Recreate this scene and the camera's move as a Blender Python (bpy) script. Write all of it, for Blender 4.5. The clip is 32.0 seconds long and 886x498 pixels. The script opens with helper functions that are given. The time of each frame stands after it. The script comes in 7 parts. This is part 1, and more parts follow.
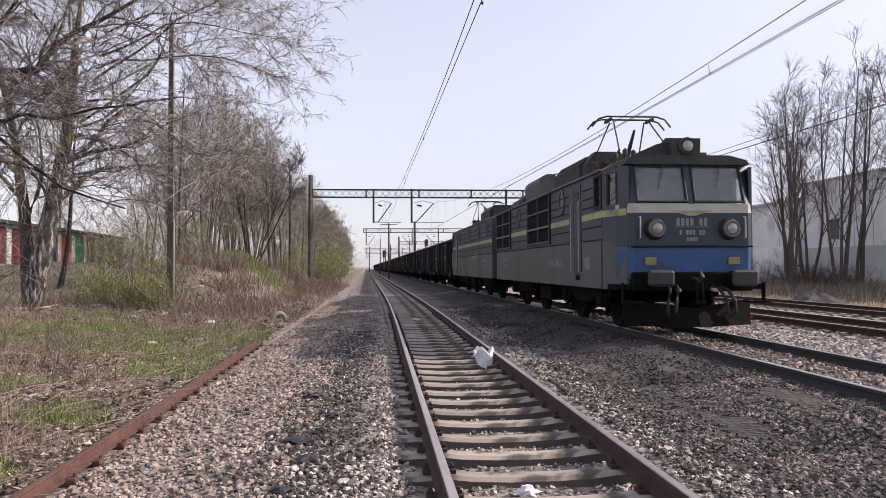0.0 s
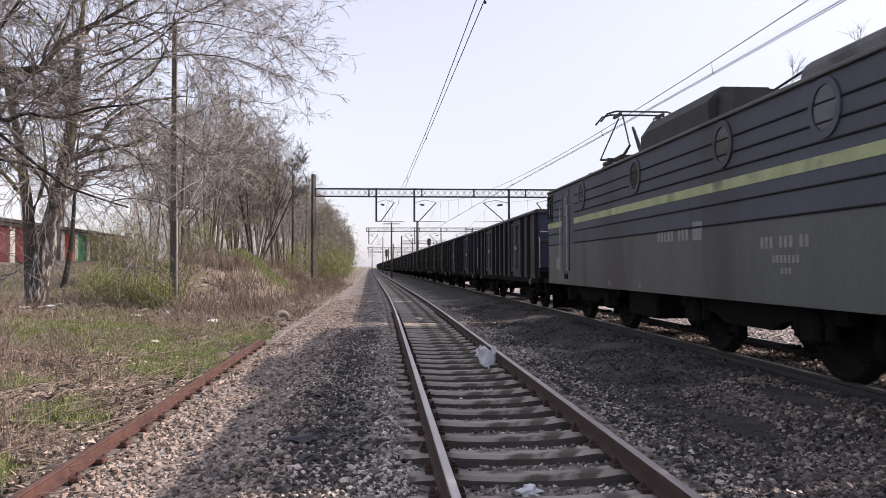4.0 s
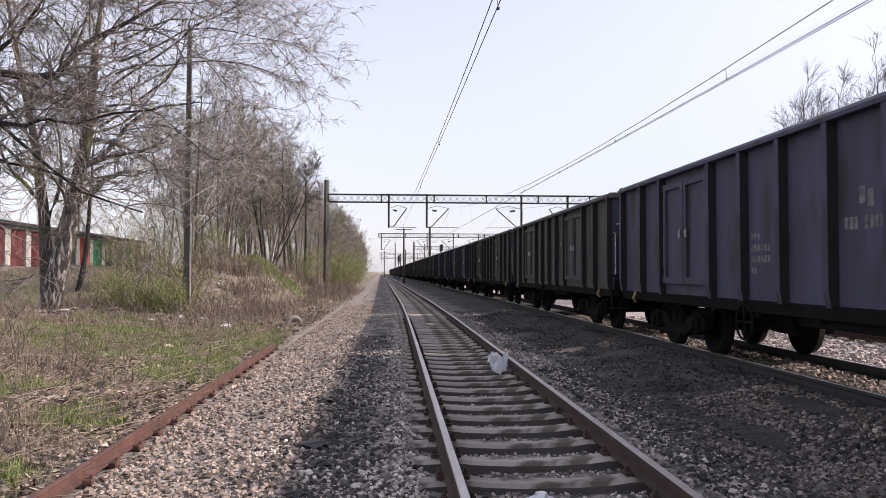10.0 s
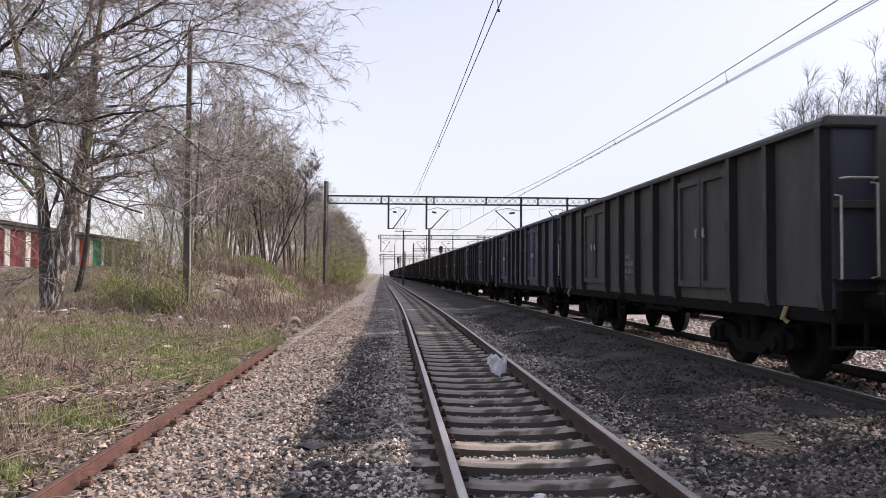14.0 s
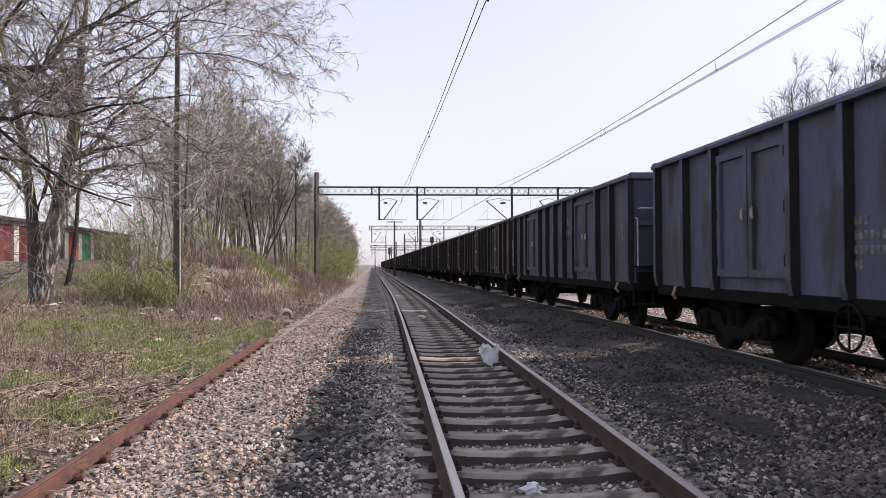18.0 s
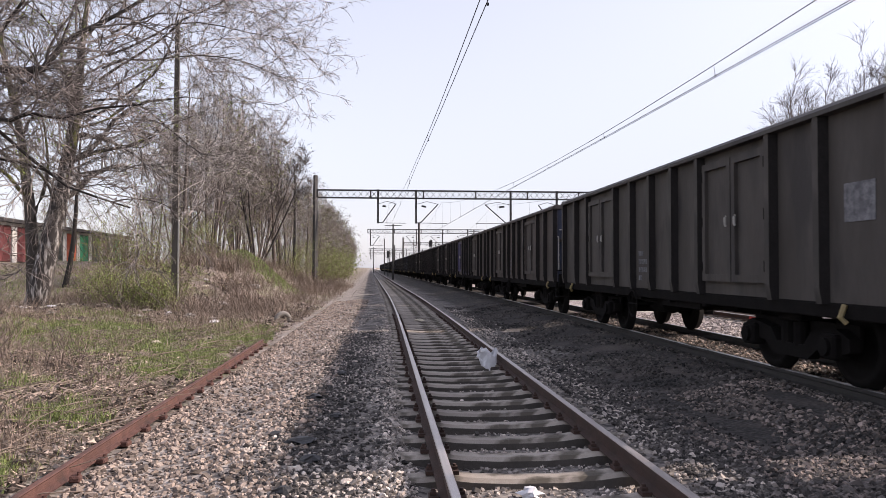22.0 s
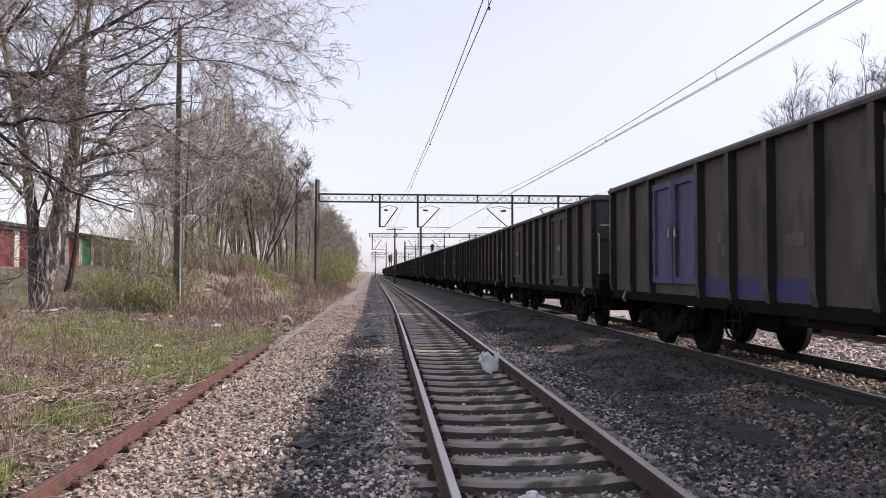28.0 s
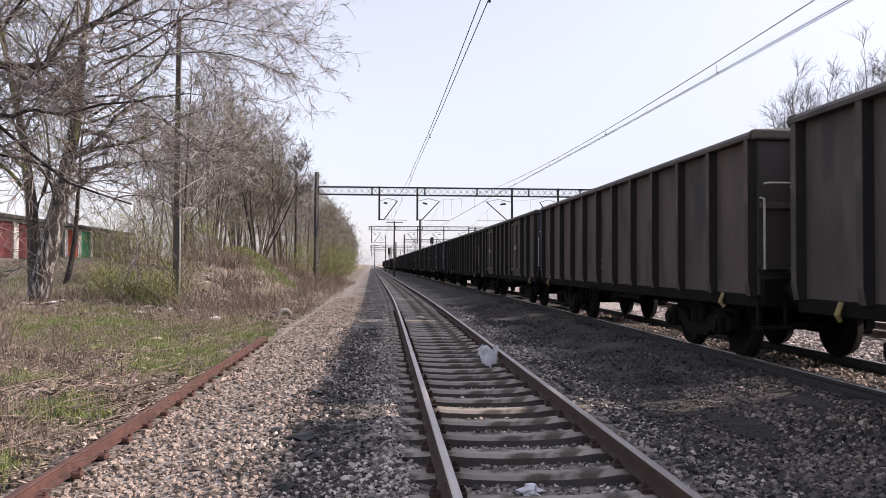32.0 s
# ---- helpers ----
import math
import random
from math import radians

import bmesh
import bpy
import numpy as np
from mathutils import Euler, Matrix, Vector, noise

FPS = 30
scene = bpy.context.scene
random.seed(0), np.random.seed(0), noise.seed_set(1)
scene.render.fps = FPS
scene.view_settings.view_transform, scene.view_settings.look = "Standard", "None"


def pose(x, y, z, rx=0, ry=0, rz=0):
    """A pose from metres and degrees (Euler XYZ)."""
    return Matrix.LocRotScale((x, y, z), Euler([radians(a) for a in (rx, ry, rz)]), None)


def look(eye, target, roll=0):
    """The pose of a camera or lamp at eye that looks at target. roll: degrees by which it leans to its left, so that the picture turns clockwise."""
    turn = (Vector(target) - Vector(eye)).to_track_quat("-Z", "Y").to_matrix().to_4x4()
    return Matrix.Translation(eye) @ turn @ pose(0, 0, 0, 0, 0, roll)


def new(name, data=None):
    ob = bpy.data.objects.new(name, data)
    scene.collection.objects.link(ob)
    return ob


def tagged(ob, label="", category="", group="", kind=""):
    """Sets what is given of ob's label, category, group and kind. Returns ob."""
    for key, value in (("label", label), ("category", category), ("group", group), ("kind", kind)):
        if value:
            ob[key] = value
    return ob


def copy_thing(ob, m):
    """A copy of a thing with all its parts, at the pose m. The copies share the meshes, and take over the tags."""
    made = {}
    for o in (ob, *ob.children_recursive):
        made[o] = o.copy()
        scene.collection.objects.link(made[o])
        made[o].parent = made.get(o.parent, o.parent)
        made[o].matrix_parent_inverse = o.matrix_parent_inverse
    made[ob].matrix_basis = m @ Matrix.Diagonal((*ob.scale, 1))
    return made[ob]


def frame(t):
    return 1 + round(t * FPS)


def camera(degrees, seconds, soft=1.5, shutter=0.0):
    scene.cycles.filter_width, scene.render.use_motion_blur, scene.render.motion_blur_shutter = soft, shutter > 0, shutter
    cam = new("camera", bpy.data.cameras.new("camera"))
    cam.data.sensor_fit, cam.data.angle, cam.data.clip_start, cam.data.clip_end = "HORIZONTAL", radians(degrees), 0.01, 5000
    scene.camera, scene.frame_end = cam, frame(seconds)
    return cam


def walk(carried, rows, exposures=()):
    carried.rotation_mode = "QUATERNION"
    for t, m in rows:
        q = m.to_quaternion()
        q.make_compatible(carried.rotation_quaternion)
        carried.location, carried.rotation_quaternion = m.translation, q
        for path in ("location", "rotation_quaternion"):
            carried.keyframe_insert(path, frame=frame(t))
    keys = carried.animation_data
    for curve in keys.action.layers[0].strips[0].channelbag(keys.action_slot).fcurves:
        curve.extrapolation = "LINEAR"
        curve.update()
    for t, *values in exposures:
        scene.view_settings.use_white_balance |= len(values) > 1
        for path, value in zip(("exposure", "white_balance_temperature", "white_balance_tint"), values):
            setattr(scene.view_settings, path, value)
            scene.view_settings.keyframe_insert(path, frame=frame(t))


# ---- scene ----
# Plan: y runs along the tracks away from the camera, x to the right, z up.
# Near track centred on x = 1.22, train track on x = 6.05; both turn about a degree to the left some thirty metres ahead.
EYE = (0.0, 0.0, 1.64)
AIM = (
    (0, 4.84, 1.39, -0.24),
    (0.5, 4.91, 1.45, -0.20),
    (1, 5.01, 1.45, -0.20),
    (1.5, 5.04, 1.41, -0.27),
    (2, 4.99, 1.41, -0.15),
    (2.5, 4.93, 1.36, -0.04),
    (3, 4.86, 1.38, -0.07),
    (3.5, 4.76, 1.32, -0.16),
    (5.5, 4.27, 1.51, -0.05),
    (6, 4.24, 1.58, -0.11),
    (6.5, 4.18, 1.62, -0.07),
    (7, 4.18, 1.71, -0.17),
    (7.5, 4.15, 1.70, -0.07),
    (8, 4.12, 1.65, 0.07),
    (8.5, 3.93, 1.61, 0.07),
    (9, 3.71, 1.63, 0.04),
    (9.5, 3.69, 1.65, 0.05),
    (10, 3.71, 1.78, 0.08),
    (10.5, 3.78, 1.89, 0.33),
    (11, 3.88, 2.03, 0.18),
    (11.5, 3.88, 2.05, 0.29),
    (12, 3.88, 2.04, 0.26),
    (12.5, 3.88, 2.02, 0.38),
    (13, 3.82, 1.97, 0.25),
    (13.5, 3.76, 1.92, 0.22),
    (14, 3.74, 1.91, 0.25),
    (14.5, 3.80, 1.90, 0.13),
    (16.5, 4.07, 1.63, 0.04),
    (17, 4.18, 1.49, 0.05),
    (17.5, 4.25, 1.38, -0.09),
    (18, 4.41, 1.19, -0.25),
    (18.5, 4.55, 1.00, -0.17),
    (19, 4.66, 0.93, -0.04),
    (19.5, 4.67, 0.86, 0.04),
    (20, 4.64, 0.81, 0.03),
    (20.5, 4.59, 0.87, -0.05),
    (21, 4.54, 0.99, 0.10),
    (21.5, 4.53, 1.20, 0.09),
    (22, 4.52, 1.46, 0.07),
    (22.5, 4.47, 1.65, 0.08),
    (23, 4.41, 1.73, 0.12),
    (23.5, 4.41, 1.78, 0.12),
    (24, 4.40, 1.90, 0.22),
    (24.5, 4.34, 1.97, 0.25),
    (25, 4.34, 2.04, 0.15),
    (25.5, 4.34, 2.15, 0.06),
    (27.5, 4.34, 1.87, 0.02),
    (28, 4.39, 1.76, 0.04),
    (28.5, 4.40, 1.73, 0.09),
    (29, 4.34, 1.68, 0.09),
    (29.5, 4.32, 1.71, 0.14),
    (30, 4.34, 1.71, 0.25),
    (30.5, 4.34, 1.71, 0.25),
    (31, 4.32, 1.58, 0.14),
    (31.5, 4.34, 1.45, 0.25),
    (32, 4.43, 1.24, 0.20),
)


def aim(yaw, pitch, roll):
    a, b = radians(yaw), radians(pitch)
    way = Vector((math.sin(a) * math.cos(b), math.cos(a) * math.cos(b), math.sin(b)))
    return look(EYE, Vector(EYE) + 10 * way, roll)


cam = camera(60.66, 32.0, soft=0.6, shutter=0.15)
walk(cam, [(t, aim(a, b, r)) for t, a, b, r in AIM], ((0.0, 0.96, 7080, 21), (1.5, 1.09, 7080, 21), (32.0, 1.09, 7080, 21)))

# ---- world, sun, exposure ----
SUN_UP, SUN_SIDE = radians(31), radians(4)
world = bpy.data.worlds.new("sky")
scene.world = world
world.use_nodes = True
wn = world.node_tree.nodes
sky = wn.new("ShaderNodeTexSky")
sky.sky_type = "NISHITA"
sky.sun_disc = False
sky.sun_elevation = SUN_UP
sky.sun_rotation = radians(90) - SUN_SIDE
sky.air_density, sky.dust_density, sky.ozone_density = 1.0, 0.8, 1.2
wn["Background"].inputs["Strength"].default_value = 0.15
wl = world.node_tree.links
# spring haze: the blue is washed out, most of all towards the horizon
wash = wn.new("ShaderNodeHueSaturation")
wash.inputs["Saturation"].default_value = 0.53
wl.new(sky.outputs[0], wash.inputs["Color"])
up = wn.new("ShaderNodeTexCoord")
split = wn.new("ShaderNodeSeparateXYZ")
wl.new(up.outputs["Generated"], split.inputs[0])
haze = wn.new("ShaderNodeMapRange")
haze.interpolation_type = "SMOOTHSTEP"
for key, value in (("From Min", -0.02), ("From Max", 0.5), ("To Min", 0.82), ("To Max", 0.25)):
    haze.inputs[key].default_value = value
wl.new(split.outputs["Z"], haze.inputs["Value"])
veil = wn.new("ShaderNodeMix")
veil.data_type = "RGBA"
# the haze thickens towards the sun
toward = wn.new("ShaderNodeVectorMath")
toward.operation = "DOT_PRODUCT"
wl.new(up.outputs["Generated"], toward.inputs[0])
toward.inputs[1].default_value = (math.cos(SUN_UP) * math.cos(SUN_SIDE), math.cos(SUN_UP) * math.sin(SUN_SIDE), math.sin(SUN_UP))
glare = wn.new("ShaderNodeMapRange")
glare.interpolation_type = "SMOOTHSTEP"
for key, value in (("From Min", -0.15), ("From Max", 0.75), ("To Min", -0.22), ("To Max", 0.04)):
    glare.inputs[key].default_value = value
wl.new(toward.outputs["Value"], glare.inputs["Value"])
thick = wn.new("ShaderNodeMath")
thick.operation, thick.use_clamp = "ADD", True
wl.new(haze.outputs[0], thick.inputs[0])
wl.new(glare.outputs[0], thick.inputs[1])
wl.new(thick.outputs[0], veil.inputs["Factor"])
tones = [i for i in veil.inputs if i.type == "RGBA"]
hue = wn.new("ShaderNodeMix")
hue.data_type, hue.blend_type = "RGBA", "MULTIPLY"
hue.inputs["Factor"].default_value = 1.0
pair = [i for i in hue.inputs if i.type == "RGBA"]
wl.new(wash.outputs[0], pair[0])
pair[1].default_value = (0.92, 0.925, 0.94, 1)
wl.new([o for o in hue.outputs if o.type == "RGBA"][0], tones[0])
tones[1].default_value = (1.57, 1.9, 2.5, 1)
wl.new([o for o in veil.outputs if o.type == "RGBA"][0], wn["Background"].inputs["Color"])
sun = new("sun", bpy.data.lights.new("sun", "SUN"))
sun.data.energy, sun.data.angle, sun.data.color = 2.5, radians(0.6), (1.0, 0.94, 0.86)
sun.matrix_basis = look((0, 0, 40), (-math.cos(SUN_UP) * math.cos(SUN_SIDE) * 10, -math.cos(SUN_UP) * math.sin(SUN_SIDE) * 10, 40 - 10 * math.sin(SUN_UP)))


# ---- materials ----
def material(name, base, dark=None, scale=6.0, rough=0.8, metal=0.0, bump=0.3, fine=60.0, spread=0.5, stain=None, stain_scale=1.5, stain_from=0.55, vary=0.0, tint=False, stretch=(1, 1, 1), specular=0.5):
    """Two scales of noise between base and dark, larger stains, fine bump. tint: the paint takes each object's own colour."""
    m = bpy.data.materials.new(name)
    m.use_nodes = True
    n, l = m.node_tree.nodes, m.node_tree.links
    b = n["Principled BSDF"]
    b.inputs["Roughness"].default_value, b.inputs["Metallic"].default_value = rough, metal
    b.inputs["Specular IOR Level"].default_value = specular
    co, mp = n.new("ShaderNodeTexCoord"), n.new("ShaderNodeMapping")
    mp.inputs["Scale"].default_value = stretch
    l.new(co.outputs["Object"], mp.inputs["Vector"])
    info = n.new("ShaderNodeObjectInfo")

    def noise_at(s, detail=5.0):
        t = n.new("ShaderNodeTexNoise")
        t.inputs["Scale"].default_value, t.inputs["Detail"].default_value = s, detail
        l.new(mp.outputs[0], t.inputs["Vector"])
        return t.outputs["Fac"]

    def ramp(fac, a, c):
        r = n.new("ShaderNodeMapRange")
        r.inputs["From Min"].default_value, r.inputs["From Max"].default_value = a, c
        l.new(fac, r.inputs["Value"])
        return r.outputs[0]

    def mix(fac, a, c):
        x = n.new("ShaderNodeMix")
        x.data_type = "RGBA"
        l.new(fac, x.inputs["Factor"])
        for k, v in (("A", a), ("B", c)):
            s = [i for i in x.inputs if i.name == k and i.type == "RGBA"][0]
            if isinstance(v, (tuple, list)):
                s.default_value = (*v, 1)
            else:
                l.new(v, s)
        return [o for o in x.outputs if o.type == "RGBA"][0]

    dark = dark or tuple(0.6 * v for v in base)
    big, small = noise_at(scale), noise_at(fine, 3.0)
    if tint:
        shade = n.new("ShaderNodeMix")
        shade.data_type, shade.blend_type = "RGBA", "MULTIPLY"
        shade.inputs["Factor"].default_value = 1.0
        ins = [i for i in shade.inputs if i.type == "RGBA"]
        l.new(info.outputs["Color"], ins[0])
        ins[1].default_value = (0.34, 0.3, 0.28, 1)
        col = mix(ramp(big, 0.5 - spread / 2, 0.5 + spread / 2), info.outputs["Color"], [o for o in shade.outputs if o.type == "RGBA"][0])
    else:
        col = mix(ramp(big, 0.5 - spread / 2, 0.5 + spread / 2), base, dark)
    col = mix(ramp(small, 0.4, 1.7 if tint else 0.9), col, dark)
    if stain:
        col = mix(ramp(noise_at(stain_scale, 7.0), stain_from, stain_from + 0.12), col, stain)
    if vary:
        hs = n.new("ShaderNodeHueSaturation")
        l.new(col, hs.inputs["Color"])
        r = n.new("ShaderNodeMapRange")
        r.inputs["To Min"].default_value, r.inputs["To Max"].default_value = 1 - vary, 1 + vary
        l.new(info.outputs["Random"], r.inputs["Value"])
        l.new(r.outputs[0], hs.inputs["Value"])
        col = hs.outputs[0]
    l.new(col, b.inputs["Base Color"])
    if bump:
        bp = n.new("ShaderNodeBump")
        bp.inputs["Strength"].default_value, bp.inputs["Distance"].default_value = bump, 0.01
        l.new(small, bp.inputs["Height"])
        l.new(bp.outputs[0], b.inputs["Normal"])
    return m


def island(m, low, high):
    """Lets each loose piece of a mesh be lighter or darker than its neighbours."""
    n, l = m.node_tree.nodes, m.node_tree.links
    b = n["Principled BSDF"]
    old = b.inputs["Base Color"].links[0].from_socket
    g, r, h = n.new("ShaderNodeNewGeometry"), n.new("ShaderNodeMapRange"), n.new("ShaderNodeHueSaturation")
    r.inputs["To Min"].default_value, r.inputs["To Max"].default_value = low, high
    l.new(g.outputs["Random Per Island"], r.inputs["Value"])
    l.new(r.outputs[0], h.inputs["Value"])
    l.new(old, h.inputs["Color"])
    l.new(h.outputs[0], b.inputs["Base Color"])
    return m


def ground_material():
    """Grey ballast by the tracks, coal dust between them, brown earth, dry litter and grass on the bank."""
    m = bpy.data.materials.new("earth and ballast")
    m.use_nodes = True
    n, l = m.node_tree.nodes, m.node_tree.links
    b = n["Principled BSDF"]
    b.inputs["Roughness"].default_value = 0.95
    co, sep = n.new("ShaderNodeTexCoord"), n.new("ShaderNodeSeparateXYZ")
    l.new(co.outputs["Object"], sep.inputs[0])

    def tex(s, d=6.0):
        t = n.new("ShaderNodeTexNoise")
        t.inputs["Scale"].default_value, t.inputs["Detail"].default_value = s, d
        l.new(co.outputs["Object"], t.inputs["Vector"])
        return t.outputs["Fac"]

    def rng(v, a, c, lo=0.0, hi=1.0):
        r = n.new("ShaderNodeMapRange")
        for k, x in (("From Min", a), ("From Max", c), ("To Min", lo), ("To Max", hi)):
            r.inputs[k].default_value = x
        l.new(v, r.inputs["Value"])
        return r.outputs[0]

    def op(kind, a, c):
        x = n.new("ShaderNodeMath")
        x.operation = kind
        for k, v in enumerate((a, c)):
            if isinstance(v, (int, float)):
                x.inputs[k].default_value = v
            else:
                l.new(v, x.inputs[k])
        return x.outputs[0]

    def mix(f, a, c):
        x = n.new("ShaderNodeMix")
        x.data_type = "RGBA"
        l.new(f, x.inputs["Factor"])
        ins = [i for i in x.inputs if i.type == "RGBA"]
        for s, v in zip(ins, (a, c)):
            if isinstance(v, tuple):
                s.default_value = (*v, 1)
            else:
                l.new(v, s)
        return [o for o in x.outputs if o.type == "RGBA"][0]

    wob = rng(tex(0.5), 0.3, 0.7, -0.8, 0.8)
    xs = op("ADD", sep.outputs["X"], wob)
    # straighten the bend, so that the bands follow the tracks
    yy = op("MULTIPLY", op("MAXIMUM", op("SUBTRACT", sep.outputs["Y"], 31.0), 0.0), 0.0168)
    xs = op("ADD", xs, yy)
    cell = n.new("ShaderNodeTexVoronoi")
    cell.inputs["Scale"].default_value = 16.0
    l.new(co.outputs["Object"], cell.inputs["Vector"])
    stone = mix(rng(cell.outputs["Color"], 0.1, 0.9), (0.1, 0.086, 0.078), (0.42, 0.37, 0.335))
    coal = mix(rng(cell.outputs["Color"], 0.2, 0.95), (0.07, 0.063, 0.058), (0.34, 0.302, 0.272))
    dust = mix(rng(tex(26.0, 4.0), 0.45, 0.8), (0.03, 0.027, 0.025), (0.125, 0.108, 0.098))
    dust = mix(rng(tex(1.3), 0.5, 0.68), dust, (0.1, 0.082, 0.072))
    soil = mix(rng(tex(9.0), 0.35, 0.65), (0.09, 0.068, 0.055), (0.27, 0.215, 0.175))
    soil = mix(rng(tex(38.0), 0.5, 0.75), soil, (0.29, 0.245, 0.2))
    soil = mix(rng(tex(2.3), 0.55, 0.68), soil, (0.05, 0.038, 0.03))
    soil = mix(rng(tex(70.0, 2.0), 0.6, 0.68), soil, (0.46, 0.41, 0.37))
    grass = mix(tex(14.0), (0.06, 0.075, 0.02), (0.13, 0.14, 0.05))
    dirt = mix(rng(tex(0.9), 0.5, 0.62, 0.0, 0.75), soil, grass)
    straw = mix(tex(6.0), (0.3, 0.22, 0.13), (0.17, 0.13, 0.08))
    col = mix(rng(xs, -2.9, -2.3), dirt, stone)
    grime = mix(rng(tex(1.6), 0.42, 0.55), coal, dust)
    col = mix(rng(xs, -1.5, -0.5), col, grime)
    col = mix(rng(xs, -0.3, 0.3), col, coal)
    col = mix(rng(xs, 2.6, 3.4), col, dust)
    pale = mix(rng(cell.outputs["Color"], 0.1, 0.9), (0.17, 0.145, 0.135), (0.58, 0.51, 0.48))
    col = mix(rng(xs, 6.6, 7.6), col, pale)
    col = mix(rng(xs, 14.0, 16.5), col, straw)
    l.new(col, b.inputs["Base Color"])
    bp = n.new("ShaderNodeBump")
    bp.inputs["Strength"].default_value, bp.inputs["Distance"].default_value = 0.8, 0.03
    l.new(cell.outputs["Distance"], bp.inputs["Height"])
    l.new(bp.outputs[0], b.inputs["Normal"])
    return m


def glass_material(name, tone, rough=0.06, clear=1.0):
    m = bpy.data.materials.new(name)
    m.use_nodes = True
    b = m.node_tree.nodes["Principled BSDF"]
    b.inputs["Base Color"].default_value = (*tone, 1)
    b.inputs["Roughness"].default_value = rough
    b.inputs["Transmission Weight"].default_value = clear
    return m


GROUND = ground_material()
STONES = island(material("ballast stones", (0.39, 0.315, 0.268), (0.21, 0.164, 0.135), 3, 0.9, fine=90, bump=0.4, stain=(0.09, 0.078, 0.07), stain_scale=0.9, stain_from=0.57), 0.25, 1.8)
PALE_STONES = island(material("pale ballast stones", (0.55, 0.48, 0.45), (0.3, 0.26, 0.24), 3, 0.9, fine=90, bump=0.4), 0.35, 1.5)
COAL_STONES = island(material("coal-dusted stones", (0.45, 0.395, 0.352), (0.23, 0.2, 0.178), 3, 0.85, fine=90, bump=0.4, stain=(0.06, 0.053, 0.048), stain_scale=0.9, stain_from=0.55), 0.12, 2.3)
DIRT_STONES = island(material("dirty stones", (0.29, 0.235, 0.205), (0.14, 0.112, 0.098), 3, 0.85, fine=90, bump=0.4, stain=(0.05, 0.044, 0.04), stain_scale=0.9, stain_from=0.55), 0.2, 2.0)
SOOT_STONES = island(material("sooty stones", (0.115, 0.1, 0.092), (0.045, 0.04, 0.037), 2, 0.85, fine=90, bump=0.4, stain=(0.03, 0.028, 0.027), stain_scale=0.7, stain_from=0.52), 0.2, 2.2)
CRUMBS = island(material("coal crumbs", (0.07, 0.062, 0.057), (0.035, 0.031, 0.029), 4, 0.8, fine=60), 0.3, 2.0)
SOIL = island(material("dark crumbly earth", (0.09, 0.066, 0.055), (0.04, 0.03, 0.025), 5, 0.95, fine=60, bump=0.6), 0.35, 1.7)
CHIPS = island(material("pale bark chips", (0.5, 0.43, 0.38), (0.28, 0.22, 0.19), 5, 0.9, fine=60), 0.4, 1.5)
CONCRETE = material("sleeper concrete", (0.46, 0.41, 0.355), (0.28, 0.24, 0.205), 4, 0.9, fine=120, vary=0.2, stain=(0.1, 0.085, 0.066), stain_scale=3.5, stain_from=0.49, bump=0.5)
SOOT_CONCRETE = material("coal-stained concrete", (0.045, 0.041, 0.038), (0.028, 0.026, 0.024), 4, 0.9, fine=60)
SLEEPER_SIDE = material("dirty concrete with painted shade", (0.12, 0.105, 0.092), (0.06, 0.052, 0.046), 5, 0.95, fine=70)
RAIL_SIDE = material("rusty rail steel", (0.085, 0.045, 0.034), (0.04, 0.025, 0.02), 5, 0.85, 0.1, fine=80)
RAIL_TOP = material("worn rail head", (0.62, 0.57, 0.54), (0.36, 0.31, 0.285), 3, 0.4, 0.7, bump=0.05, stretch=(6, 0.6, 1))
RAIL_BRIGHT = material("polished rail head", (0.75, 0.73, 0.72), (0.55, 0.54, 0.53), 3, 0.33, 0.95, bump=0.03)
RUST = material("rust", (0.175, 0.083, 0.066), (0.085, 0.043, 0.036), 6, 0.95, fine=90, bump=0.6, stain=(0.07, 0.04, 0.034), stain_scale=5, stain_from=0.56)
IRON = material("dark painted steel", (0.05, 0.048, 0.05), (0.03, 0.027, 0.025), 5, 0.6, 0.2)
MESH_STEEL = material("weathered steel", (0.1, 0.1, 0.105), (0.06, 0.055, 0.05), 5, 0.7, 0.3)
POLE = material("weathered pole", (0.13, 0.115, 0.1), (0.08, 0.07, 0.06), 3, 0.9, stretch=(1, 1, 0.2))
POST = material("grey cast concrete", (0.3, 0.285, 0.26), (0.2, 0.185, 0.165), 3, 0.9, stain=(0.13, 0.12, 0.1), stain_scale=1.2)
COPPER = material("oxidised copper wire", (0.05, 0.05, 0.05), (0.03, 0.03, 0.03), 5, 0.6, 0.5, bump=0)
PAINT = material("dusty wagon paint", (0.1, 0.1, 0.1), (0.04, 0.036, 0.034), 2.0, 0.7, 0.0, fine=16, tint=True, spread=0.75, stain=(0.03, 0.026, 0.025), stain_scale=1.5, stain_from=0.53, bump=0.35, stretch=(1, 1.2, 0.4))
# Near black: soot, plus the shade beneath the train put into the colours.
UNDER = material("shade-darkened sooty underframe", (0.014, 0.013, 0.012), (0.008, 0.007, 0.007), 4, 1.0, specular=0.1)
WHEEL = material("shade-darkened worn wheel steel", (0.013, 0.012, 0.011), (0.008, 0.007, 0.007), 6, 0.85, 0.0, specular=0.1)
COAL = island(material("coal", (0.03, 0.03, 0.032), (0.015, 0.015, 0.016), 8, 0.5), 0.5, 1.6)
PALE_PAINT = material("faded white lettering", (0.3, 0.3, 0.3), (0.17, 0.17, 0.17), 14, 0.7, bump=0)
HANDRAIL = material("pale painted handrail", (0.6, 0.58, 0.52), (0.35, 0.33, 0.3), 9, 0.6)
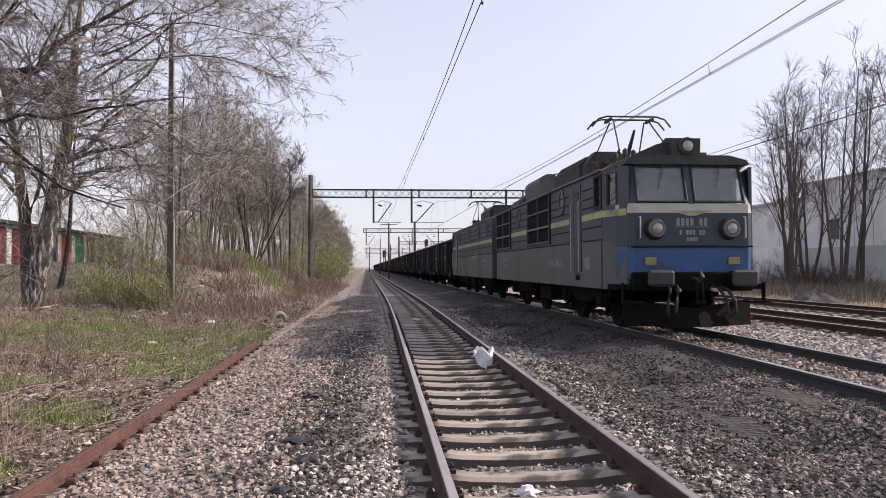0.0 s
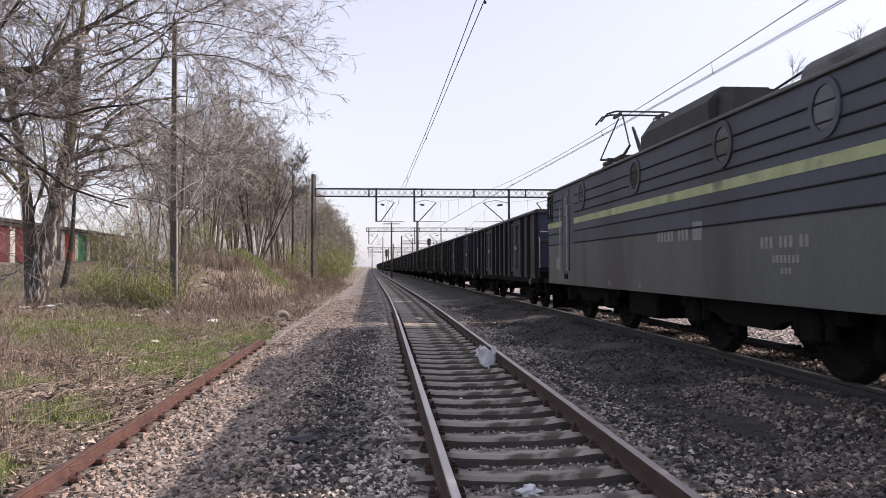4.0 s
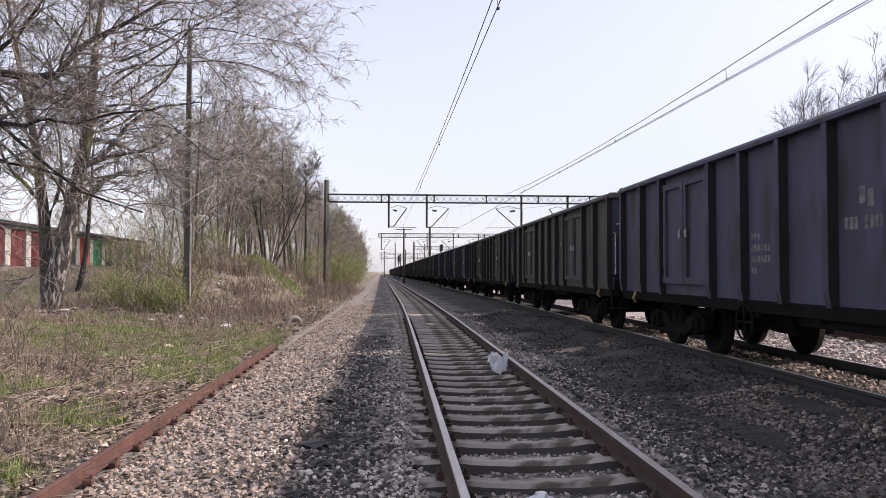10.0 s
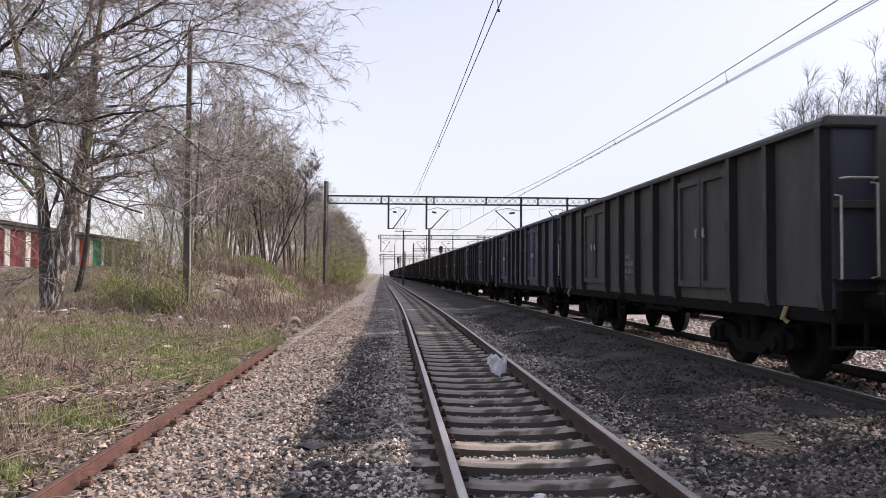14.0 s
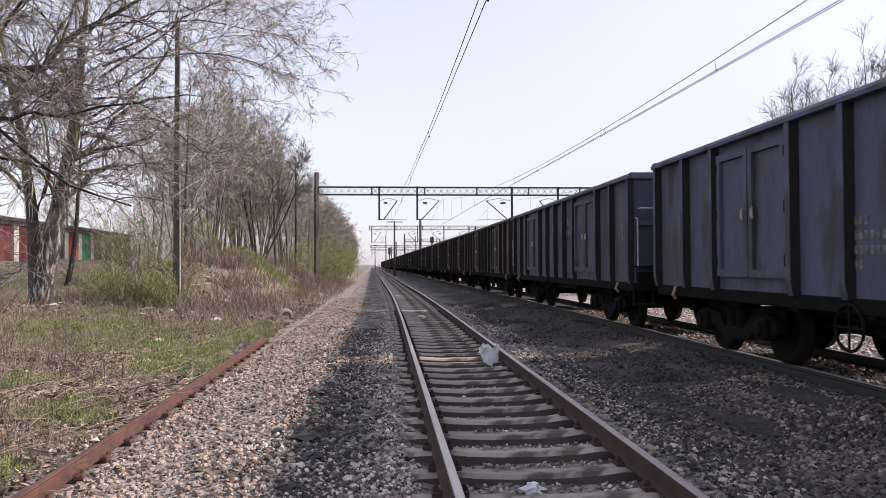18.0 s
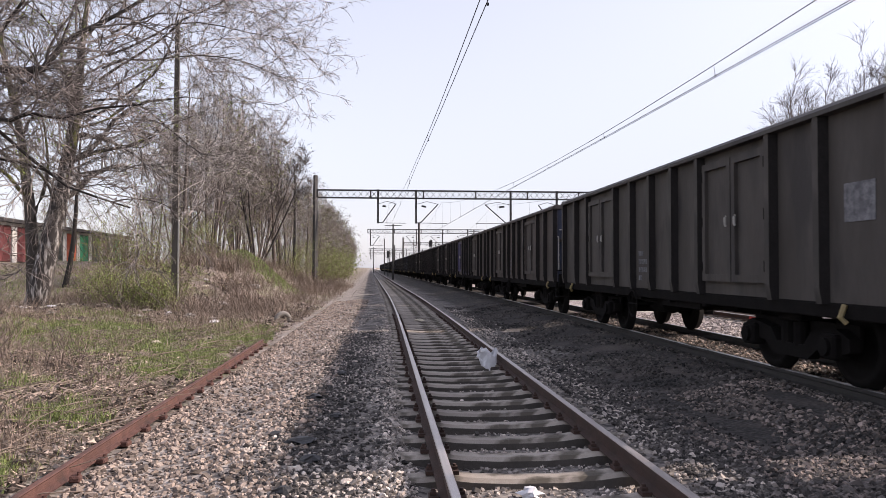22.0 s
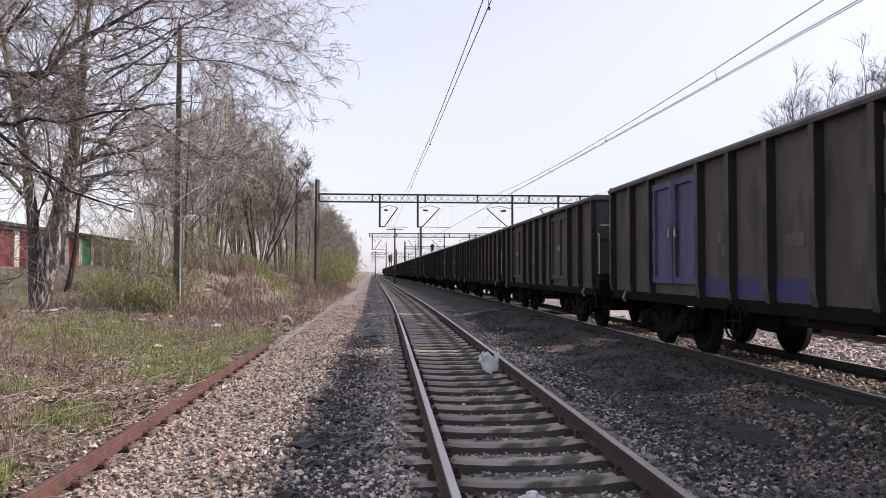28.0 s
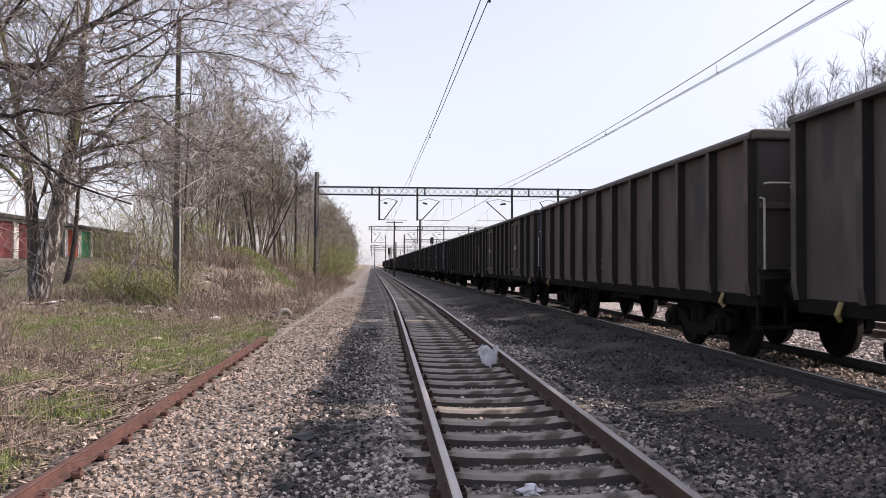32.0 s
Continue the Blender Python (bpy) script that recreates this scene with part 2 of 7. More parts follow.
YELLOW = material("faded yellow paint", (0.36, 0.28, 0.1), (0.22, 0.17, 0.09), 6, 0.7)
GREY_SIDE = material("dusty grey-green loco paint", (0.108, 0.117, 0.112), (0.066, 0.071, 0.068), 1.5, 0.55, fine=30, stain=(0.05, 0.047, 0.044), stain_scale=0.9, stain_from=0.56, stretch=(1, 1, 0.22))
BLUE_SIDE = material("dusty slate blue loco paint", (0.068, 0.076, 0.102), (0.046, 0.05, 0.066), 1.5, 0.6, fine=30, stain=(0.038, 0.039, 0.045), stain_scale=0.9, stain_from=0.56, stretch=(1, 1, 0.22))
BLUE = material("bright blue loco paint", (0.026, 0.095, 0.27), (0.022, 0.065, 0.165), 2, 0.5, stain=(0.035, 0.055, 0.095), stain_scale=2.5, stain_from=0.54)
TEAL = material("dark teal loco paint", (0.022, 0.05, 0.074), (0.018, 0.035, 0.05), 2, 0.5, stain=(0.03, 0.036, 0.04), stain_scale=2.5, stain_from=0.5)
STRIPE = material("pale yellow-green stripe", (0.46, 0.52, 0.25), (0.27, 0.3, 0.17), 3, 0.6, stain=(0.15, 0.16, 0.11), stain_scale=1.3, stain_from=0.55)
CREAM = material("cream band", (0.5, 0.5, 0.42), (0.34, 0.34, 0.28), 3, 0.6)
ROOF_SKIN = material("dusty grey roof", (0.15, 0.147, 0.143), (0.09, 0.087, 0.084), 2, 0.75, stain=(0.06, 0.058, 0.055), stain_scale=1.2)
ROOF = material("sooty roof", (0.06, 0.058, 0.056), (0.035, 0.033, 0.031), 3, 0.8)
GRILLE = material("black louvre", (0.01, 0.01, 0.011), (0.005, 0.005, 0.005), 4, 0.8, bump=0, specular=0.08)
RUBBER = material("black rubber", (0.02, 0.02, 0.02), (0.012, 0.012, 0.012), 6, 0.7)
GLASS = glass_material("dusty cab glass", (0.62, 0.65, 0.67), 0.05, 0.84)
# Near black: the groove shade of ridges and louvre edges, put into colour.
RIB_SHADE = material("pressed rib in painted shade", (0.02, 0.02, 0.022), (0.012, 0.012, 0.013), 9, 0.8, specular=0.2)
WAGON_RAIL = material("chalky white handrail", (0.55, 0.53, 0.49), (0.28, 0.27, 0.25), 9, 0.7)
CLEAR_GLASS = glass_material("clear cab side glass", (0.86, 0.89, 0.89), 0.02, 1.0)
LAMP_GLASS = material("headlamp glass", (0.4, 0.38, 0.365), (0.25, 0.235, 0.225), 10, 0.12, 0.35, bump=0)
BARK = material("grey-brown bark", (0.14, 0.115, 0.1), (0.065, 0.052, 0.045), 7, 0.95, fine=50, bump=0.8, stretch=(1, 1, 0.3))
BIRCH = material("birch bark", (0.56, 0.53, 0.5), (0.16, 0.135, 0.12), 9, 0.85, fine=30, bump=0.9, spread=0.2, stain=(0.035, 0.029, 0.026), stain_scale=7, stain_from=0.39, stretch=(1.2, 1.2, 0.32))
TWIG = island(material("twigs", (0.23, 0.2, 0.185), (0.13, 0.11, 0.1), 2, 0.9, bump=0), 0.5, 1.6)
TWIG_PALE = island(material("pale birch twigs", (0.38, 0.35, 0.33), (0.21, 0.19, 0.175), 2, 0.9, bump=0), 0.2, 1.9)
TWIG_DARK = island(material("dark bare twigs", (0.1, 0.085, 0.078), (0.055, 0.047, 0.043), 2, 0.9, bump=0), 0.5, 1.6)
DARK_BARK = material("dark wet bark", (0.045, 0.039, 0.036), (0.025, 0.022, 0.02), 7, 0.95, fine=50, bump=0.8, stretch=(1, 1, 0.3))
MOSSY = material("mossy grey bark", (0.11, 0.095, 0.083), (0.045, 0.038, 0.033), 5, 0.95, fine=50, bump=0.9, stain=(0.2, 0.21, 0.05), stain_scale=1.1, stain_from=0.52, stretch=(1, 1, 0.4))
WOOD_TWIG = island(material("grey-brown twigs", (0.29, 0.25, 0.225), (0.16, 0.135, 0.12), 2, 0.9, bump=0), 0.4, 1.7)
LEAF = island(material("young leaves", (0.25, 0.3, 0.08), (0.155, 0.195, 0.05), 3, 0.7, bump=0), 0.6, 1.5)
BLADE = island(material("spring grass", (0.22, 0.275, 0.09), (0.13, 0.165, 0.05), 3, 0.7, bump=0), 0.6, 1.5)
STRAW = island(material("dry stalks", (0.3, 0.25, 0.2), (0.17, 0.13, 0.1), 3, 0.9, bump=0), 0.45, 1.4)
LITTER = island(material("dead leaves", (0.4, 0.32, 0.265), (0.18, 0.14, 0.115), 3, 0.9, bump=0), 0.25, 2.3)
BRAMBLE = island(material("bare brambles", (0.32, 0.25, 0.2), (0.16, 0.12, 0.097), 3, 0.9, bump=0), 0.5, 1.5)
RENDER_WALL = material("weathered white plaster", (0.62, 0.6, 0.57), (0.45, 0.43, 0.4), 3, 0.9, stain=(0.33, 0.3, 0.27), stain_scale=1.1)
MAROON = material("maroon door paint", (0.2, 0.05, 0.05), (0.13, 0.035, 0.035), 3, 0.7)
ORANGE = material("orange-red door paint", (0.55, 0.12, 0.05), (0.4, 0.08, 0.04), 3, 0.7)
GREEN = material("green door paint", (0.02, 0.3, 0.14), (0.015, 0.2, 0.1), 3, 0.7)
DARK_DOOR = material("dark grey door paint", (0.08, 0.09, 0.085), (0.05, 0.055, 0.05), 3, 0.7)
TAR = material("tar paper roof", (0.07, 0.065, 0.065), (0.045, 0.042, 0.04), 3, 0.9)
CLAD = material("pale corrugated cladding", (0.85, 0.85, 0.84), (0.74, 0.74, 0.735), 1, 0.7, stain=(0.5, 0.5, 0.5), stain_scale=0.3)
CLAD_WALL = material("weathered grey wall panels", (0.8, 0.79, 0.78), (0.66, 0.655, 0.65), 0.8, 0.75, stain=(0.5, 0.495, 0.49), stain_scale=0.4)
DARK_PANE = material("dark window pane", (0.04, 0.045, 0.05), (0.03, 0.03, 0.035), 3, 0.15, bump=0)
CLAD_DARK = material("mid grey cladding", (0.52, 0.515, 0.51), (0.4, 0.4, 0.395), 1, 0.7)
PLASTIC = material("white plastic bag", (0.82, 0.82, 0.84), (0.7, 0.7, 0.73), 9, 0.35, bump=0.3, fine=20)
PAPER = material("dirty paper", (0.7, 0.64, 0.52), (0.5, 0.44, 0.34), 9, 0.9)
RED = material("red paint", (0.5, 0.05, 0.04), (0.35, 0.04, 0.03), 9, 0.7)


# ---- mesh helpers ----
class Geo:
    """Collects boxes, tubes and slabs into one mesh."""

    def __init__(self):
        self.v, self.f = [], []

    def add(self, verts, faces):
        k = len(self.v)
        self.v.extend(verts)
        self.f.extend([tuple(i + k for i in q) for q in faces])
        return self

    def box(self, x, y, z, sx, sy, sz, bev=0.0, rot=None):
        """A box centred at x, y, z, with chamfered edges where bev is given."""
        hx, hy, hz = sx / 2, sy / 2, sz / 2
        if not bev:
            vs = [(a * hx, b * hy, c * hz) for a in (-1, 1) for b in (-1, 1) for c in (-1, 1)]
            fs = [(0, 1, 3, 2), (4, 6, 7, 5), (0, 4, 5, 1), (2, 3, 7, 6), (0, 2, 6, 4), (1, 5, 7, 3)]
        else:
            bm = bmesh.new()
            bmesh.ops.create_cube(bm, size=1.0, matrix=Matrix.Diagonal((sx, sy, sz, 1)))
            bmesh.ops.bevel(bm, geom=bm.edges[:], offset=bev, segments=1, affect="EDGES")
            bm.verts.index_update()
            vs, fs = [tuple(p.co) for p in bm.verts], [tuple(p.index for p in q.verts) for q in bm.faces]
            bm.free()
        if rot is not None:
            vs = [tuple(rot @ Vector(p)) for p in vs]
        return self.add([(x + p[0], y + p[1], z + p[2]) for p in vs], fs)

    def tube(self, points, radii, n=6, caps=True):
        """A tube through points, with a radius at each."""
        pts = [Vector(p) for p in points]
        if not isinstance(radii, (list, tuple)):
            radii = [radii] * len(pts)
        vs, fs = [], []
        for i, p in enumerate(pts):
            d = (pts[min(i + 1, len(pts) - 1)] - pts[max(i - 1, 0)])
            d = d.normalized() if d.length > 1e-9 else Vector((0, 0, 1))
            u = d.cross(Vector((0, 0, 1)) if abs(d.z) < 0.9 else Vector((1, 0, 0))).normalized()
            w = d.cross(u)
            for k in range(n):
                a = 2 * math.pi * k / n
                q = p + radii[i] * (math.cos(a) * u + math.sin(a) * w)
                vs.append((q.x, q.y, q.z))
        for i in range(len(pts) - 1):
            for k in range(n):
                a, b = i * n + k, i * n + (k + 1) % n
                fs.append((a, b, b + n, a + n))
        if caps:
            fs.append(tuple(range(n - 1, -1, -1)))
            fs.append(tuple((len(pts) - 1) * n + k for k in range(n)))
        return self.add(vs, fs)

    def slab(self, outline, axis, a, b):
        """An outline of 2D points, drawn out from a to b along axis x, y or z."""
        n = len(outline)
        put = {"x": lambda p, t: (t, p[0], p[1]), "y": lambda p, t: (p[0], t, p[1]), "z": lambda p, t: (p[0], p[1], t)}[axis]
        vs = [put(p, a) for p in outline] + [put(p, b) for p in outline]
        fs = [(i, (i + 1) % n, (i + 1) % n + n, i + n) for i in range(n)]
        fs += [tuple(range(n - 1, -1, -1)), tuple(range(n, 2 * n))]
        return self.add(vs, fs)

    def mesh(self, name, mat, smooth=False):
        me = bpy.data.meshes.new(name)
        me.from_pydata(self.v, [], self.f)
        me.materials.append(mat)
        bm = bmesh.new()
        bm.from_mesh(me)
        bmesh.ops.recalc_face_normals(bm, faces=bm.faces[:])
        bm.to_mesh(me)
        bm.free()
        if smooth:
            me.shade_smooth()
        return me


def part(name, g, mat, parent, label="", smooth=False, at=None):
    """One mesh object under a thing or a part; g may be a ready mesh."""
    me = g if isinstance(g, bpy.types.Mesh) else g.mesh(name, mat, smooth)
    ob = new(name, me)
    ob.parent = parent
    if at is not None:
        ob.matrix_basis = at
    return tagged(ob, label) if label else ob


def thing(name, label, category, at=None, group="", kind=""):
    ob = new(name)
    ob.empty_display_size = 0.2
    if at is not None:
        ob.matrix_basis = at
    return tagged(ob, label, category, group, kind)


def solo(name, g, mat, label, category, group="", kind="", smooth=False, at=None):
    """A thing that is one mesh."""
    ob = new(name, g if isinstance(g, bpy.types.Mesh) else g.mesh(name, mat, smooth))
    if at is not None:
        ob.matrix_basis = at
    return tagged(ob, label, category, group, kind)


def smoothstep(v, a, b):
    t = min(1.0, max(0.0, (v - a) / (b - a)))
    return t * t * (3 - 2 * t)


# ---- the lie of the land ----
NEAR_X, TRAIN_X, THIRD_X, FOURTH_X = 1.22, 6.05, 11.2, 15.35
RAIL_H, TRAIN_RAIL = 0.19, 0.32
TURN, TURN_FROM, TURN_LONG = 0.0168, 18.0, 26.0


def bend(y):
    """How far the line has swung to the left at y."""
    d = y - TURN_FROM
    if d <= 0:
        return 0.0
    return -TURN * d * d / (2 * TURN_LONG) if d < TURN_LONG else -TURN * (d - TURN_LONG / 2)


def land(x, y):
    """Height of the ground."""
    s = x - bend(min(y, 900.0))
    z = 0.13 * smoothstep(s, 3.3, 4.7) - 0.1 * smoothstep(abs(s - NEAR_X), 1.12, 0.86) + 0.012 * smoothstep(s, -0.3, 0.0) * smoothstep(s, 2.7, 2.4)
    # ballast banked up against the sleeper ends
    z += 0.05 * smoothstep(abs(s - TRAIN_X), 1.9, 1.1)
    z += 0.012 * smoothstep(abs(s - NEAR_X), 0.84, 0.98) * smoothstep(abs(s - NEAR_X), 1.75, 1.35)
    z -= 0.05 * smoothstep(s, 7.3, 9.0)
    z += 0.1 * smoothstep(s, 17.5, 20.0)
    z += -0.1 * smoothstep(-s, 0.9, 2.0) + 0.13 * smoothstep(-s, 2.7, 4.2)
    z += 0.28 * smoothstep(-s, 4.5, 10.0)
    z += 1.45 * smoothstep(y, 27.5, 38) * smoothstep(-s, 4.6, 8.5)
    z += 0.95 * math.exp(-((s + 7.7) / 2.3) ** 2 - ((y - 45) / 4.5) ** 2)
    rough = 0.05 + 0.3 * smoothstep(-s, 5, 9)
    if s < -2.7:
        z += rough * noise.noise(Vector((x * 0.35, y * 0.35, 0))) * smoothstep(-s, 2.7, 4.0) + 0.08 * noise.noise(Vector((x * 1.7, y * 1.7, 3))) + 0.045 * noise.noise(Vector((x * 4.5, y * 4.5, 9)))
    else:
        z += 0.02 * noise.noise(Vector((x * 1.3, y * 1.3, 0)))
    return z


def axis_steps(spans):
    """Grid lines from (end, step) spans."""
    out, v = [spans[0][0]], spans[0][0]
    for end, step in spans[1:]:
        n = max(1, round((end - v) / step))
        out += [v + (end - v) * (k + 1) / n for k in range(n)]
        v = end
    return out


def build_ground():
    xs = axis_steps([(-2500, 0), (-300, 550), (-60, 60), (-30, 3), (-14, 0.8), (9, 0.25), (24, 0.8), (60, 6), (300, 60), (2500, 550)])
    ys = axis_steps([(-2500, 0), (-300, 550), (-20, 40), (0, 2.5), (20, 0.25), (46, 0.5), (90, 2), (200, 10), (600, 50), (4500, 650)])
    vs = [(x, y, land(x, y)) for y in ys for x in xs]
    w = len(xs)
    fs = [(j * w + i, j * w + i + 1, (j + 1) * w + i + 1, (j + 1) * w + i) for j in range(len(ys) - 1) for i in range(w - 1)]
    me = bpy.data.meshes.new("ground")
    me.from_pydata(vs, [], fs)
    me.materials.append(GROUND)
    me.shade_smooth()
    ob = new("ground", me)
    tagged(ob, "stony ground with coal dust and dry grass beside the tracks", "ground", kind="structure")


build_ground()


# ---- tracks ----
def rail_profile(top, half=0.036, foot=0.07, high=0.15):
    """Foot, web and head of a rail, from the foot up to top; without the running surface."""
    b = top - high
    return [(-foot, b), (foot, b), (foot, b + 0.012), (0.016, b + 0.035), (0.01, b + 0.09), (half, b + 0.108), (half, top - 0.006), (half - 0.008, top), (-half + 0.008, top), (-half, top - 0.006), (-half, b + 0.108), (-0.01, b + 0.09), (-0.016, b + 0.035), (-foot, b + 0.012)]


def sweep(g, outline, x, ys):
    """An outline drawn along the line's bend at offset x."""
    n = len(outline)
    vs, fs = [], []
    for y in ys:
        dx = x + bend(y)
        vs += [(dx + p[0], y, p[1]) for p in outline]
    for i in range(len(ys) - 1):
        for k in range(n):
            a, b = i * n + k, i * n + (k + 1) % n
            fs.append((a, b, b + n, a + n))
    fs += [tuple(range(n - 1, -1, -1)), tuple((len(ys) - 1) * n + k for k in range(n))]
    g.add(vs, fs)


LINE = axis_steps([(-40, 0), (0, 20), (40, 4), (120, 8), (460, 20)])


def build_rails(track, x, top, head_mat, side_mat, words):
    for s in (-0.7535, 0.7535):
        g = Geo()
        sweep(g, rail_profile(top), x + s, LINE)
        r = part("rail", g, side_mat, track, words)
        h = Geo()
        sweep(h, [(-0.033, top - 0.004), (0.033, top - 0.004), (0.028, top + 0.0035), (-0.028, top + 0.0035)], x + s, LINE)
        part("running_surface", h, head_mat, r, "worn shiny running surface")


def sleeper_mesh(long=2.5, top=None, flank=None):
    """A concrete sleeper, higher under the rails and dipped in the middle."""
    prof = [(-1.25, 0.005), (-1.2, 0.02), (-0.66, 0.038), (-0.5, 0.018), (-0.2, 0.004), (0.2, 0.004), (0.5, 0.018), (0.66, 0.038), (1.2, 0.02), (1.25, 0.005)]
    vs, fs = [], []
    for x, z in prof:
        x *= long / 2.5
        vs += [(x, -0.13, -0.16), (x, -0.115, z - 0.03), (x, -0.08, z), (x, 0.08, z), (x, 0.115, z - 0.03), (x, 0.13, -0.16)]
    for i in range(len(prof) - 1):
        for k in range(5):
            a = i * 6 + k
            fs.append((a, a + 1, a + 7, a + 6))
    fs += [tuple(range(6)), tuple(len(vs) - 6 + k for k in range(6))]
    me = Geo().add(vs, fs).mesh("sleeper", top or CONCRETE)
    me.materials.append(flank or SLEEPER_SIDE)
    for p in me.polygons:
        # side faces up to the chamfer: dirt, with their shade in the colour
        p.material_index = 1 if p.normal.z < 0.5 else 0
    return me


def fastening_mesh():
    g = Geo()
    for s in (-1, 1):
        g.box(s * 0.095, 0, 0.055, 0.07, 0.12, 0.03)
        g.tube([(s * 0.1, 0, 0.06), (s * 0.1, 0, 0.115)], 0.016, 6)
        g.box(s * 0.1, 0, 0.085, 0.045, 0.045, 0.022)
    return g.mesh("fastening", RAIL_SIDE)


def build_track(name, x, top, start, end, pitch, head_mat, words, fine_to=26.0, bed=None):
    rnd = random.Random(4)
    t = thing(name, words, "railway track", kind="structure")
    build_rails(t, x, top, head_mat, bed or RAIL_SIDE, "sooty steel rail" if bed else "rusty brown steel rail")
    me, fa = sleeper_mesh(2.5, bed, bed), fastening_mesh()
    for k in range(int((end - start) / pitch)):
        y = start + pitch * k + rnd.uniform(-0.015, 0.015)
        turn = rnd.uniform(-0.7, 0.7)
        m = Matrix.Translation((x + bend(y) + rnd.uniform(-0.015, 0.015), y, top - 0.15 - 0.05 + rnd.uniform(-0.006, 0.004))) @ pose(0, 0, 0, rnd.uniform(-1.2, 1.2), 0, turn)
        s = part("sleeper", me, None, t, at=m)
        if y < fine_to:
            for q in (-0.7535, 0.7535):
                part("fastening", fa, None, s, at=pose(q, 0, 0))
    return t


build_track("track_1", NEAR_X, RAIL_H, -10.635, 110, 0.665, RAIL_TOP, "single track with rusty rails on worn concrete sleepers")
build_track("track_2", TRAIN_X, TRAIN_RAIL, -12.0, 60, 0.65, RAIL_BRIGHT, "track with polished rail heads on coal-stained sleepers", 0, SOOT_CONCRETE)
build_track("track_3", THIRD_X, 0.3, -6.0, 60, 0.65, RAIL_TOP, "disused track with dark rusty rails in gravel", 0)
build_track("track_4", FOURTH_X, 0.3, -6.0, 60, 0.65, RAIL_TOP, "disused track with dark rusty rails in gravel", 0)


def rust_rail():
    g = Geo()
    t = thing("loose_rail", "old rusty rail lying along the edge of the grass", "rail")
    n, outline = 22, rail_profile(0.09, 0.03, 0.052, 0.115)
    vs, fs = [], []
    for i in range(n + 1):
        y = -7.0 + 24.2 * i / n
        x = -2.5 - 0.011 * (y - 2)
        vs += [(x + p[0], y, p[1] - 0.035 + 0.0 * y) for p in outline]
    w = len(outline)
    for i in range(n):
        for k in range(w):
            a, b = i * w + k, i * w + (k + 1) % w
            fs.append((a, b, b + w, a + w))
    fs += [tuple(range(w - 1, -1, -1)), tuple(n * w + k for k in range(w))]
    g.add(vs, fs)
    part("rail_body", g, RUST, t)
    rnd = random.Random(8)
    clip = Geo().box(0.08, 0, -0.03, 0.09, 0.1, 0.05, 0.012).tube([(0.1, 0, -0.03), (0.105, 0.015, 0.02)], 0.016, 6).mesh("rail_clip", RUST)
    y = -6.8
    while y < 17:
        part("rail_clip", clip, None, t, at=pose(-2.5 - 0.011 * (y - 2), y, -0.03, 0, 0, rnd.uniform(-12, 12)))
        y += 0.62 + rnd.uniform(-0.05, 0.05)


rust_rail()


# ---- the freight train ----
def ribs_for(kind):
    """Places of the side posts, and of the double doors, along a wagon from its middle."""
    if kind == "doors":
        posts = [-6.4, -5.2, -4.15, -2.06, -1.03, 0.0, 1.03, 2.06, 4.15, 5.2, 6.4]
        return posts, [-3.105, 3.105]
    return [-6.4 + 12.8 * k / 11 for k in range(12)], []


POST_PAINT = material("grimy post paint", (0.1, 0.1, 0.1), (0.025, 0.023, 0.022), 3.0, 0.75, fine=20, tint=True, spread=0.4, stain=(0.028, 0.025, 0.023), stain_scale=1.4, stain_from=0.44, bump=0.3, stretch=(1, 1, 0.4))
FLANK = material("dark post flank", (0.034, 0.031, 0.03), (0.02, 0.018, 0.018), 5, 0.95, fine=30, specular=0.1)
FLOOR_Z, RIM_Z, HALF_W = 0.96, 3.04, 1.27


def post_mesh(s):
    """A deep side post that tapers at its foot: dark flanks, painted outer face."""
    me = bpy.data.meshes.new("side_post")
    rings = ((FLOOR_Z - 0.02, 0.08), (FLOOR_Z + 0.15, 0.112), (RIM_Z - 0.06, 0.112))
    vs = [(s * x, y, z) for z, d in rings for x, y in ((0, -0.075), (d, -0.055), (d, 0.055), (0, 0.075))]
    fs = [(4 * i + k, 4 * i + k + 1, 4 * i + k + 5, 4 * i + k + 4) for i in range(2) for k in range(3)]
    fs = [f if s < 0 else f[::-1] for f in fs]
    me.from_pydata(vs, [], fs + [(0, 3, 2, 1), (8, 9, 10, 11)])
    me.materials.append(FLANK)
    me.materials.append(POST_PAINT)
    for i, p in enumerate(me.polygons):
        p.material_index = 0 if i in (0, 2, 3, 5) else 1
    return me


def tray(s, x, y0, y1, z0, z1, thick, rim, deep):
    """A door leaf in one piece: a plate whose middle is set back behind its rim."""
    a, b = s * x, s * (x + thick)
    c = s * (x + thick - deep)
    outer = [(y0, z0), (y1, z0), (y1, z1), (y0, z1)]
    inner = [(y0 + rim, z0 + rim), (y1 - rim, z0 + rim), (y1 - rim, z1 - rim), (y0 + rim, z1 - rim)]
    vs = [(a, *p) for p in outer] + [(b, *p) for p in outer] + [(b, *p) for p in inner] + [(c, *p) for p in inner]
    fs = [(0, 1, 2, 3), (12, 13, 14, 15)]
    for k in range(4):
        j = (k + 1) % 4
        fs += [(k, j, j + 4, k + 4), (k + 4, j + 4, j + 8, k + 8), (k + 8, j + 8, j + 12, k + 12)]
    return Geo().add(vs, fs)


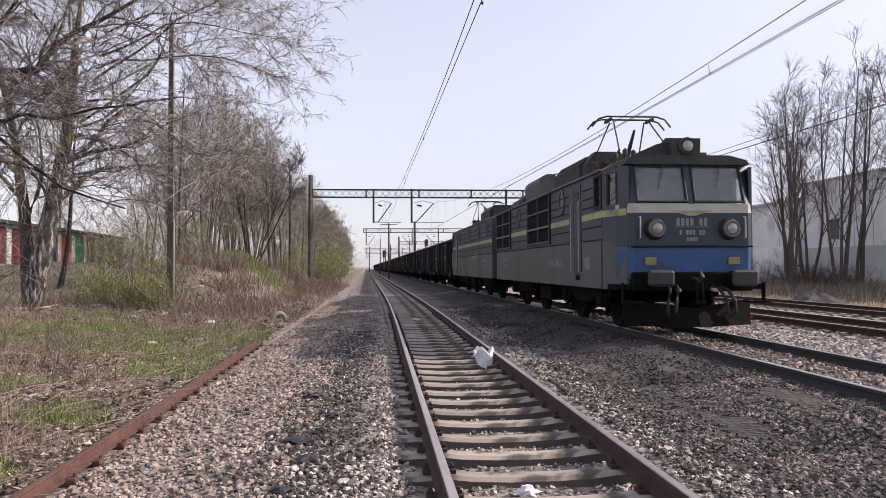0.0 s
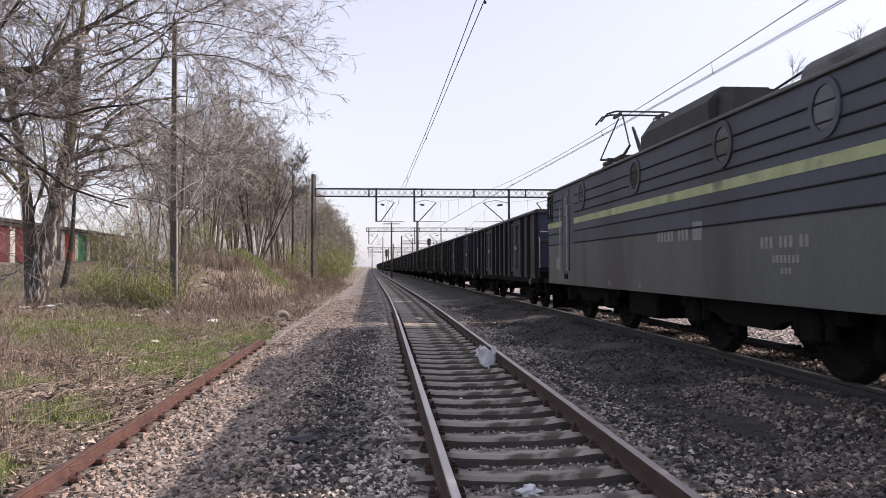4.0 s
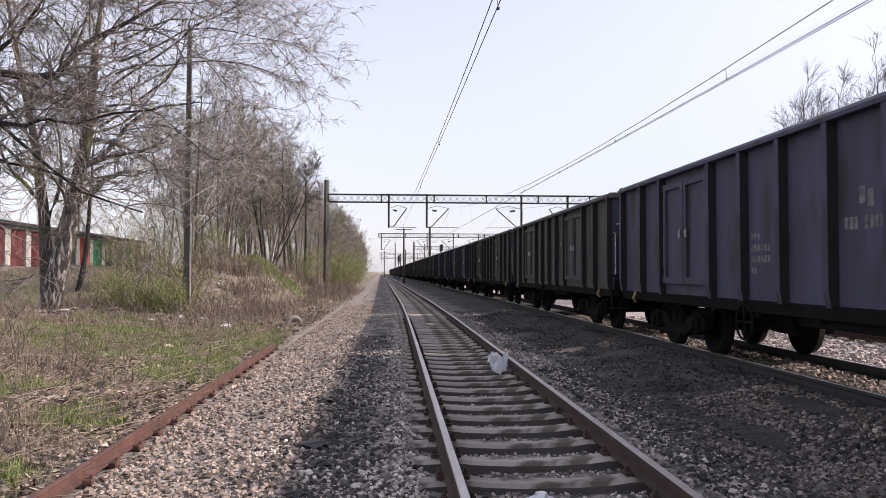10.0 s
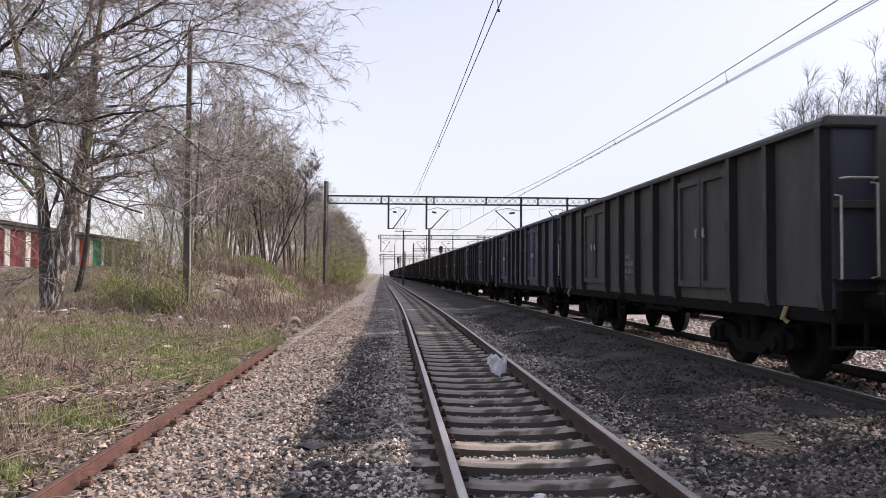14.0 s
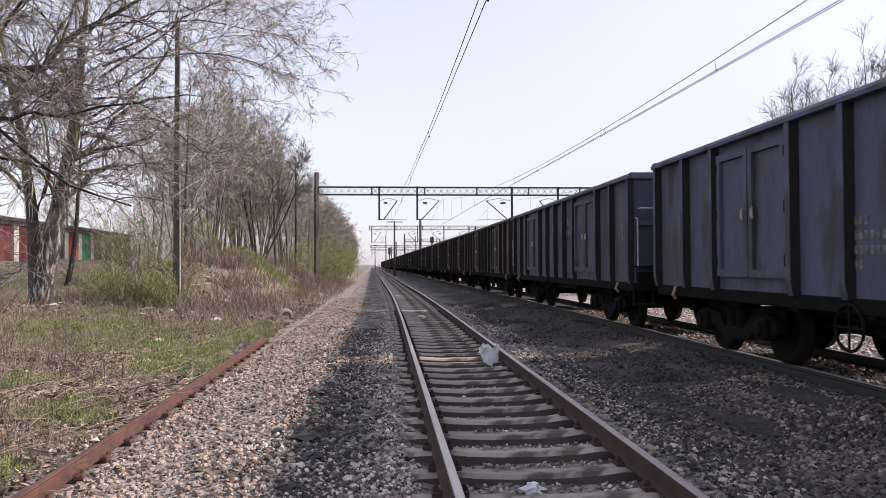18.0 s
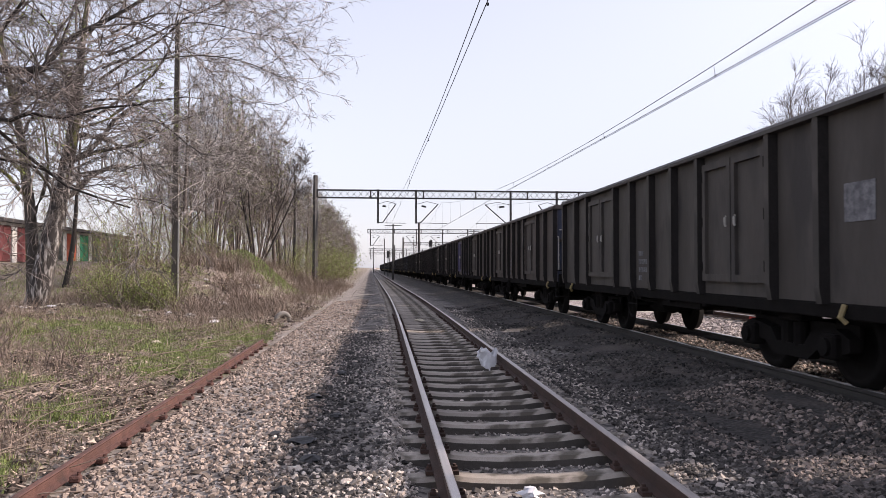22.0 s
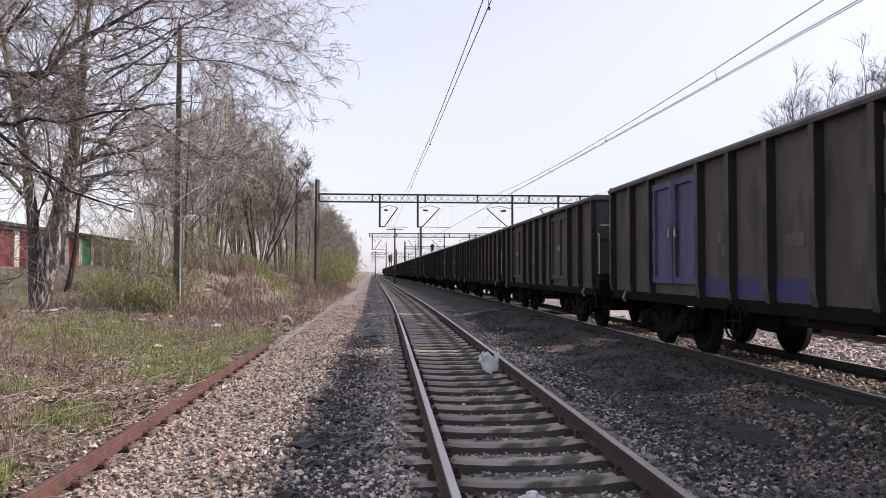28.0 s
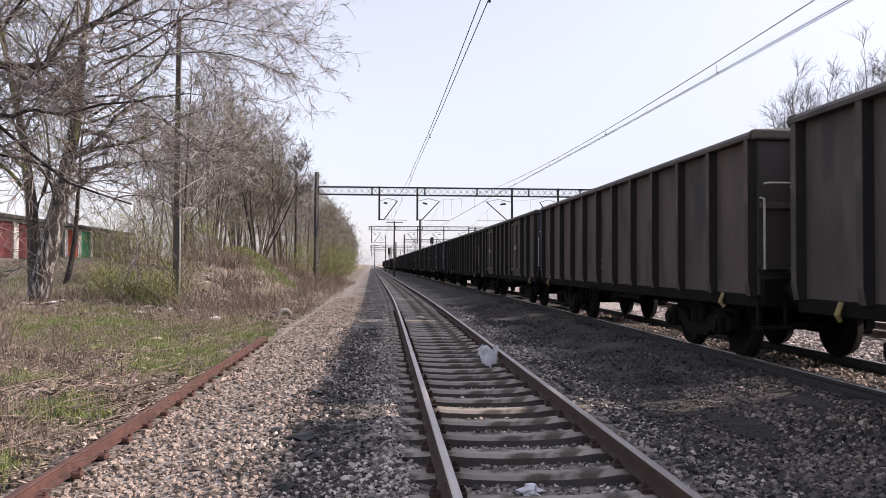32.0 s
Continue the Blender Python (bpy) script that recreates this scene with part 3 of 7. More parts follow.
def build_wagon(kind):
    """An open coal wagon: a sheet-steel box with posts, doors, end ladder, bogies and buffers. Its origin lies on the rails, under its middle."""
    w = thing("coal_wagon", "dirty open steel coal wagon in the freight train", "wagon")
    posts, doors = ribs_for(kind)
    hl = 6.48
    for s in (-1, 1):
        g = Geo().box(s * HALF_W, 0, (FLOOR_Z + RIM_Z) / 2, 0.03, 2 * hl, RIM_Z - FLOOR_Z)
        side = part("side_wall", g, PAINT, w)
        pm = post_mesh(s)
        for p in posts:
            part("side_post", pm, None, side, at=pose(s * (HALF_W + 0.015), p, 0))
        for d in doors:
            for q in (-1, 1):
                y = d + q * 0.465
                g = tray(s, HALF_W + 0.016, y - 0.45, y + 0.45, 1.14, 2.84, 0.07, 0.1, 0.05)
                leaf = part("side_door", g, PAINT, w)
                pin = Geo().tube([(s * (HALF_W + 0.07), y + q * 0.44, -0.07), (s * (HALF_W + 0.07), y + q * 0.44, 0.07)], 0.022, 6).mesh("hinge", UNDER)
                for z in (1.35, 2.0, 2.65):
                    part("hinge", pin, None, leaf, at=pose(0, 0, z))
                bar = Geo().tube([(s * (HALF_W + 0.085), y - q * 0.33, 1.9), (s * (HALF_W + 0.1), y - q * 0.33, 1.92), (s * (HALF_W + 0.1), y - q * 0.33, 2.02), (s * (HALF_W + 0.085), y - q * 0.33, 2.04)], 0.018, 6)
                part("door_lever", bar, WAGON_RAIL, leaf)
        rim = Geo().slab([(s * (HALF_W - 0.03), RIM_Z - 0.08), (s * (HALF_W + 0.14), RIM_Z - 0.08), (s * (HALF_W + 0.14), RIM_Z - 0.03), (s * (HALF_W + 0.04), RIM_Z + 0.04), (s * (HALF_W - 0.03), RIM_Z + 0.04)], "y", -hl - 0.03, hl + 0.03)
        part("top_rim", rim, PAINT, w)
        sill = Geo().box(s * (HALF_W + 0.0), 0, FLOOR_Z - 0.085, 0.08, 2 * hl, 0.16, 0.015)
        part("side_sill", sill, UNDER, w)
    for e in (-1, 1):
        g = Geo().box(0, e * hl, (FLOOR_Z + RIM_Z) / 2, 2 * HALF_W, 0.03, RIM_Z - FLOOR_Z)
        end = part("end_wall", g, PAINT, w)
        pm = Geo().box(0, 0, 0, 0.12, 0.09, RIM_Z - FLOOR_Z - 0.1, 0.012).mesh("end_post", PAINT)
        for x in (-0.75, 0.75):
            part("end_post", pm, None, end, at=pose(x, e * (hl + 0.05), (FLOOR_Z + RIM_Z) / 2))
        part("end_rail", Geo().box(0, e * (hl + 0.04), 2.1, 2 * HALF_W, 0.07, 0.09, 0.01), PAINT, end)
        part("end_rim", Geo().box(0, e * (hl + 0.02), RIM_Z - 0.03, 2 * HALF_W + 0.2, 0.15, 0.13, 0.02), PAINT, w)
        beam = part("buffer_beam", Geo().box(0, e * (hl + 0.03), 0.98, 2.5, 0.12, 0.36, 0.02), UNDER, w)
        for x in (-0.875, 0.875):
            b = part("buffer", Geo().tube([(x, e * (hl + 0.08), 1.04), (x, e * (hl + 0.34), 1.04), (x, e * (hl + 0.35), 1.04), (x, e * (hl + 0.52), 1.04)], [0.12, 0.1, 0.07, 0.07], 12), UNDER, w)
            part("buffer_head", Geo().tube([(x, e * (hl + 0.52), 1.04), (x, e * (hl + 0.58), 1.04), (x, e * (hl + 0.61), 1.04)], [0.21, 0.22, 0.15], 18), WHEEL, b)
        part("coupling", Geo().tube([(0, e * (hl + 0.08), 1.0), (0, e * (hl + 0.3), 0.93), (0, e * (hl + 0.62), 0.9)], [0.06, 0.045, 0.04], 8).box(0, e * (hl + 0.22), 0.96, 0.16, 0.1, 0.14, 0.02), UNDER, w)
        part("brake_hose", Geo().tube([(0.3, e * (hl + 0.1), 0.92), (0.32, e * (hl + 0.3), 0.75), (0.32, e * (hl + 0.45), 0.55), (0.3, e * (hl + 0.6), 0.62)], 0.025, 6), RUBBER, w)
        # the rails by the corner on the near side, and a step below
        for x0, z0, z1 in ((-1.27, 1.27, 2.2), (-0.86, 1.3, 2.34)):
            rail = Geo().tube([(x0, e * (hl + 0.05), z0), (x0, e * (hl + 0.16), z0 + 0.02), (x0, e * (hl + 0.16), z1 - 0.02), (x0, e * (hl + 0.05), z1)], 0.014, 6)
            part("hand_rail", rail, WAGON_RAIL, w, "grey vertical hand rail")
        rail = Geo().tube([(-1.22, e * (hl + 0.06), 2.38), (-1.2, e * (hl + 0.16), 2.38), (-0.86, e * (hl + 0.16), 2.38), (-0.84, e * (hl + 0.06), 2.38)], 0.014, 6)
        part("hand_rail", rail, WAGON_RAIL, w, "grey horizontal hand rail")
        part("step", Geo().box(-0.95, e * (hl + 0.12), 1.27, 0.7, 0.18, 0.03), UNDER, w)
        part("step", Geo().box(e * 1.15, e * (hl + 0.14), 0.55, 0.4, 0.2, 0.03).box(e * 0.97, e * (hl + 0.1), 0.72, 0.03, 0.05, 0.36).box(e * 1.33, e * (hl + 0.1), 0.72, 0.03, 0.05, 0.36), UNDER, w)
        part("tow_hook", Geo().tube([(-1.33, e * 5.6, 0.95), (-1.38, e * 5.6, 0.82), (-1.33, e * 5.63, 0.76)], 0.03, 6), YELLOW, w, "yellow towing hook")
    ring = Geo().tube([(-1.34, 1.0 + 0.24 * math.cos(2 * math.pi * k / 16), 0.66 + 0.24 * math.sin(2 * math.pi * k / 16)) for k in range(17)], 0.018, 5, caps=False)
    hand = part("brake_wheel", ring, UNDER, w, "dark handbrake wheel")
    part("spoke", Geo().tube([(-1.34, 0.77, 0.66), (-1.34, 1.23, 0.66)], 0.014, 5), UNDER, hand)
    part("spoke", Geo().tube([(-1.34, 1.0, 0.43), (-1.34, 1.0, 0.89)], 0.014, 5), UNDER, hand)
    part("brake_shaft", Geo().tube([(-1.34, 1.0, 0.66), (-0.6, 1.0, 0.66)], 0.03, 6), UNDER, hand)
    part("chute_flap", Geo().box(-1.2, -1.0, 0.77, 0.05, 1.6, 0.16, 0.01), UNDER, w)
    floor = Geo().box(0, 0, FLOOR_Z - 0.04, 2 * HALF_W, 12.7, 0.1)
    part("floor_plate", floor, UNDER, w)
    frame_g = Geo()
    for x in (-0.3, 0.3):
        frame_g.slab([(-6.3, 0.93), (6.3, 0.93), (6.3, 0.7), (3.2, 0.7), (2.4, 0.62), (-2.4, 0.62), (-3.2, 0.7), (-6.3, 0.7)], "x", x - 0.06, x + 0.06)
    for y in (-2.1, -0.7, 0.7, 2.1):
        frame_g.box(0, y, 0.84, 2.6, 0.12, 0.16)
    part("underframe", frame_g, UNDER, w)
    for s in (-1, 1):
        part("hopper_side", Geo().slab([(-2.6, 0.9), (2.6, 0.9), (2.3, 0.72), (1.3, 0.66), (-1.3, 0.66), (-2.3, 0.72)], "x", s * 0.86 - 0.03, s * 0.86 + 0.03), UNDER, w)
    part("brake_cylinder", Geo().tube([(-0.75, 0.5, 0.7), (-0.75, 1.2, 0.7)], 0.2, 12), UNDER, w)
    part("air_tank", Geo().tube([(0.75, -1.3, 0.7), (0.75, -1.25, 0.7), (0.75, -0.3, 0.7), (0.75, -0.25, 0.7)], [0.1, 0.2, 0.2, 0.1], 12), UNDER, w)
    heap = Geo()
    nx, ny = 9, 41
    vs = [(-1.25 + 2.5 * i / (nx - 1), -6.37 + 12.74 * j / (ny - 1), 2.45 + 0.28 * math.sin(math.pi * i / (nx - 1)) * (0.6 + 0.4 * math.cos(j * 0.9)) * min(1, j / 5, (ny - 1 - j) / 5) + 0.05 * noise.noise(Vector((i * 0.9, j * 0.9, 5)))) for j in range(ny) for i in range(nx)]
    heap.add(vs, [(j * nx + i, j * nx + i + 1, (j + 1) * nx + i + 1, (j + 1) * nx + i) for j in range(ny - 1) for i in range(nx - 1)])
    part("coal_load", heap, COAL, w, "heaped black coal")
    for c in (-4.1, 4.1):
        bogie(w, c)
    return w


def wheel_mesh(radius):
    """A wheelset on its axle, lying along x."""
    g = Geo().tube([(-1.05, 0, 0), (1.05, 0, 0)], 0.075, 10)
    for s in (-1, 1):
        ring = [(0.68, 0.18), (0.68, radius + 0.03), (0.71, radius + 0.03), (0.72, radius), (0.815, radius - 0.006), (0.82, radius - 0.09), (0.765, radius - 0.1), (0.75, 0.2), (0.84, 0.17), (0.84, 0.02)]
        n, vs, fs = 20, [], []
        for k in range(n):
            a = 2 * math.pi * k / n
            vs += [(s * p[0], p[1] * math.cos(a), p[1] * math.sin(a)) for p in ring]
        m = len(ring)
        for k in range(n):
            for i in range(m - 1):
                a, b = k * m + i, ((k + 1) % n) * m + i
                fs.append((a, b, b + 1, a + 1))
        g.add(vs, fs)
        g.box(s * 0.835, 0.1, 0.0, 0.03, 0.06, 0.06)
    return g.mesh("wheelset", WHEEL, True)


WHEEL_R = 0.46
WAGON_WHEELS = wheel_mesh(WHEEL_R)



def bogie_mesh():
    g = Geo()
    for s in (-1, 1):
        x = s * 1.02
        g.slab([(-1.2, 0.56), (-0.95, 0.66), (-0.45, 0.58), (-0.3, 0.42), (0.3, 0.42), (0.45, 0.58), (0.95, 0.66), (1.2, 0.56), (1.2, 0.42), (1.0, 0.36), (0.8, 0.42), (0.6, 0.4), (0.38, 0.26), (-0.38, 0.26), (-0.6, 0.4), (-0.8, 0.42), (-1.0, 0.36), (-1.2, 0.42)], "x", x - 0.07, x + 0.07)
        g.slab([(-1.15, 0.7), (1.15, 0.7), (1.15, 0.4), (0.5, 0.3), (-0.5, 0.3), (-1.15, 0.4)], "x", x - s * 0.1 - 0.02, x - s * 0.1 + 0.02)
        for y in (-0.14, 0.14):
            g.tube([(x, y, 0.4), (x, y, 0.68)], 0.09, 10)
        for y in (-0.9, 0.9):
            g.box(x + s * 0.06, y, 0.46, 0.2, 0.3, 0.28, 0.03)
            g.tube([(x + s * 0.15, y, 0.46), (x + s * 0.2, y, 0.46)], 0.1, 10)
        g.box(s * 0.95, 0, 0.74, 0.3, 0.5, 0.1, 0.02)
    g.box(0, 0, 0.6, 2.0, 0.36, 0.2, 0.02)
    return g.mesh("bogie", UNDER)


BOGIE = bogie_mesh()


def bogie(w, c):
    part("bogie", BOGIE, None, w, at=pose(0, c, 0))
    for q in (-0.9, 0.9):
        part("wheelset", WAGON_WHEELS, None, w, at=pose(0, c + q, WHEEL_R))


WAGONS = []
VIOLET = material("faded violet-blue paint", (0.1, 0.1, 0.24), (0.07, 0.07, 0.15), 3, 0.7)
DEEP_BLUE = material("dark blue paint band", (0.05, 0.05, 0.15), (0.035, 0.035, 0.09), 3, 0.7)
OCHRE = material("faded ochre paint", (0.22, 0.17, 0.095), (0.09, 0.072, 0.056), 6, 0.8, spread=0.25, stain=(0.09, 0.075, 0.065), stain_scale=4, stain_from=0.5)
CHALK = material("worn white lettering", (0.22, 0.22, 0.23), (0.09, 0.09, 0.1), 12, 0.8, bump=0, spread=0.25)
END_PAINT = {1: (0.06, 0.075, 0.15), 2: (0.05, 0.07, 0.2), 3: (0.05, 0.06, 0.13), 4: (0.06, 0.065, 0.1), 7: (0.065, 0.062, 0.07), 10: (0.07, 0.065, 0.065), 11: (0.07, 0.06, 0.055)}


def plate_marks(y, z):
    """Bars for a block of small wagon lettering."""
    return [(y + 0.25 - 0.09 * k, z - 0.15 * r, 0.06, 0.09, CHALK) for r, n in enumerate((3, 6, 6, 2)) for k in range(n)]


def emblem_marks(y, z):
    return [(y + 0.06, z + 0.02, 0.1, 0.18, CHALK), (y - 0.07, z - 0.02, 0.1, 0.18, CHALK)] + [(y + 0.34 - 0.085 * k, z - 0.26, 0.06, 0.13, CHALK) for k in range(9) if k != 3]


MARKS = {
    1: emblem_marks(-0.7, 2.2), 2: plate_marks(0.6, 1.8) + emblem_marks(-1.6, 2.1), 3: plate_marks(-0.6, 1.6) + emblem_marks(-1.7, 2.4), 4: plate_marks(0.6, 1.7),
    5: emblem_marks(-1.35, 2.46) + plate_marks(0.7, 1.75) + [(-0.2, 1.6, 0.1, 0.3, CHALK)], 6: emblem_marks(-1.3, 2.4) + plate_marks(0.6, 1.7) + [(-5.8, 1.95, 0.1, 0.35, CHALK)],
    7: plate_marks(0.5, 1.6) + [(-5.8, 2.0, 0.5, 0.4, CHALK)], 8: plate_marks(0.6, 1.6),
    9: [(1.25, 1.63, 0.34, 0.16, OCHRE), (1.65, 1.12, 1.0, 0.26, DEEP_BLUE), (0.55, 1.12, 0.95, 0.26, DEEP_BLUE), (-0.55, 1.12, 0.95, 0.26, DEEP_BLUE), (1.5, 1.82, 0.1, 0.14, CHALK), (-0.5, 1.7, 0.4, 0.16, OCHRE)],
    10: [(0.75, 1.7, 0.4, 0.2, OCHRE), (4.0, 1.2, 0.2, 0.09, VIOLET), (1.65, 1.1, 0.3, 0.12, DEEP_BLUE)], 11: plate_marks(0.6, 1.6),
}


# how far each wagon stands off its even place in the train
SLACK = {2: 0.1, 3: -0.1, 5: -0.1, 6: 0.15, 7: 0.03, 9: -0.18, 10: 0.1}


def build_train():
    kinds = {"doors": build_wagon("doors"), "posts": build_wagon("posts")}
    paint = {
        1: ("doors", (0.071, 0.071, 0.079), "sooty dark grey"), 2: ("doors", (0.080, 0.079, 0.139), "dusty blue"),
        3: ("doors", (0.080, 0.079, 0.075), "sooty dark grey"), 4: ("doors", (0.071, 0.071, 0.067), "sooty grey-black"),
        5: ("doors", (0.104, 0.117, 0.191), "dusty blue-grey"), 6: ("doors", (0.104, 0.112, 0.178), "dusty blue-grey"),
        7: ("doors", (0.084, 0.075, 0.067), "grimy grey-brown"), 8: ("doors", (0.098, 0.080, 0.071), "grimy brown"),
        9: ("doors", (0.113, 0.094, 0.083), "faded brown"), 10: ("doors", (0.098, 0.080, 0.073), "grimy brown"),
        11: ("posts", (0.113, 0.084, 0.073), "rusty brown"),
    }
    rnd = random.Random(12)
    taken = set()
    for k in range(1, 36):
        kind, tone, word = paint.get(k) or (rnd.choice(["doors", "doors", "posts"]), rnd.choice([(0.064, 0.064, 0.068), (0.07, 0.075, 0.11), (0.08, 0.066, 0.058), (0.068, 0.074, 0.125)]), "grimy dark")
        w = kinds[kind] if kind not in taken else copy_thing(kinds[kind], pose(0, 0, 0))
        taken.add(kind)
        tagged(w, word + " open steel coal wagon in the moving freight train", "wagon", "wagons of the freight train")
        for o in w.children_recursive:
            o.color = (*tone, 1)
        WAGONS.append((w, 53.12 + 14.04 * (k - 1) + SLACK.get(k, 0.0)))
        if k == 9:
            for o in [c for c in w.children if c.name.startswith("side_door")]:
                if o.data.vertices[0].co.y > 0 and o.data.vertices[0].co.x < 0:
                    o.color = (0.12, 0.11, 0.24, 1)
                    o["label"] = "faded violet door leaf"
        if k <= 12:
            for e in (1,):
                blue = END_PAINT.get(k, (0.06, 0.075, 0.13))
                for o in [c for c in w.children if c.name.startswith("end_wall")]:
                    o.color = (*blue, 1)
    for k, marks in MARKS.items():
        for y, z, ln, h, tone2 in marks:
            part("lettering", Geo().box(-HALF_W - 0.02, y, z, 0.006, ln, h), tone2, WAGONS[k - 1][0], "faded painted mark")
    return kinds


# ---- the locomotive, two sections back to back ----
LOCO_HALF = 7.1


def round_window(loco, s, y, z):
    x = s * 1.495
    ring = Geo()
    n = 20
    vs, fs = [], []
    for k in range(n):
        a = 2 * math.pi * k / n
        for r, o in ((0.2, 0.0), (0.2, 0.03), (0.27, 0.03), (0.27, 0.0)):
            vs.append((x + s * o, y + r * math.cos(a), z + r * 1.15 * math.sin(a)))
    for k in range(n):
        for i in range(3):
            a, b = k * 4 + i, ((k + 1) % n) * 4 + i
            fs.append((a, b, b + 1, a + 1))
    ring.add(vs, fs)
    f = part("round_window", ring, BLUE_SIDE, loco)
    pane = Geo()
    vs = [(x + s * 0.008, y + 0.205 * math.cos(2 * math.pi * k / n), z + 0.235 * math.sin(2 * math.pi * k / n)) for k in range(n)]
    vs += [(x + s * 0.016, p[1], p[2]) for p in vs]
    pane.add(vs, [tuple(range(n)), tuple(range(n, 2 * n))] + [(k, (k + 1) % n, (k + 1) % n + n, k + n) for k in range(n)])
    part("pane", pane, DARK_GLASS, f, "dark glass pane")


def slant(s, front, a, b, z0, z1, out=0.0, thick=0.06):
    """A piece of the cab's slanting side between a and b behind the front."""
    def skin(y):
        return s * (1.25 + 0.25 * (y - 0.1) / 0.7 + out)
    vs = [(skin(b), front + b, z0), (skin(a), front + a, z0), (skin(a), front + a, z1), (skin(b), front + b, z1)]
    vs += [(p[0] - s * thick, p[1], p[2]) for p in vs]
    return Geo().add(vs, [(0, 1, 2, 3), (7, 6, 5, 4), (0, 4, 5, 1), (1, 5, 6, 2), (2, 6, 7, 3), (3, 7, 4, 0)])


def cab_side(L, s, front, z0, z1, mat):
    """The cab's side draws in towards the front over its last 0.8 m; a quarter window opens in its upper half."""
    if z0 < 1.5:
        part("cab_side", slant(s, front, 0.1, 0.8, z0, z1), mat, L)
        return
    for a, b, u, v in ((0.1, 0.8, z0, 2.5), (0.1, 0.8, 3.1, z1), (0.1, 0.36, 2.5, 3.1), (0.64, 0.8, 2.5, 3.1)):
        part("cab_side", slant(s, front, a, b, u, v), mat, L)
    part("stripe", slant(s, front, 0.1, 0.8, 2.265, 2.395, 0.004, 0.01), STRIPE, L, "pale yellow-green stripe")
    frame_q = part("quarter_window", slant(s, front, 0.34, 0.38, 2.48, 3.12, 0.012, 0.05), RUBBER, L, "small quarter window in the cab corner")
    part("window_bar", slant(s, front, 0.62, 0.66, 2.48, 3.12, 0.012, 0.05), RUBBER, frame_q)
    part("pane", slant(s, front, 0.37, 0.63, 2.5, 3.1, -0.02, 0.008), CLEAR_GLASS, frame_q)


BUFFER = material("dark grey buffer steel", (0.04, 0.039, 0.038), (0.022, 0.021, 0.02), 6, 0.55)
LOUVRE_BAR = material("dusty yellowed bar", (0.24, 0.25, 0.19), (0.13, 0.135, 0.11), 5, 0.7)
LAMP_RING = material("dull chrome lamp ring", (0.3, 0.29, 0.28), (0.16, 0.155, 0.15), 8, 0.4, 0.5, bump=0)
DARK_GLASS = material("dark window glass", (0.05, 0.055, 0.06), (0.035, 0.04, 0.04), 3, 0.08, bump=0)


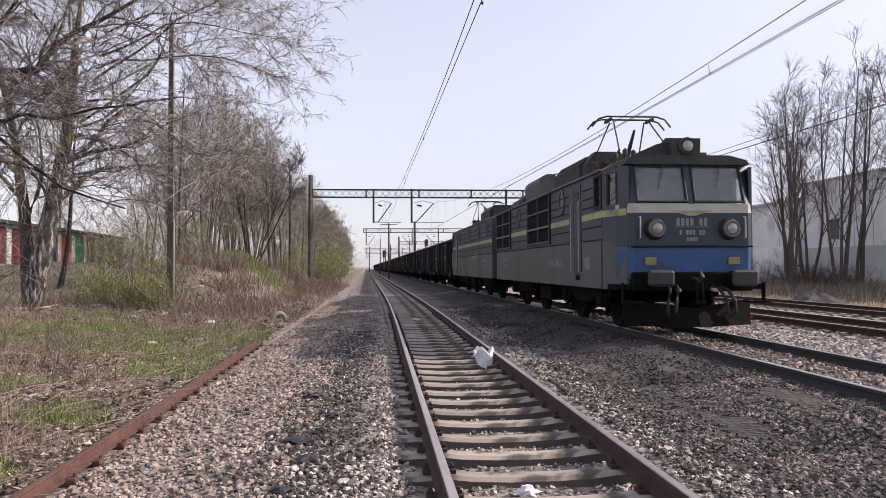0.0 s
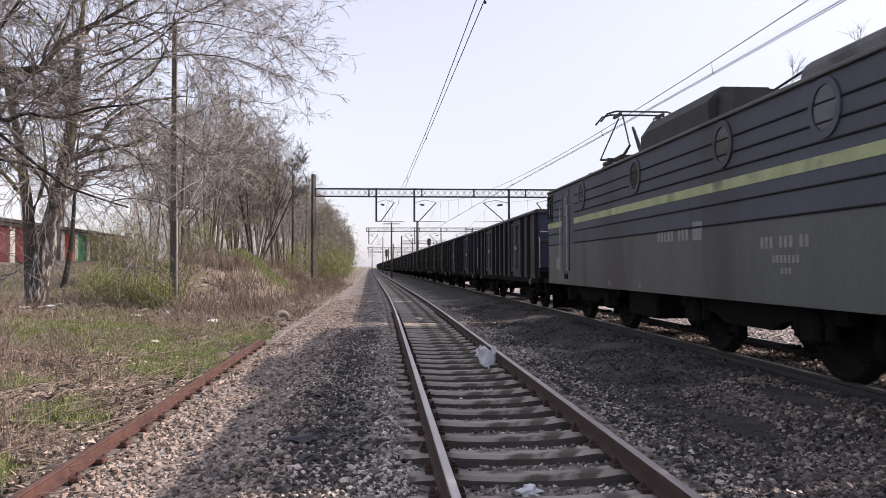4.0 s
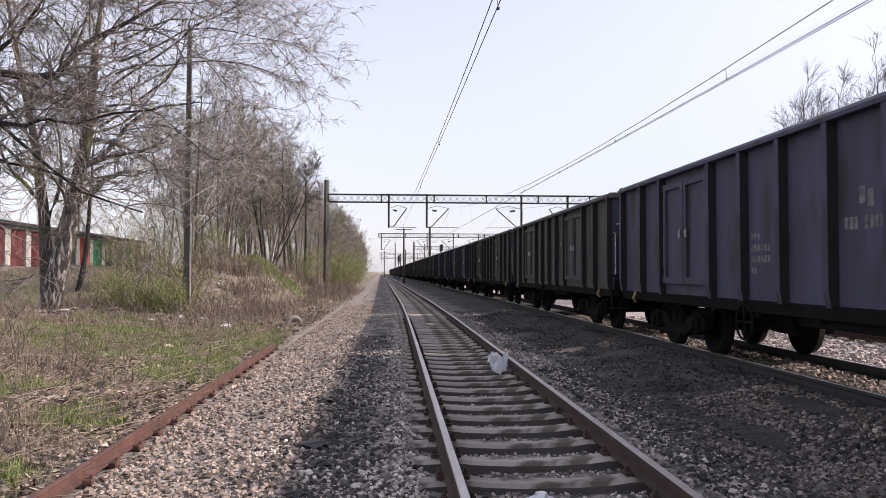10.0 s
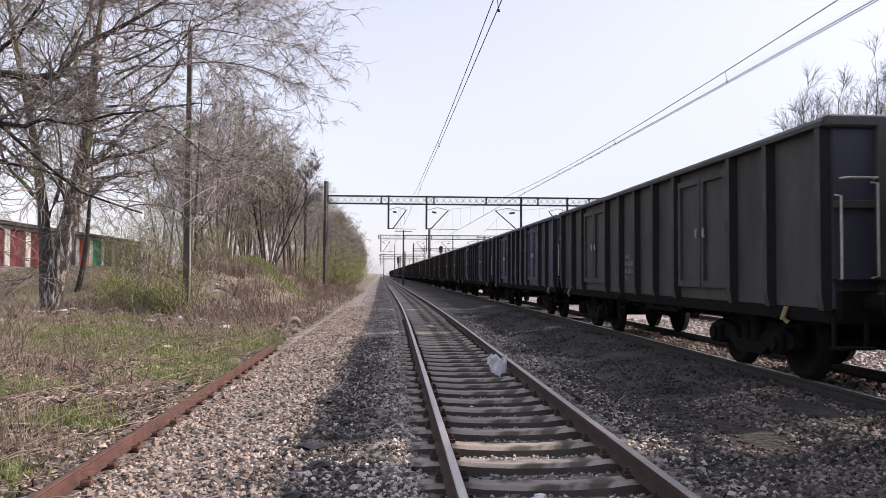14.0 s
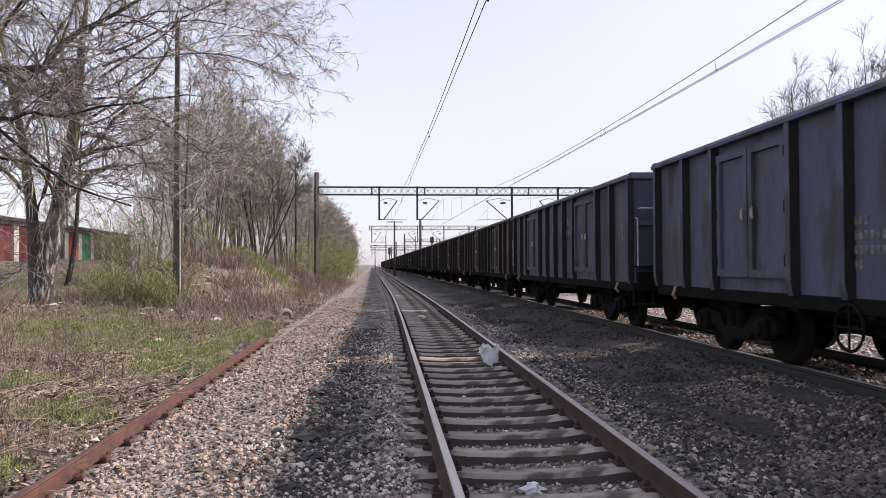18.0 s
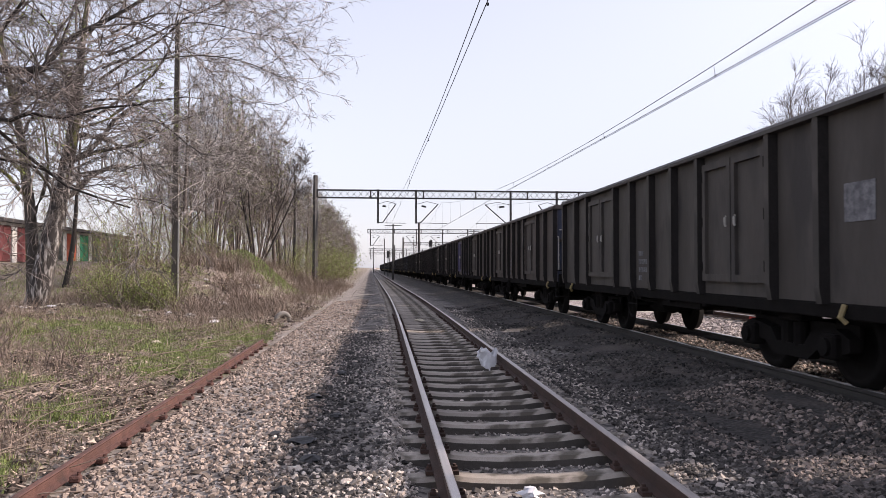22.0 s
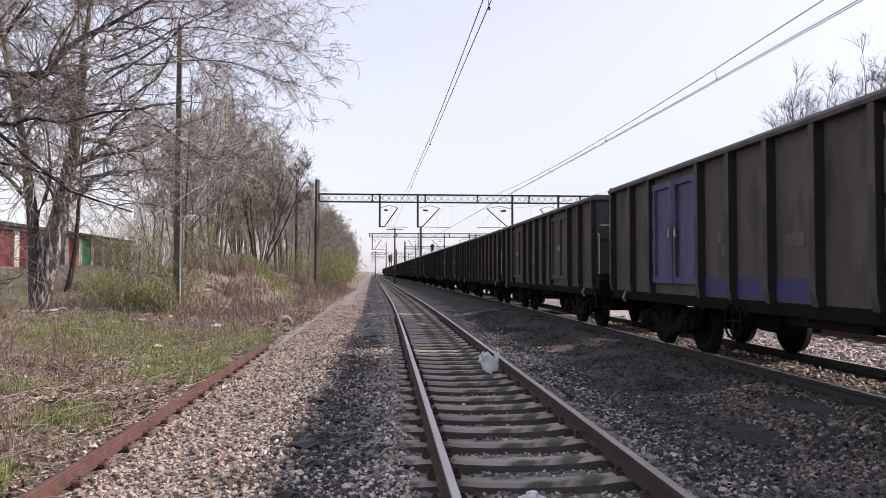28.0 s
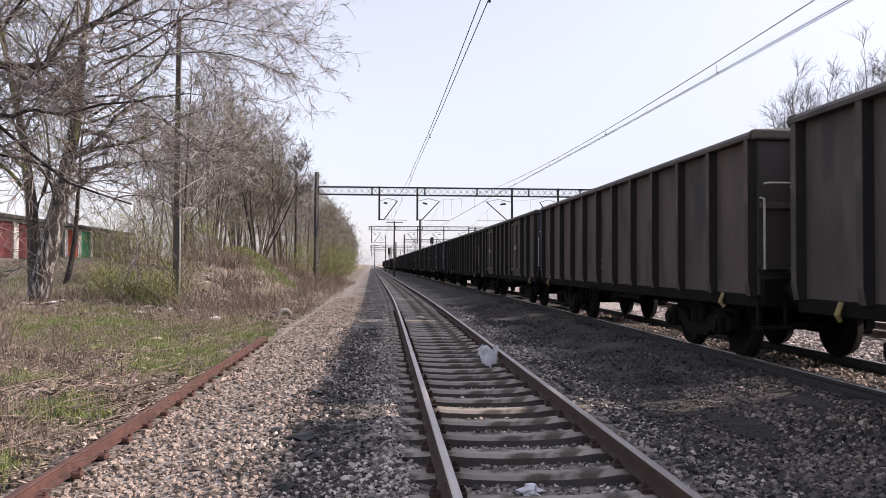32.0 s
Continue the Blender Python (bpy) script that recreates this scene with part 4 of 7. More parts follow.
def build_loco_section():
    """A section with its cab towards -y; the side towards -x has the large louvres, the other one round windows."""
    L = thing("locomotive_section", "grey and blue electric locomotive section with yellow-green stripe and roof pantograph", "locomotive", group="locomotive sections")
    front, rear = -LOCO_HALF, LOCO_HALF
    wide = 1.5
    # side walls in two colours: grey below, slate blue above the third ridge
    for s in (-1, 1):
        low = Geo().box(s * (wide - 0.03), 0.45, 1.325, 0.06, 13.3, 0.95)
        cab_side(L, s, front, 0.85, 1.8, GREY_SIDE)
        part("lower_side", low, GREY_SIDE, L)
        up = Geo()
        # the cab's side window is an opening
        w0, w1 = front + 0.84, front + 1.3
        cab_side(L, s, front, 1.803, 3.2, BLUE_SIDE)
        up.box(s * (wide - 0.03), (w1 + rear) / 2, 2.5, 0.06, rear - w1, 1.4)
        up.box(s * (wide - 0.03), (w0 + w1) / 2, 2.14, 0.06, w1 - w0, 0.68)
        up.box(s * (wide - 0.03), (w0 + w1) / 2, 3.15, 0.06, w1 - w0, 0.1)
        part("upper_side", up, BLUE_SIDE, L)
        fr = Geo()
        for y in (w0, w1):
            fr.box(s * (wide + 0.005), y, 2.79, 0.05, 0.05, 0.68, 0.006)
        for z in (2.47, 3.11):
            fr.box(s * (wide + 0.005), (w0 + w1) / 2, z, 0.05, w1 - w0 + 0.05, 0.05, 0.006)
        win = part("cab_side_window", fr, RUBBER, L)
        part("pane", Geo().box(s * (wide - 0.03), (w0 + w1) / 2, 2.79, 0.01, w1 - w0, 0.62), CLEAR_GLASS, win)
        # pressed ridges along the side, near black to paint in their shade lines
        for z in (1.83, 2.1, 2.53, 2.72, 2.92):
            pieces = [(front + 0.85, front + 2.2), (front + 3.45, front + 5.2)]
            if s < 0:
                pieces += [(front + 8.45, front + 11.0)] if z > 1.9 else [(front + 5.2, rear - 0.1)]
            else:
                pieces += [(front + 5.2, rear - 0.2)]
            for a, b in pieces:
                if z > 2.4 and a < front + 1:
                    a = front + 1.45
                part("side_ridge", Geo().box(s * (wide + 0.008), (a + b) / 2, z, 0.02, b - a, 0.024, 0.006), RIB_SHADE, L)
        # stripe, broken by door and louvres
        spans = [(front + 0.8, front + 2.3), (front + 3.4, front + 5.3), (front + 8.3, front + 11.1)] if s < 0 else [(front + 0.8, front + 2.3), (front + 3.4, rear)]
        for a, b in spans:
            part("stripe", Geo().box(s * (wide + 0.004), (a + b) / 2, 2.33, 0.006, b - a, 0.13), STRIPE, L, "pale yellow-green stripe")
        # driver's door, recessed, with handrails
        d = part("cab_door", Geo().box(s * (wide - 0.005), front + 2.68, 2.12, 0.03, 0.58, 1.98, 0.01), BLUE_SIDE, L)
        for y in (2.37, 2.99):
            part("door_gap", Geo().box(s * (wide - 0.006), front + y, 2.12, 0.026, 0.025, 1.98), GRILLE, L)
        part("notice_plate", Geo().box(s * (wide + 0.004), front + 1.91, 1.36, 0.008, 0.4, 0.26), PALE_PAINT, L, "small white notice plate")
        part("door_window", Geo().box(s * (wide + 0.012), front + 2.68, 2.72, 0.012, 0.34, 0.46, 0.004), DARK_GLASS, d)
        part("step_recess", Geo().box(s * (wide + 0.004), front + 2.68, 1.05, 0.02, 0.3, 0.12), GRILLE, L)
        for y in (front + 2.36, front + 3.02):
            part("hand_rail", Geo().tube([(s * (wide + 0.0), y, 1.15), (s * (wide + 0.07), y, 1.18), (s * (wide + 0.07), y, 2.72), (s * (wide + 0.0), y, 2.75)], 0.012, 6), WAGON_RAIL, L)
        for y in ((4.1, 9.7) if s < 0 else (4.1, 7.5, 10.8, 13.0)):
            round_window(L, s, front + y, 2.86)
        if s < 0:
            for a, b, cols in ((5.35, 8.2, 2), (11.15, 14.0, 2)):
                a, b = front + a, front + b
                fr = Geo()
                for z in (1.93, 2.34, 2.77, 3.2):
                    fr.box(-wide - 0.02, (a + b) / 2, z, 0.06, b - a, 0.055, 0.01)
                for k in range(cols + 1):
                    fr.box(-wide - 0.02, a + (b - a) * k / cols, 2.565, 0.06, 0.05, 1.32, 0.01)
                lv = part("louvre_frame", fr, BLUE_SIDE, L)
                part("louvre_stripe", Geo().box(-wide - 0.053, (a + b) / 2, 2.34, 0.006, b - a - 0.06, 0.05), LOUVRE_BAR, lv, "pale yellow-green stripe on the louvre bar")
                for q in (a - 0.045, b + 0.045):
                    part("louvre_edge", Geo().box(-wide - 0.012, q, 2.565, 0.05, 0.04, 1.38), RIB_SHADE, lv)
                part("louvre_back", Geo().box(-wide + 0.0, (a + b) / 2, 2.565, 0.012, b - a, 1.27), GRILLE, lv)
        # plain bars for the numbers on the side
        for dy, dz, ln, h in [(0.15 * k, 0, 0.1, 0.2) for k in (0, 1, 2, 3, 5, 6, 8)] if s < 0 else ((0, 0, 0.0, 0.0),):
            if ln:
                part("lettering", Geo().box(s * (wide + 0.003), front + 4.3 + dy, 1.38 + dz, 0.004, ln, h), PALE_PAINT, L)
        for dy, dz, ln, h in [(-0.45 + 0.1 * k, 0, 0.065, 0.13) for k in range(10) if k not in (3, 7)] + [(-0.2 + 0.08 * k, -0.19, 0.055, 0.085) for k in range(7)] + [(-0.03 + 0.08 * k, -0.32, 0.05, 0.07) for k in range(3)]:
            part("lettering", Geo().box(s * (wide + 0.003), front + 12.2 + dy, 1.55 + dz, 0.004, ln, h), PALE_PAINT, L)
        if s > 0:
            part("emblem", Geo().box(s * (wide + 0.003), front + 10.0, 1.78, 0.004, 0.3, 0.26), PALE_PAINT, L)
            for k in range(9):
                if k != 3:
                    part("lettering", Geo().box(s * (wide + 0.003), front + 9.65 - 0.135 * k, 1.74, 0.004, 0.095, 0.16), PALE_PAINT, L)
        for y in (6.0, 7.7):
            part("lettering", Geo().box(s * (wide + 0.003), front + y, 0.96, 0.004, 0.07, 0.1), PALE_PAINT, L)
    # rear wall, floor and gangway
    part("rear_wall", Geo().box(0, rear - 0.03, 2.05, 2.88, 0.06, 2.35), BLUE_SIDE, L)
    part("gangway", Geo().box(0, rear + 0.22, 2.1, 1.0, 0.5, 2.1, 0.05), RUBBER, L, "black rubber gangway bellows")
    part("floor_plate", Geo().box(0, 0, 0.9, 2.9, 14.0, 0.1), UNDER, L)
    # roof: an arched shell
    n = 12
    arch = [(-1.5, 3.17)] + [(-1.5 + 3.0 * k / n, 3.2 + 0.36 * math.sin(math.pi * min(1, max(0, k / n))) ** 0.7) for k in range(n + 1)] + [(1.5, 3.17)]
    roof = part("roof", Geo().slab(arch, "y", front + 0.75, rear), ROOF_SKIN, L)
    for s in (-1, 1):
        part("rain_gutter", Geo().box(s * 1.52, 0.4, 3.21, 0.05, 13.3, 0.05, 0.01), GREY_SIDE, L)
    # cab front: lower blue bow, teal band, raked windscreen between posts
    def bow(z0, z1, y0, y1, half0, half1, corner0=0.22, corner1=0.22):
        ring0 = [(-1.26, front + 0.12 + y0), (-half0, front + y0), (half0, front + y0), (1.26, front + 0.12 + y0)]
        ring1 = [(-1.26, front + 0.12 + y1), (-half1, front + y1), (half1, front + y1), (1.26, front + 0.12 + y1)]
        back = front + 0.4
        vs = [(p[0], p[1], z0) for p in ring0] + [(p[0], p[1], z1) for p in ring1] + [(-1.36, back, z0), (1.36, back, z0), (-1.36, back, z1), (1.36, back, z1)]
        fs = [(0, 1, 5, 4), (1, 2, 6, 5), (2, 3, 7, 6), (8, 0, 4, 10), (3, 9, 11, 7)]
        return Geo().add(vs, fs + [(0, 8, 9, 3, 2, 1), (4, 5, 6, 7, 11, 10)])
    part("lower_front", bow(1.05, 1.66, 0.03, 0.0, 1.12, 1.12), BLUE, L, "bright blue lower front panel")
    part("front_band", bow(1.665, 2.3, 0.0, 0.0, 1.12, 1.12), TEAL, L, "dark teal front panel")
    part("cream_stripe", bow(2.305, 2.485, -0.004, 0.02, 1.12, 1.12), CREAM, L, "cream front stripe")
    top_y = 0.24
    def screen(z):
        return front + 0.02 + (z - 2.5) / 0.76 * top_y
    for x0, x1 in ((-1.26, -1.07), (-0.06, 0.06), (1.07, 1.26)):
        g = Geo()
        vs = []
        for z in (2.48, 3.28):
            y = screen(z)
            c0 = 0.12 if x0 < -1.25 else 0.0
            c1 = 0.12 if x1 > 1.25 else 0.0
            vs += [(x0, y + c0, z), (x1, y + c1, z), (x1, y + c1 + 0.12, z), (x0, y + c0 + 0.12, z)]
        g.add(vs, [(0, 1, 5, 4), (1, 2, 6, 5), (2, 3, 7, 6), (3, 0, 4, 7), (0, 3, 2, 1), (4, 5, 6, 7)])
        part("window_post", g, TEAL, L)
    for x0, x1 in ((-1.07, -0.06), (0.06, 1.07)):
        g, p = Geo(), Geo()
        for xa in (x0 + 0.02, x1 - 0.02):
            g.tube([(xa, screen(2.52) - 0.01, 2.52), (xa, screen(3.23) - 0.01, 3.23)], 0.025, 6)
        for z in (2.52, 3.23):
            g.tube([(x0, screen(z) - 0.01, z), (x1, screen(z) - 0.01, z)], 0.025, 6)
        f = part("windscreen", g, RUBBER, L)
        vs = [(x0, screen(2.51) + 0.02, 2.51), (x1, screen(2.51) + 0.02, 2.51), (x1, screen(3.24) + 0.02, 3.24), (x0, screen(3.24) + 0.02, 3.24)]
        vs += [(a, b + 0.01, c) for a, b, c in vs]
        p.add(vs, [(0, 1, 2, 3), (4, 7, 6, 5), (0, 4, 5, 1), (1, 5, 6, 2), (2, 6, 7, 3), (3, 7, 4, 0)])
        part("pane", p, GLASS, f)
        xw = (x0 + x1) / 2 + 0.15
        part("wiper", Geo().tube([(xw - 0.05, screen(3.22) - 0.05, 3.26), (xw - 0.2, screen(2.75) - 0.03, 2.78)], 0.012, 5), RUBBER, L)
    part("cab_brow", Geo().slab([(-1.25, 3.25), (1.25, 3.25), (1.2, 3.34), (0.85, 3.43), (-0.85, 3.43), (-1.2, 3.34)], "y", front + 0.18, front + 0.9), ROOF, L)
    part("cab_back", Geo().box(0, front + 1.9, 2.1, 2.86, 0.05, 2.2), GREY_SIDE, L)
    part("control_desk", Geo().box(0, front + 0.66, 1.9, 2.5, 0.5, 0.9, 0.05), GRILLE, L)
    # roof headlamp in its housing
    hl = part("roof_lamp_housing", Geo().slab([(front + 0.22, 3.4), (front + 0.2, 3.76), (front + 0.55, 3.82), (front + 1.5, 3.6), (front + 1.6, 3.4)], "x", -0.28, 0.28), ROOF, L)
    part("side_fairing", Geo().slab([(-1.05, 3.4), (-0.29, 3.4), (-0.29, 3.72), (-0.5, 3.68), (-1.0, 3.46)], "y", front + 0.42, front + 1.5), ROOF, L)
    part("side_fairing", Geo().slab([(front + 0.4, 3.42), (front + 0.42, 3.52), (front + 1.4, 3.52), (front + 1.6, 3.42)], "x", 0.3, 0.5), ROOF, L)
    def lamp(name, x, z, y, r):
        b = part(name, Geo().tube([(x, y + 0.25, z), (x, y, z), (x, y - 0.03, z), (x, y - 0.03, z), (x, y + 0.01, z)], [r + 0.025, r + 0.025, r + 0.015, r, r - 0.005], 20, caps=False), LAMP_RING if name == "headlamp" else ROOF, L)
        part("lens", Geo().tube([(x, y, z), (x, y - 0.03, z), (x, y - 0.045, z)], [r, r * 0.7, r * 0.3], 20), LAMP_GLASS, b, "pale ribbed headlamp glass", True)
    lamp("roof_headlamp", 0.0, 3.6, front + 0.16, 0.15)
    for s in (-1, 1):
        lamp("headlamp", s * 0.73, 2.0, front - 0.14, 0.14)
        part("lamp_backing", Geo().tube([(s * 0.73, front + 0.02, 2.0), (s * 0.73, front - 0.02, 2.0), (s * 0.73, front - 0.1, 2.0)], [0.23, 0.21, 0.175], 22), RUBBER, L)
        part("hand_rail", Geo().tube([(s * 1.03, front - 0.0, 1.82), (s * 1.03, front - 0.07, 1.83), (s * 1.03, front - 0.07, 2.22), (s * 1.03, front - 0.0, 2.23)], 0.014, 6), HANDRAIL, L)
        part("warning_plate", Geo().box(s * 0.82, front - 0.015, 1.39, 0.22, 0.02, 0.14, 0.004), YELLOW, L, "faded yellow plate")
        b = part("buffer", Geo().box(s * 0.8, front - 0.28, 1.05, 0.3, 0.5, 0.3, 0.05), UNDER, L)
        part("buffer_head", Geo().box(s * 0.8, front - 0.5, 1.07, 0.5, 0.09, 0.3, 0.044), BUFFER, b)
        part("brake_hose", Geo().tube([(s * 0.35, front - 0.1, 0.92), (s * 0.4, front - 0.3, 0.86), (s * 0.48, front - 0.42, 0.66), (s * 0.5, front - 0.42, 0.46), (s * 0.42, front - 0.3, 0.36)], 0.032, 8), RUBBER, L)
        part("brake_hose", Geo().tube([(s * 0.5, front - 0.1, 0.9), (s * 0.56, front - 0.3, 0.84), (s * 0.64, front - 0.42, 0.64), (s * 0.65, front - 0.42, 0.44), (s * 0.57, front - 0.3, 0.34)], 0.032, 8), RUBBER, L)
        part("hose_tap", Geo().tube([(s * 0.34, front - 0.1, 0.86), (s * 0.34, front - 0.22, 0.84), (s * 0.4, front - 0.26, 0.86)], 0.035, 8), HANDRAIL, L, "bare metal hose tap")
        part("front_step", Geo().box(s * 1.2, front - 0.12, 0.62, 0.4, 0.3, 0.03).box(s * 1.38, front - 0.05, 0.8, 0.03, 0.1, 0.36), UNDER, L)
    part("ridge", Geo().box(0, front - 0.02, 1.665, 2.4, 0.05, 0.035, 0.01), RIB_SHADE, L)
    part("stripe_point", Geo().slab([(-0.4, 2.345), (0.4, 2.345), (0.08, 2.25), (-0.08, 2.25)], "y", front - 0.012, front + 0.02), STRIPE, L, "yellow-green point below the cream stripe")
    for dx, dz, ln, h in [(-0.27 + 0.09 * k, 0.11, 0.06, 0.14) for k in (0, 1, 2, 3, 5, 6)] + [(-0.22 + 0.065 * k, -0.09, 0.045, 0.095) for k in (0, 2, 3, 4, 6, 7)] + [(-0.08 + 0.055 * k, -0.22, 0.04, 0.075) for k in range(4)] + [(0, 0.015, 0.68, 0.012)]:
        part("lettering", Geo().box(dx, front - 0.006, 2.02 + dz, ln, 0.008, h), PALE_PAINT, L, "faded white numbers")
    part("buffer_beam", Geo().box(0, front + 0.02, 1.0, 2.36, 0.2, 0.36, 0.03), UNDER, L)
    hook = Geo().tube([(0, front - 0.05, 1.04), (0, front - 0.3, 1.02), (0.02, front - 0.42, 1.1), (0.0, front - 0.36, 1.18)], [0.06, 0.05, 0.04, 0.03], 8)
    part("coupling_hook", hook, BUFFER, L, "greasy dark coupling hook")
    link = Geo()
    for s in (-1, 1):
        link.tube([(s * 0.05, front - 0.3, 1.0), (s * 0.06, front - 0.36, 0.6)], 0.025, 6)
    link.tube([(-0.1, front - 0.36, 0.62), (0.1, front - 0.36, 0.62)], 0.035, 8)
    part("coupling_link", link, UNDER, L)
    plough = Geo().add([(-1.28, front + 0.3, 0.66), (0, front - 0.2, 0.5), (1.28, front + 0.3, 0.66), (-1.25, front + 0.2, 0.16), (0, front - 0.36, 0.16), (1.25, front + 0.2, 0.16), (-1.28, front + 0.34, 0.66), (0, front - 0.15, 0.5), (1.28, front + 0.34, 0.66), (-1.25, front + 0.25, 0.16), (0, front - 0.3, 0.16), (1.25, front + 0.25, 0.16)], [(0, 1, 4, 3), (1, 2, 5, 4), (6, 9, 10, 7), (7, 10, 11, 8), (0, 6, 7, 1), (1, 7, 8, 2), (3, 4, 10, 9), (4, 5, 11, 10), (0, 3, 9, 6), (2, 8, 11, 5)])
    part("snow_plough", plough, UNDER, L, "rusty dark snow plough")
    # roof equipment
    box = part("roof_vent", Geo().slab([(-0.6, 3.45), (0.6, 3.45), (0.64, 3.95), (0.4, 4.2), (-0.4, 4.2), (-0.64, 3.95)], "y", front + 5.7, front + 8.5), ROOF, L)
    part("vent_cap", Geo().slab([(-0.55, 3.45), (0.55, 3.45), (0.55, 3.95), (0.33, 4.26), (-0.33, 4.26), (-0.55, 3.95)], "y", front + 5.2, front + 5.66), ROOF, box)
    part("vent_foot", Geo().slab([(-0.5, 3.45), (0.5, 3.45), (0.45, 4.05), (-0.45, 4.05)], "y", front + 8.53, front + 9.0), ROOF, box)
    for k in range(9):
        y = front + 5.8 + 0.32 * k
        part("vent_rib", Geo().add([(-0.66, y, 3.95), (-0.42, y, 4.215), (-0.42, y + 0.05, 4.215), (-0.66, y + 0.05, 3.95), (-0.63, y, 3.93), (-0.39, y, 4.19), (-0.39, y + 0.05, 4.19), (-0.63, y + 0.05, 3.93)], [(0, 1, 2, 3), (7, 6, 5, 4), (0, 4, 5, 1), (1, 5, 6, 2), (2, 6, 7, 3), (3, 7, 4, 0)]), MESH_STEEL, box)
    part("roof_vent", Geo().slab([(-0.75, 3.4)] + [(-0.45 - 0.34 * math.cos(math.pi * k / 9), 3.98 + 0.28 * math.sin(math.pi * k / 9)) for k in range(10)] + [(-0.15, 3.4)], "y", front + 9.9, front + 12.3), ROOF_SKIN, L)
    part("air_reservoir", Geo().tube([(-0.6, front + 12.6, 3.66), (-0.6, front + 12.66, 3.66), (-0.6, front + 13.7, 3.66), (-0.6, front + 13.76, 3.66)], [0.1, 0.18, 0.18, 0.1], 14), ROOF, L)
    for a, b in ((9.7, 12.1), (12.6, 13.7)):
        part("roof_rail", Geo().tube([(-0.45, front + a, 3.7), (-0.45, front + a, 4.13), (-0.45, front + b, 4.13), (-0.45, front + b, 3.7)], 0.01, 6), MESH_STEEL, L)
    for y, x in ((1.75, -0.7), (1.95, -0.45), (2.25, -0.75), (2.5, -0.5)):
        part("roof_horn", Geo().tube([(x, front + y, 3.4), (x, front + y, 3.62), (x, front + y, 3.68), (x, front + y, 3.76), (x, front + y, 3.8)], [0.03, 0.035, 0.06, 0.055, 0.02], 10), ROOF, L)
    part("roof_cable", Geo().tube([(-0.4, front + 5.8, 3.8), (-0.4, front + 9.5, 4.2), (-0.4, front + 12, 3.95), (-0.4, rear + 0.3, 3.95)], 0.02, 6), COPPER, L)
    pantograph(L, front + 3.55)
    for c in (-3.6, 3.6):
        part("bogie", LOCO_BOGIE, None, L, at=pose(0, c, 0))
        for q in (-1.5, 1.5):
            part("wheelset", LOCO_WHEELS, None, L, at=pose(0, c + q, LOCO_R))
    part("equipment_box", Geo().box(-0.95, 0, 0.62, 0.6, 1.4, 0.46, 0.04), UNDER, L)
    part("equipment_box", Geo().box(0.95, 0, 0.62, 0.6, 1.4, 0.46, 0.04), UNDER, L)
    return L


LOCO_R = 0.6
LOCO_WHEELS = wheel_mesh(LOCO_R)


def loco_bogie():
    g = Geo()
    for s in (-1, 1):
        x = s * 1.08
        g.slab([(-2.1, 0.82), (2.1, 0.82), (2.1, 0.66), (0.9, 0.62), (0.6, 0.5), (-0.6, 0.5), (-0.9, 0.62), (-2.1, 0.66)], "x", x - 0.08, x + 0.08)
        for y in (-1.5, 1.5):
            g.box(x + s * 0.06, y, 0.6, 0.22, 0.36, 0.36, 0.05)
            for d in (-0.3, 0.3):
                g.tube([(x + s * 0.05, y + d, 0.48), (x + s * 0.05, y + d, 0.8)], 0.08, 10)
        for y in (-2.15, -0.85, 0.85, 2.15):
            g.box(s * 0.8, y, 0.45, 0.16, 0.1, 0.4, 0.02)
            g.tube([(s * 1.05, y, 0.34), (s * 1.05, y, 0.3)], 0.12, 8)
    for y in (-1.0, 0, 1.0):
        g.box(0, y, 0.7, 2.0, 0.2, 0.18)
    return g.mesh("bogie", UNDER)


LOCO_BOGIE = loco_bogie()


def pantograph(L, y):
    """Frame, four lower and four upper arms, and the collector head with its horns."""
    zb, zk, zt = 3.78, 3.88, 4.8
    p = part("pantograph", Geo().box(0, y, zb - 0.06, 1.5, 0.08, 0.08).box(0, y - 0.6, zb - 0.06, 1.3, 0.06, 0.06).box(0, y + 0.6, zb - 0.06, 1.3, 0.06, 0.06).box(-0.6, y, zb - 0.06, 0.06, 1.4, 0.06).box(0.6, y, zb - 0.06, 0.06, 1.4, 0.06), IRON, L)
    for s in (-1, 1):
        for d in (-0.6, 0.6):
            part("insulator", Geo().tube([(s * 0.6, y + d, 3.44), (s * 0.6, y + d, 3.5), (s * 0.6, y + d, 3.55), (s * 0.6, y + d, 3.61), (s * 0.6, y + d, 3.66), (s * 0.6, y + d, 3.72)], [0.05, 0.1, 0.05, 0.1, 0.05, 0.08], 10), RUST, L)
    for s in (-1, 1):
        for e in (-1, 1):
            part("arm", Geo().tube([(s * 0.5, y + e * 0.45, zb), (s * 0.58, y + e * 1.05, zk)], [0.04, 0.028], 6), RUST, p, "red-brown lower arm")
            part("arm", Geo().tube([(s * 0.58, y + e * 1.05, zk), (s * 0.42, y + e * 0.14, zt - 0.08)], 0.018, 6), IRON, p)
    for d in (-0.2, 0.2):
        part("collector_strip", Geo().tube([(-0.95, y + d, zt - 0.24), (-0.8, y + d, zt - 0.06), (-0.6, y + d, zt), (0.6, y + d, zt), (0.8, y + d, zt - 0.06), (0.95, y + d, zt - 0.24)], 0.022, 6), IRON, p)
    part("raising_strut", Geo().tube([(0.0, y + 0.5, 3.5), (0.05, y + 0.2, 4.0), (0.1, y - 0.1, 4.5)], [0.07, 0.055, 0.03], 8), IRON, p)
    part("head_bracket", Geo().box(-0.5, y, zt - 0.06, 0.06, 0.46, 0.06).box(0.5, y, zt - 0.06, 0.06, 0.46, 0.06), IRON, p)


LOCO = []


